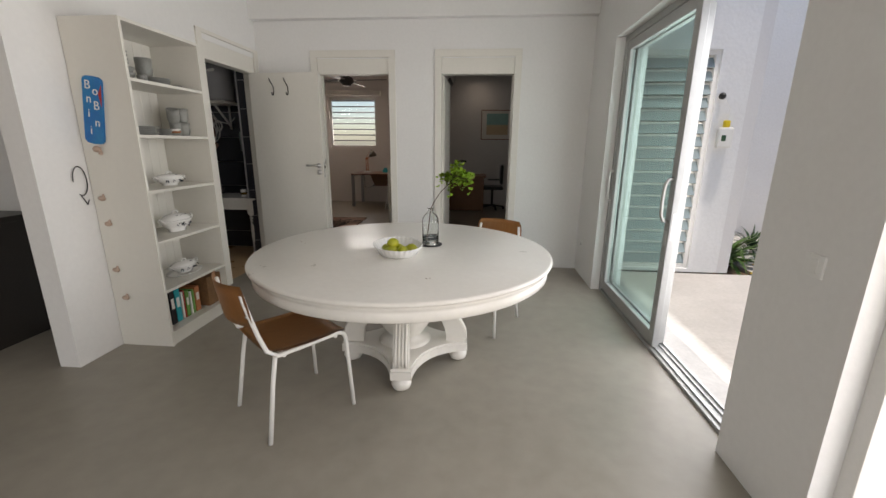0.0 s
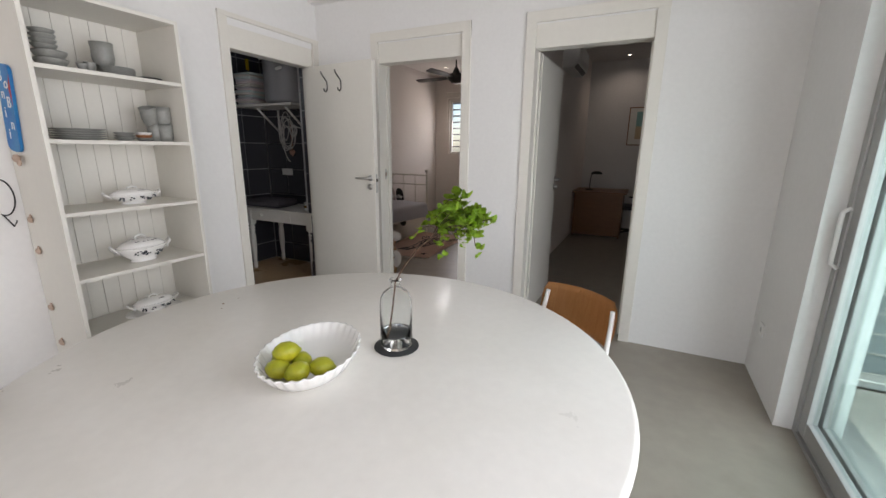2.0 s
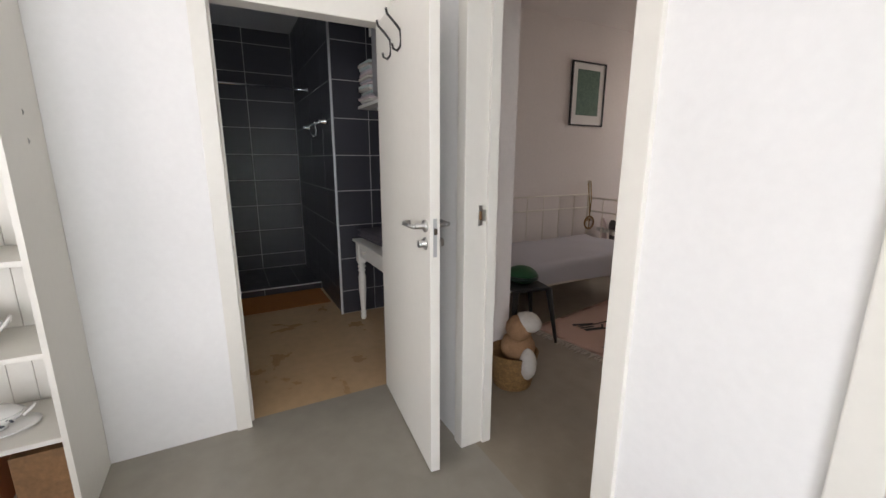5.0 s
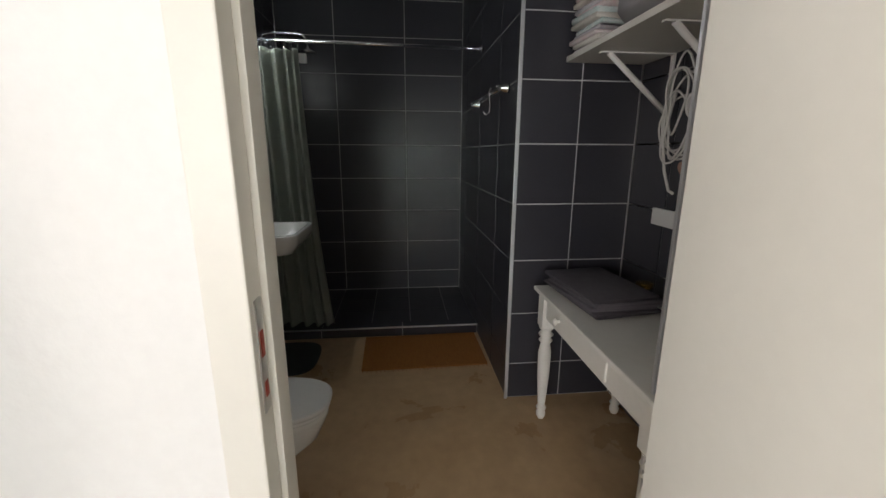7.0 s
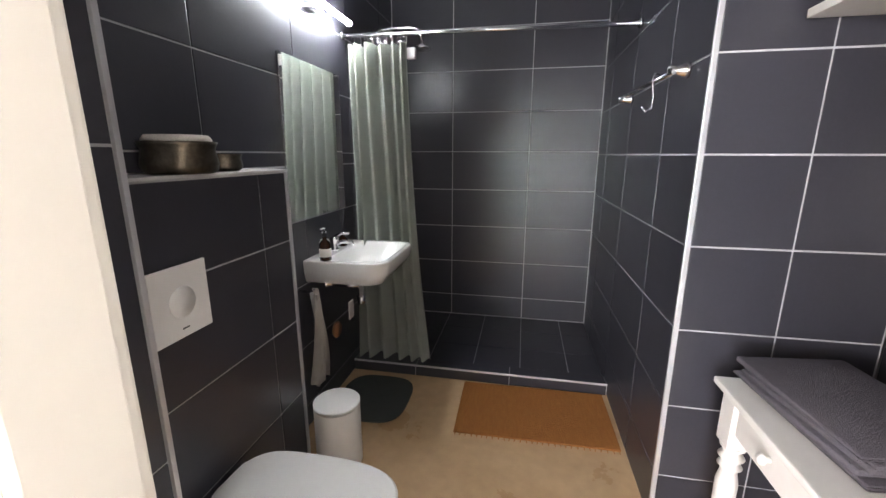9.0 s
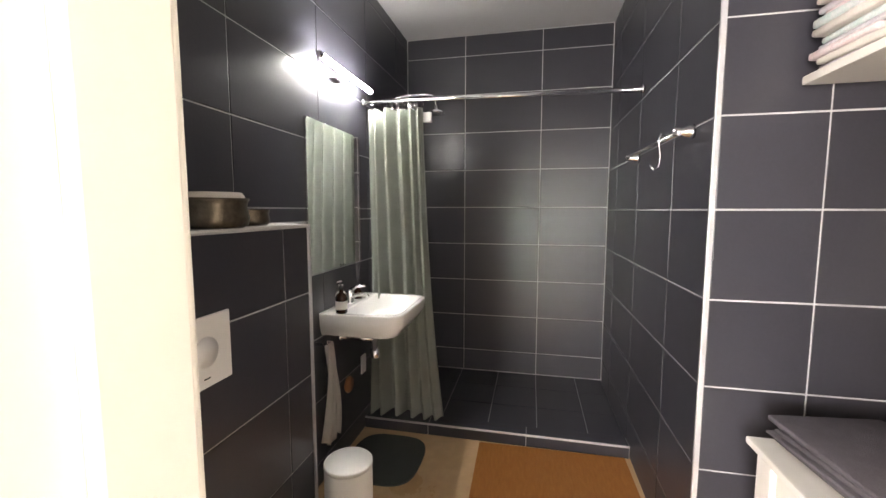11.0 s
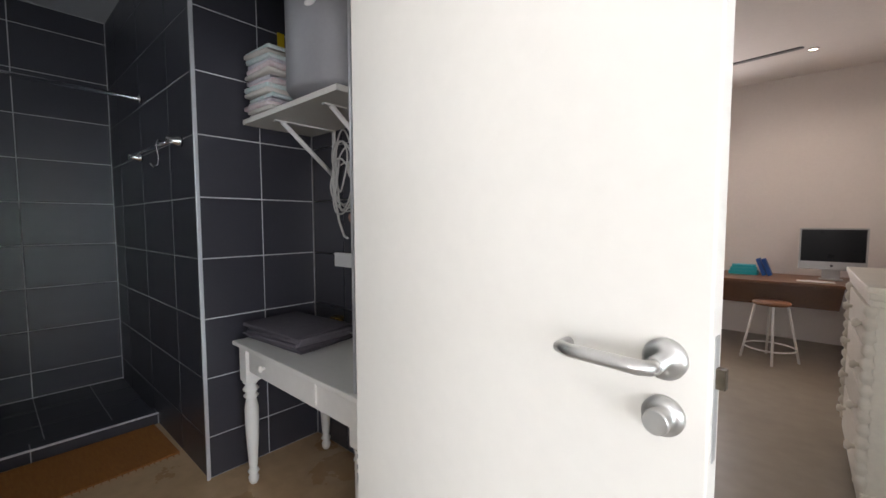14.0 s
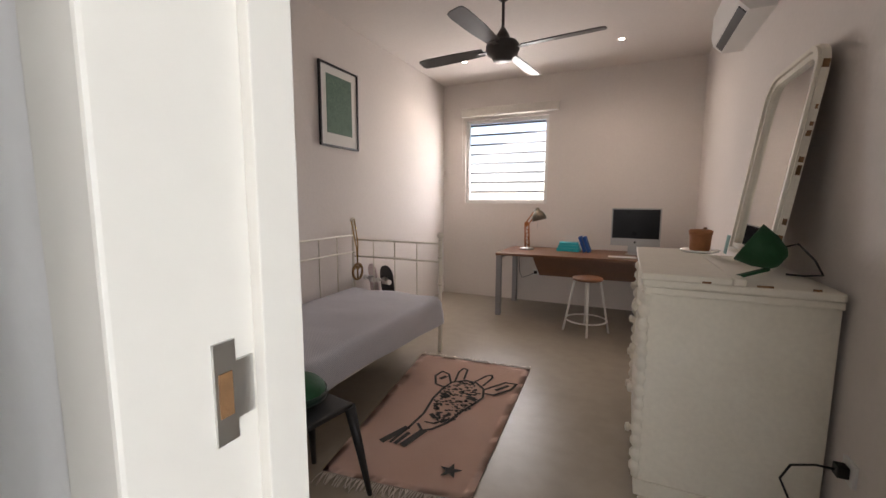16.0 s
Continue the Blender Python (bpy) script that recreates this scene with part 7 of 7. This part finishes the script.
part("body", bx(-0.14, 0.14, -0.055, 0.055, 0, 0.008, bev=0.003), "white_plastic", kb)


def task_lamp():
    t = thing("desk_lamp", "copper and steel jointed desk lamp", "lamp", (-2.62, 9.55, 0.751))
    part("base", lathe(B(), [(0.085, 0), (0.09, 0.006), (0.085, 0.018), (0.02, 0.024), (0.015, 0.03)], n=28), "steel", t)
    for q in (-0.024, 0.024):
        bm = B()
        tube(bm, [(q, 0, 0.025), (q - 0.01, 0, 0.32)], 0.009, 8)
        part("arm", bm, "copper", t, "copper coloured lower arm")
        bm = B()
        tube(bm, [(q - 0.01, 0, 0.32), (q + 0.075, 0, 0.44)], 0.008, 8)
        part("upper_arm", bm, "copper", t, "copper coloured upper arm")
    for k in range(6):
        bm = B()
        z = 0.045 + 0.045 * k
        e = 0.026 if k % 2 else -0.026
        tube(bm, [(-e - 0.005, 0, z), (e - 0.006, 0, z + 0.045)], 0.006, 7)
        part("arm_brace", bm, "copper", t)
    for z, x in ((0.32, -0.01), (0.44, 0.075)):
        bm = B()
        tube(bm, [(x, -0.022, z), (x, 0.022, z)], 0.028, 16)
        part("joint", bm, "copper", t)
    bm = lathe(B(), [(0.0, 0.085), (0.022, 0.084), (0.028, 0.06), (0.034, 0.045), (0.066, 0.018), (0.084, -0.03), (0.088, -0.075), (0.084, -0.075), (0.078, -0.03), (0.06, 0.012), (0.0, 0.035)], n=32)
    bmesh.ops.transform(bm, matrix=Matrix.Translation((0.13, -0.01, 0.44)) @ Matrix.Rotation(radians(-14), 4, 'Y'), verts=bm.verts)
    part("shade", bm, "old_metal", t, "worn bell-shaped metal shade")
    bm = B()
    tube(bm, [(0.13, -0.03, 0.39), (0.128, -0.03, 0.27)], 0.003, 6)
    part("pull_cord", bm, "steel", t)


task_lamp()
for k, (x, y, z, w, h, d_, m_) in enumerate(((-2.12, 9.60, 0.751, 0.26, 0.04, 0.17, "teal"), (-2.12, 9.60, 0.792, 0.24, 0.035, 0.16, "teal"), (-2.12, 9.60, 0.828, 0.22, 0.03, 0.15, "teal"))):
    b_ = thing("book", "turquoise or blue book lying in a small pile", "book", (x, y, z), 4 * k - 3, group="books on the desk")
    part("cover", bx(-w / 2, w / 2, -d_ / 2, d_ / 2, 0, h, bev=0.002), m_, b_)
    part("pages", bx(-w / 2 + 0.004, w / 2 - 0.002, -d_ / 2 + 0.006, d_ / 2 + 0.001, 0.004, h - 0.004), "paper", b_)
for k in range(2):
    b_ = thing("book", "dark blue book leaning against the pile", "book", group="books on the desk")
    b_.matrix_basis = pose(-1.93 + 0.05 * k, 9.60, 0.754, 0, -20, 0)
    part("cover", bx(-0.018, 0.018, -0.08, 0.08, 0, 0.19, bev=0.002), "blue_book", b_)
wr = solid("pencil_case", bx(-0.84 - 0.28, -0.84, 9.60, 9.68, 0.751, 0.79, bev=0.012), "dark_leaf", "dark green case on the desk end", "case")
wsock = solid("wall_socket_desk", bx(-2.62, -2.54, 9.938, 9.95, 0.36, 0.44, bev=0.003), "white_plastic", "white wall socket with a black plug under the desk", "socket")
part("plug", bx(-2.60, -2.56, 9.90, 9.938, 0.38, 0.42, bev=0.004), "black_metal", wsock)
bm = B()
tube(bm, [(-2.58, 9.90, 0.40), (-2.66, 9.86, 0.36), (-2.74, 9.84, 0.33), (-2.78, 9.86, 0.4), (-2.80, 9.86, 0.75)], 0.004, 6)
part("flex", bm, "black_metal", wsock)


def work_stool():
    s = thing("stool", "round stool with wooden seat and white metal legs", "stool", (-1.83, 8.86, 0))
    part("seat", lathe(B(), [(0.0, 0.545), (0.14, 0.545), (0.15, 0.552), (0.15, 0.568), (0.143, 0.575), (0.0, 0.575)], n=36), "brown_wood", s, "round brown wooden seat")
    for k in range(4):
        a = radians(8 + 90 * k)
        c, n_ = math.cos(a), math.sin(a)
        bm = B()
        tube(bm, [(0.225 * c, 0.225 * n_, 0.0), (0.125 * c, 0.125 * n_, 0.545)], 0.011, 10)
        part("leg", bm, "white_metal", s)
    bm = B()
    tube(bm, [(0.201 * math.cos(a), 0.201 * math.sin(a), 0.13) for a in (2 * math.pi * i / 32 for i in range(32))], 0.008, 8, closed=True)
    part("foot_ring", bm, "white_metal", s)


work_stool()


def rug():
    r = thing("rug", "pale pink cotton rug with a grey animal head print and fringes", "rug", (0, 0, 0))
    O, U, V = Vector((-2.82, 5.965, 0)), Vector((0.75, 0.105, 0)), Vector((-0.26, 1.595, 0))

    def P(u, v, z):
        q = O + U * u + V * v + Vector((0.19 * u * v, -0.035 * u * v, 0))
        return Vector((q.x, q.y, z))
    bm = B()
    nu, nv = 16, 30
    g = [[bm.verts.new(P(i / nu, j / nv, 0.009 + 0.003 * noise.noise(Vector((i * 0.4, j * 0.35, 0))))) for i in range(nu + 1)] for j in range(nv + 1)]
    for a, b in zip(g, g[1:]):
        for i in range(nu):
            bm.faces.new((a[i], a[i + 1], b[i + 1], b[i])).smooth = True
    bmesh.ops.solidify(bm, geom=bm.faces[:], thickness=0.006)
    part("weave", bm, "rug_pink", r)
    rnd = random.Random(5)
    for v0, v1 in ((0.0, -0.045), (1.0, 1.035)):
        bm = B()
        for k in range(70):
            u = (k + 0.5) / 70
            du = rnd.gauss(0, 0.008)
            tube(bm, [P(u, v0, 0.007), P(u + du, (v0 + v1) / 2, 0.009), P(u + 2 * du, v1 + rnd.gauss(0, 0.006), 0.003)], 0.0028, 5)
        tagged(part("fringe", bm, "fringe", r, "cream knotted fringe"), kind="stuff")

    def flat(poly, z=0.0135, name="print"):
        bm = B()
        A = [bm.verts.new(P(u, v, z)) for u, v in poly]
        C = [bm.verts.new(P(u, v, z - 0.0015)) for u, v in poly]
        bm.faces.new(A)
        k = len(A)
        for i in range(k):
            bm.faces.new((A[i], A[(i + 1) % k], C[(i + 1) % k], C[i]))
        bmesh.ops.triangulate(bm, faces=[f for f in bm.faces if len(f.verts) > 4])
        bmesh.ops.recalc_face_normals(bm, faces=bm.faces)
        part(name, bm, "rug_print", r, "dark grey printed mark" if name == "star" else "")
    star = []
    for k in range(10):
        a = radians(90 + 36 * k)
        q = 0.075 if k % 2 == 0 else 0.03
        star.append((0.80 + q * math.cos(a), 0.115 + q * 0.5 * math.sin(a)))
    flat(star, name="star")

    def line(pts, w):
        """A printed stroke along points in rug coordinates."""
        for (u0, v0), (u1, v1) in zip(pts, pts[1:]):
            d = Vector(((u1 - u0) * 0.82, (v1 - v0) * 1.62))
            if d.length < 1e-5:
                continue
            n_ = Vector((-d.y, d.x)).normalized() * w
            e = d.normalized() * w * 0.5
            du, dv, eu, ev = n_.x / 0.82, n_.y / 1.62, e.x / 0.82, e.y / 1.62
            flat([(u0 + du - eu, v0 + dv - ev), (u0 - du - eu, v0 - dv - ev), (u1 - du + eu, v1 - dv + ev), (u1 + du + eu, v1 + dv + ev)])
    # head outline, horns, ears, neck
    line([(0.30, 0.20), (0.36, 0.32), (0.39, 0.42), (0.38, 0.54), (0.40, 0.64), (0.44, 0.72), (0.54, 0.76), (0.64, 0.75), (0.72, 0.70), (0.75, 0.62), (0.70, 0.54), (0.64, 0.46), (0.60, 0.38), (0.52, 0.32), (0.46, 0.30), (0.40, 0.34)], 0.008)
    line([(0.46, 0.73), (0.44, 0.84), (0.46, 0.89), (0.50, 0.88), (0.52, 0.77)], 0.007)
    line([(0.62, 0.76), (0.68, 0.84), (0.72, 0.86), (0.74, 0.83), (0.70, 0.73)], 0.007)
    line([(0.40, 0.66), (0.32, 0.68), (0.27, 0.76), (0.30, 0.82), (0.37, 0.80), (0.43, 0.72)], 0.008)
    line([(0.74, 0.66), (0.82, 0.66), (0.93, 0.74), (0.95, 0.80), (0.86, 0.80), (0.73, 0.70)], 0.008)
    line([(0.33, 0.74), (0.36, 0.77)], 0.014)
    line([(0.82, 0.71), (0.89, 0.77)], 0.012)
    line([(0.24, 0.20), (0.34, 0.30)], 0.02)
    line([(0.40, 0.20), (0.47, 0.30)], 0.022)
    line([(0.34, 0.20), (0.38, 0.27)], 0.012)
    line([(0.44, 0.60), (0.48, 0.585), (0.46, 0.57)], 0.018)
    line([(0.66, 0.60), (0.70, 0.59)], 0.02)
    line([(0.45, 0.42), (0.49, 0.40)], 0.014)
    line([(0.55, 0.42), (0.58, 0.44)], 0.012)
    line([(0.44, 0.36), (0.52, 0.36), (0.57, 0.40)], 0.006)
    for k in range(250):
        u, v = rnd.uniform(0.40, 0.72), rnd.uniform(0.36, 0.76)
        if abs((u - 0.55) / 0.19) + abs((v - 0.58) / 0.24) > 1.15:
            continue
        q, w, a0 = rnd.uniform(0.007, 0.018), rnd.uniform(0.5, 1.1), rnd.uniform(0, 3)
        flat([(u + q * math.cos(a0 + i) * (1 + 0.25 * math.sin(3 * i)), v + 0.5 * q * w * math.sin(a0 + i)) for i in (2 * math.pi * j / 8 for j in range(8))])


rug()


def metal_stool():
    s = thing("metal_stool", "black metal stool with splayed legs beside the bed", "stool", (-2.745, 5.775, 0), -10)
    part("seat", bx(-0.155, 0.155, -0.155, 0.155, 0.43, 0.455, bev=0.010), "black_metal", s)
    for sx in (-1, 1):
        for sy in (-1, 1):
            bm = B()
            tube(bm, [(sx * 0.20, sy * 0.20, 0.0), (sx * 0.172, sy * 0.172, 0.22), (sx * 0.142, sy * 0.142, 0.44)], 0.012, 10, r_end=0.026)
            part("leg", bm, "black_metal", s)


metal_stool()
gs = thing("green_hat", "dark green cloth hat lying on the black stool", "hat", (-2.79, 5.79, 0.456))
bm = B()
ball(bm, (0, 0, 0.06), 0.12, 1.1, 1.0, 0.62, n=20)
for v in bm.verts:
    v.co.z = max(v.co.z, 0.002)
part("crown", bm, "green_velvet", gs)
part("band", lathe(B(), [(0.132, 0.03), (0.137, 0.05), (0.132, 0.062)], n=28), "black_green", gs)


def plush():
    bk = thing("wicker_basket", "round wicker basket standing by the door", "basket", (-2.20, 5.26, 0))
    prof = []
    for k in range(12):
        z = 0.02 * k
        prof += [(0.12 + 0.0035 * k, z), (0.125 + 0.0035 * k, z + 0.01)]
    part("weave", lathe(B(), prof + [(0.15, 0.235), (0.10, 0.10)], n=36), "wicker", bk)
    p = thing("plush_toy", "fluffy tan and white plush toy lying in the basket", "plush toy", (-2.18, 5.28, 0.18))
    bm = B()
    ball(bm, (0, 0, 0.08), 0.11, 1.0, 1.0, 1.0, n=18)
    ball(bm, (0.03, -0.02, 0.22), 0.085, 1.0, 1.0, 0.95, n=18)
    for v in bm.verts:
        v.co += 0.008 * noise.noise_vector(v.co * 30)
    o = solid("body", bm, "plush_tan", "", "")
    o.parent = p
    bm = B()
    ball(bm, (0.07, 0.02, 0.27), 0.075, 1.3, 0.9, 0.8, n=18)
    ball(bm, (0.13, -0.02, 0.02), 0.06, 1.0, 0.8, 1.7, n=16)
    for v in bm.verts:
        v.co += 0.008 * noise.noise_vector(v.co * 30)
    part("fleece", bm, "plush_white", p, "white fleece parts")


plush()
ws2 = solid("wall_socket_dresser", bx(-0.780, -0.768, 6.16, 6.24, 0.42, 0.50, bev=0.003), "white_plastic", "white wall socket with a black plug beside the dresser", "socket")
part("plug", bx(-0.813, -0.780, 6.18, 6.22, 0.44, 0.48, bev=0.004), "black_metal", ws2)
bm = B()
tube(bm, [(-0.813, 6.20, 0.46), (-0.86, 6.21, 0.455), (-0.915, 6.24, 0.42), (-0.935, 6.26, 0.35), (-0.90, 6.275, 0.27), (-0.86, 6.275, 0.22)], 0.004, 7)
part("flex", bm, "black_metal", ws2)

# ---- study ----
sd = thing("writing_desk", "brown wooden desk with solid panels in the study", "desk", (-0.27, 9.03, 0))
part("desktop", bx(-0.41, 0.44, -0.40, 0.40, 0.735, 0.76, bev=0.003), "brown_wood", sd)
part("front_panel", bx(-0.37, 0.39, -0.375, -0.352, 0.03, 0.735), "brown_wood", sd)
part("side_panel", bx(0.365, 0.39, -0.352, 0.38, 0.0, 0.735), "brown_wood", sd)
part("side_panel", bx(-0.37, -0.345, -0.352, 0.38, 0.0, 0.735), "brown_wood", sd)
lp = thing("reading_lamp", "small dark reading lamp on the study desk", "lamp", (-0.45, 9.0, 0.761))
part("base", lathe(B(), [(0.07, 0), (0.07, 0.012), (0.02, 0.018)], n=24), "black_metal", lp)
bm = B()
tube(bm, [(0, 0, 0.012), (0.01, 0, 0.20), (0.03, 0, 0.27), (0.07, 0, 0.29)], 0.007, 8)
part("stem", bm, "black_metal", lp)
bm = lathe(B(), [(0.02, 0.03), (0.05, 0.02), (0.07, -0.02), (0.066, -0.02), (0.0, 0.015)], n=24, sx=1.4)
bmesh.ops.transform(bm, matrix=Matrix.Translation((0.10, 0, 0.29)), verts=bm.verts)
part("shade", bm, "black_metal", lp, "dark metal shade")
oc = thing("office_chair", "dark office chair with a pale cloth over its back", "chair", (0.32, 9.15, 0))
bm = B()
for k in range(5):
    a = 2 * math.pi * k / 5
    tube(bm, [(0, 0, 0.09), (0.26 * math.cos(a), 0.26 * math.sin(a), 0.06)], 0.018, 8)
    ball(bm, (0.26 * math.cos(a), 0.26 * math.sin(a), 0.028), 0.027, n=10)
part("base", bm, "black_metal", oc)
bm = B()
tube(bm, [(0, 0, 0.08), (0, 0, 0.45)], 0.025, 12)
part("column", bm, "black_metal", oc)
part("seat", bx(-0.23, 0.23, -0.23, 0.23, 0.45, 0.52, bev=0.03), "dark_plastic", oc)
part("backrest", bx(0.16, 0.22, -0.2, 0.2, 0.56, 0.98, bev=0.03), "dark_plastic", oc)
part("draped_cloth", bx(0.15, 0.23, -0.12, 0.12, 0.70, 0.99, bev=0.012), "mattress_cloth", oc, "pale grey cloth over the backrest")
part("armrest", bx(-0.12, 0.14, -0.26, -0.22, 0.66, 0.69, bev=0.01), "dark_plastic", oc)

# ---- terrace and garden ----
solid("ground", bx(1.40, 400, -400, 400, -0.6, -0.10), "soil", "bare brown earth and garden ground", "ground", kind="structure")
solid("terrace", bx(1.40, 3.3, -4, 4.66, -0.12, -0.015, bev=0.004), "terrace_screed", "pale sunlit cement terrace floor", "pavement", kind="structure")
solid("garden_path", bx(3.3, 5.6, -4, 7.0, -0.14, -0.05, bev=0.004), "terrace_screed", "grey cement path in the garden", "pavement", kind="structure")
wall("garden_wall", 'y', 7.2, 7.4, 2.87, 30, -0.1, 5.0, [], "garden_wall", "high white rendered garden wall")
wall("garden_wall_east", 'x', 6.6, 6.8, -12, 7.2, -0.1, 4.5, [], "garden_wall", "high white rendered garden wall")


def agave(at, n, L, w, label, material, seed, lift):
    a = thing("garden_plant", label, "plant", at)
    rnd = random.Random(seed)
    for k in range(n):
        ang = k * 2.399 + rnd.gauss(0, 0.2)
        el = lift[0] + (lift[1] - lift[0]) * (k / n)
        bm = B()
        le = L * rnd.uniform(0.75, 1.1)
        rows = []
        for i in range(8):
            s = i / 7
            r = le * s * math.cos(el - 0.5 * s)
            z = le * s * math.sin(el - 0.6 * s * s) + 0.02
            ww = w * (1 - s ** 2.2) * (0.6 + 0.8 * s * (1 - s) * 2)
            c, q = math.cos(ang), math.sin(ang)
            rows.append([bm.verts.new((r * c - o * q, r * q + o * c, z + abs(o) * 0.35)) for o in (-ww, 0, ww)])
        for A, C in zip(rows, rows[1:]):
            for j in range(2):
                bm.faces.new((A[j], A[j + 1], C[j + 1], C[j])).smooth = True
        bmesh.ops.solidify(bm, geom=bm.faces[:], thickness=0.004)
        part("leaf", bm, material, a)
    return a


agave((3.14, 5.26, -0.07), 44, 0.74, 0.04, "green strap-leaved garden plant by the wall", "garden_leaf", 1, (0.25, 1.3))
agave((3.85, 5.85, -0.02), 46, 0.42, 0.018, "spiky dark rosette plant by the wall", "slate_leaf" if "slate_leaf" in MATS else "dark_leaf", 2, (0.0, 1.5))
cac = thing("cactus", "slim upright green cactus in the garden bed", "cactus", (5.05, 6.3, -0.1))
part("stem", lathe(B(), [(0.05, 0), (0.065, 0.1), (0.068, 0.55), (0.05, 0.68), (0.0, 0.72)], n=40, wave=lambda th, r, z: 0.10 * math.cos(10 * th)), "dark_leaf", cac)
rnd = random.Random(3)
peb = B()
for k in range(160):
    ball(peb, (4.1 + rnd.gauss(0, 0.35), 5.6 + rnd.gauss(0, 0.2), -0.04 + rnd.uniform(0, 0.01)), rnd.uniform(0.012, 0.035), 1.2, 1, 0.6, n=7)
solid("pebbles", peb, "paper", "scattered white pebbles in the garden bed", "pebbles", kind="stuff")
dl_ = B()
for k in range(26):
    x, y_ = 3.7 + rnd.gauss(0, 0.3), 5.1 + rnd.gauss(0, 0.25)
    box(dl_, -0.05, 0.05, -0.015, 0.015, 0, 0.004, m=Matrix.Translation((x, y_, -0.045)) @ Matrix.Rotation(rnd.uniform(0, 6), 4, 'Z') @ Matrix.Rotation(rnd.uniform(-0.3, 0.3), 4, 'X'))
solid("fallen_leaves", dl_, "yellow", "fallen yellow leaves by the plants", "leaves", kind="stuff")
bag = thing("hanging_bag", "small clear bag with a yellow top hung on the wall", "bag", (2.56, 4.645, 1.50))
part("pouch", bx(-0.075, 0.075, -0.06, -0.005, -0.11, 0.10, bev=0.02), "paper", bag)
part("cap", bx(-0.03, 0.03, -0.05, -0.01, 0.10, 0.17, bev=0.012), "yellow", bag)
part("mark", bx(-0.045, 0.0, -0.0615, -0.06, -0.04, 0.02), "dark_leaf", bag)
bm = B()
tube(bm, [(0, -0.03, 0.17), (0.01, -0.03, 0.28), (-0.06, -0.02, 0.40)], 0.003, 5)
part("string", bm, "paper", bag)
part("wall_lamp_socket", lathe(B(), [(0.03, 0), (0.035, -0.02), (0.02, -0.05), (0.0, -0.06)], (-0.08, 0.0, 0.41), 16, axis='y'), "black_metal", bag)
# out-of-view overhang, added to keep direct sun from entering the terrace doors
solid("eaves", bx(1.40, 1.75, -4.0, 4.66, 2.95, 3.26), "ceiling_paint", "unseen white overhang added to shade the terrace doors", "eaves", kind="structure")
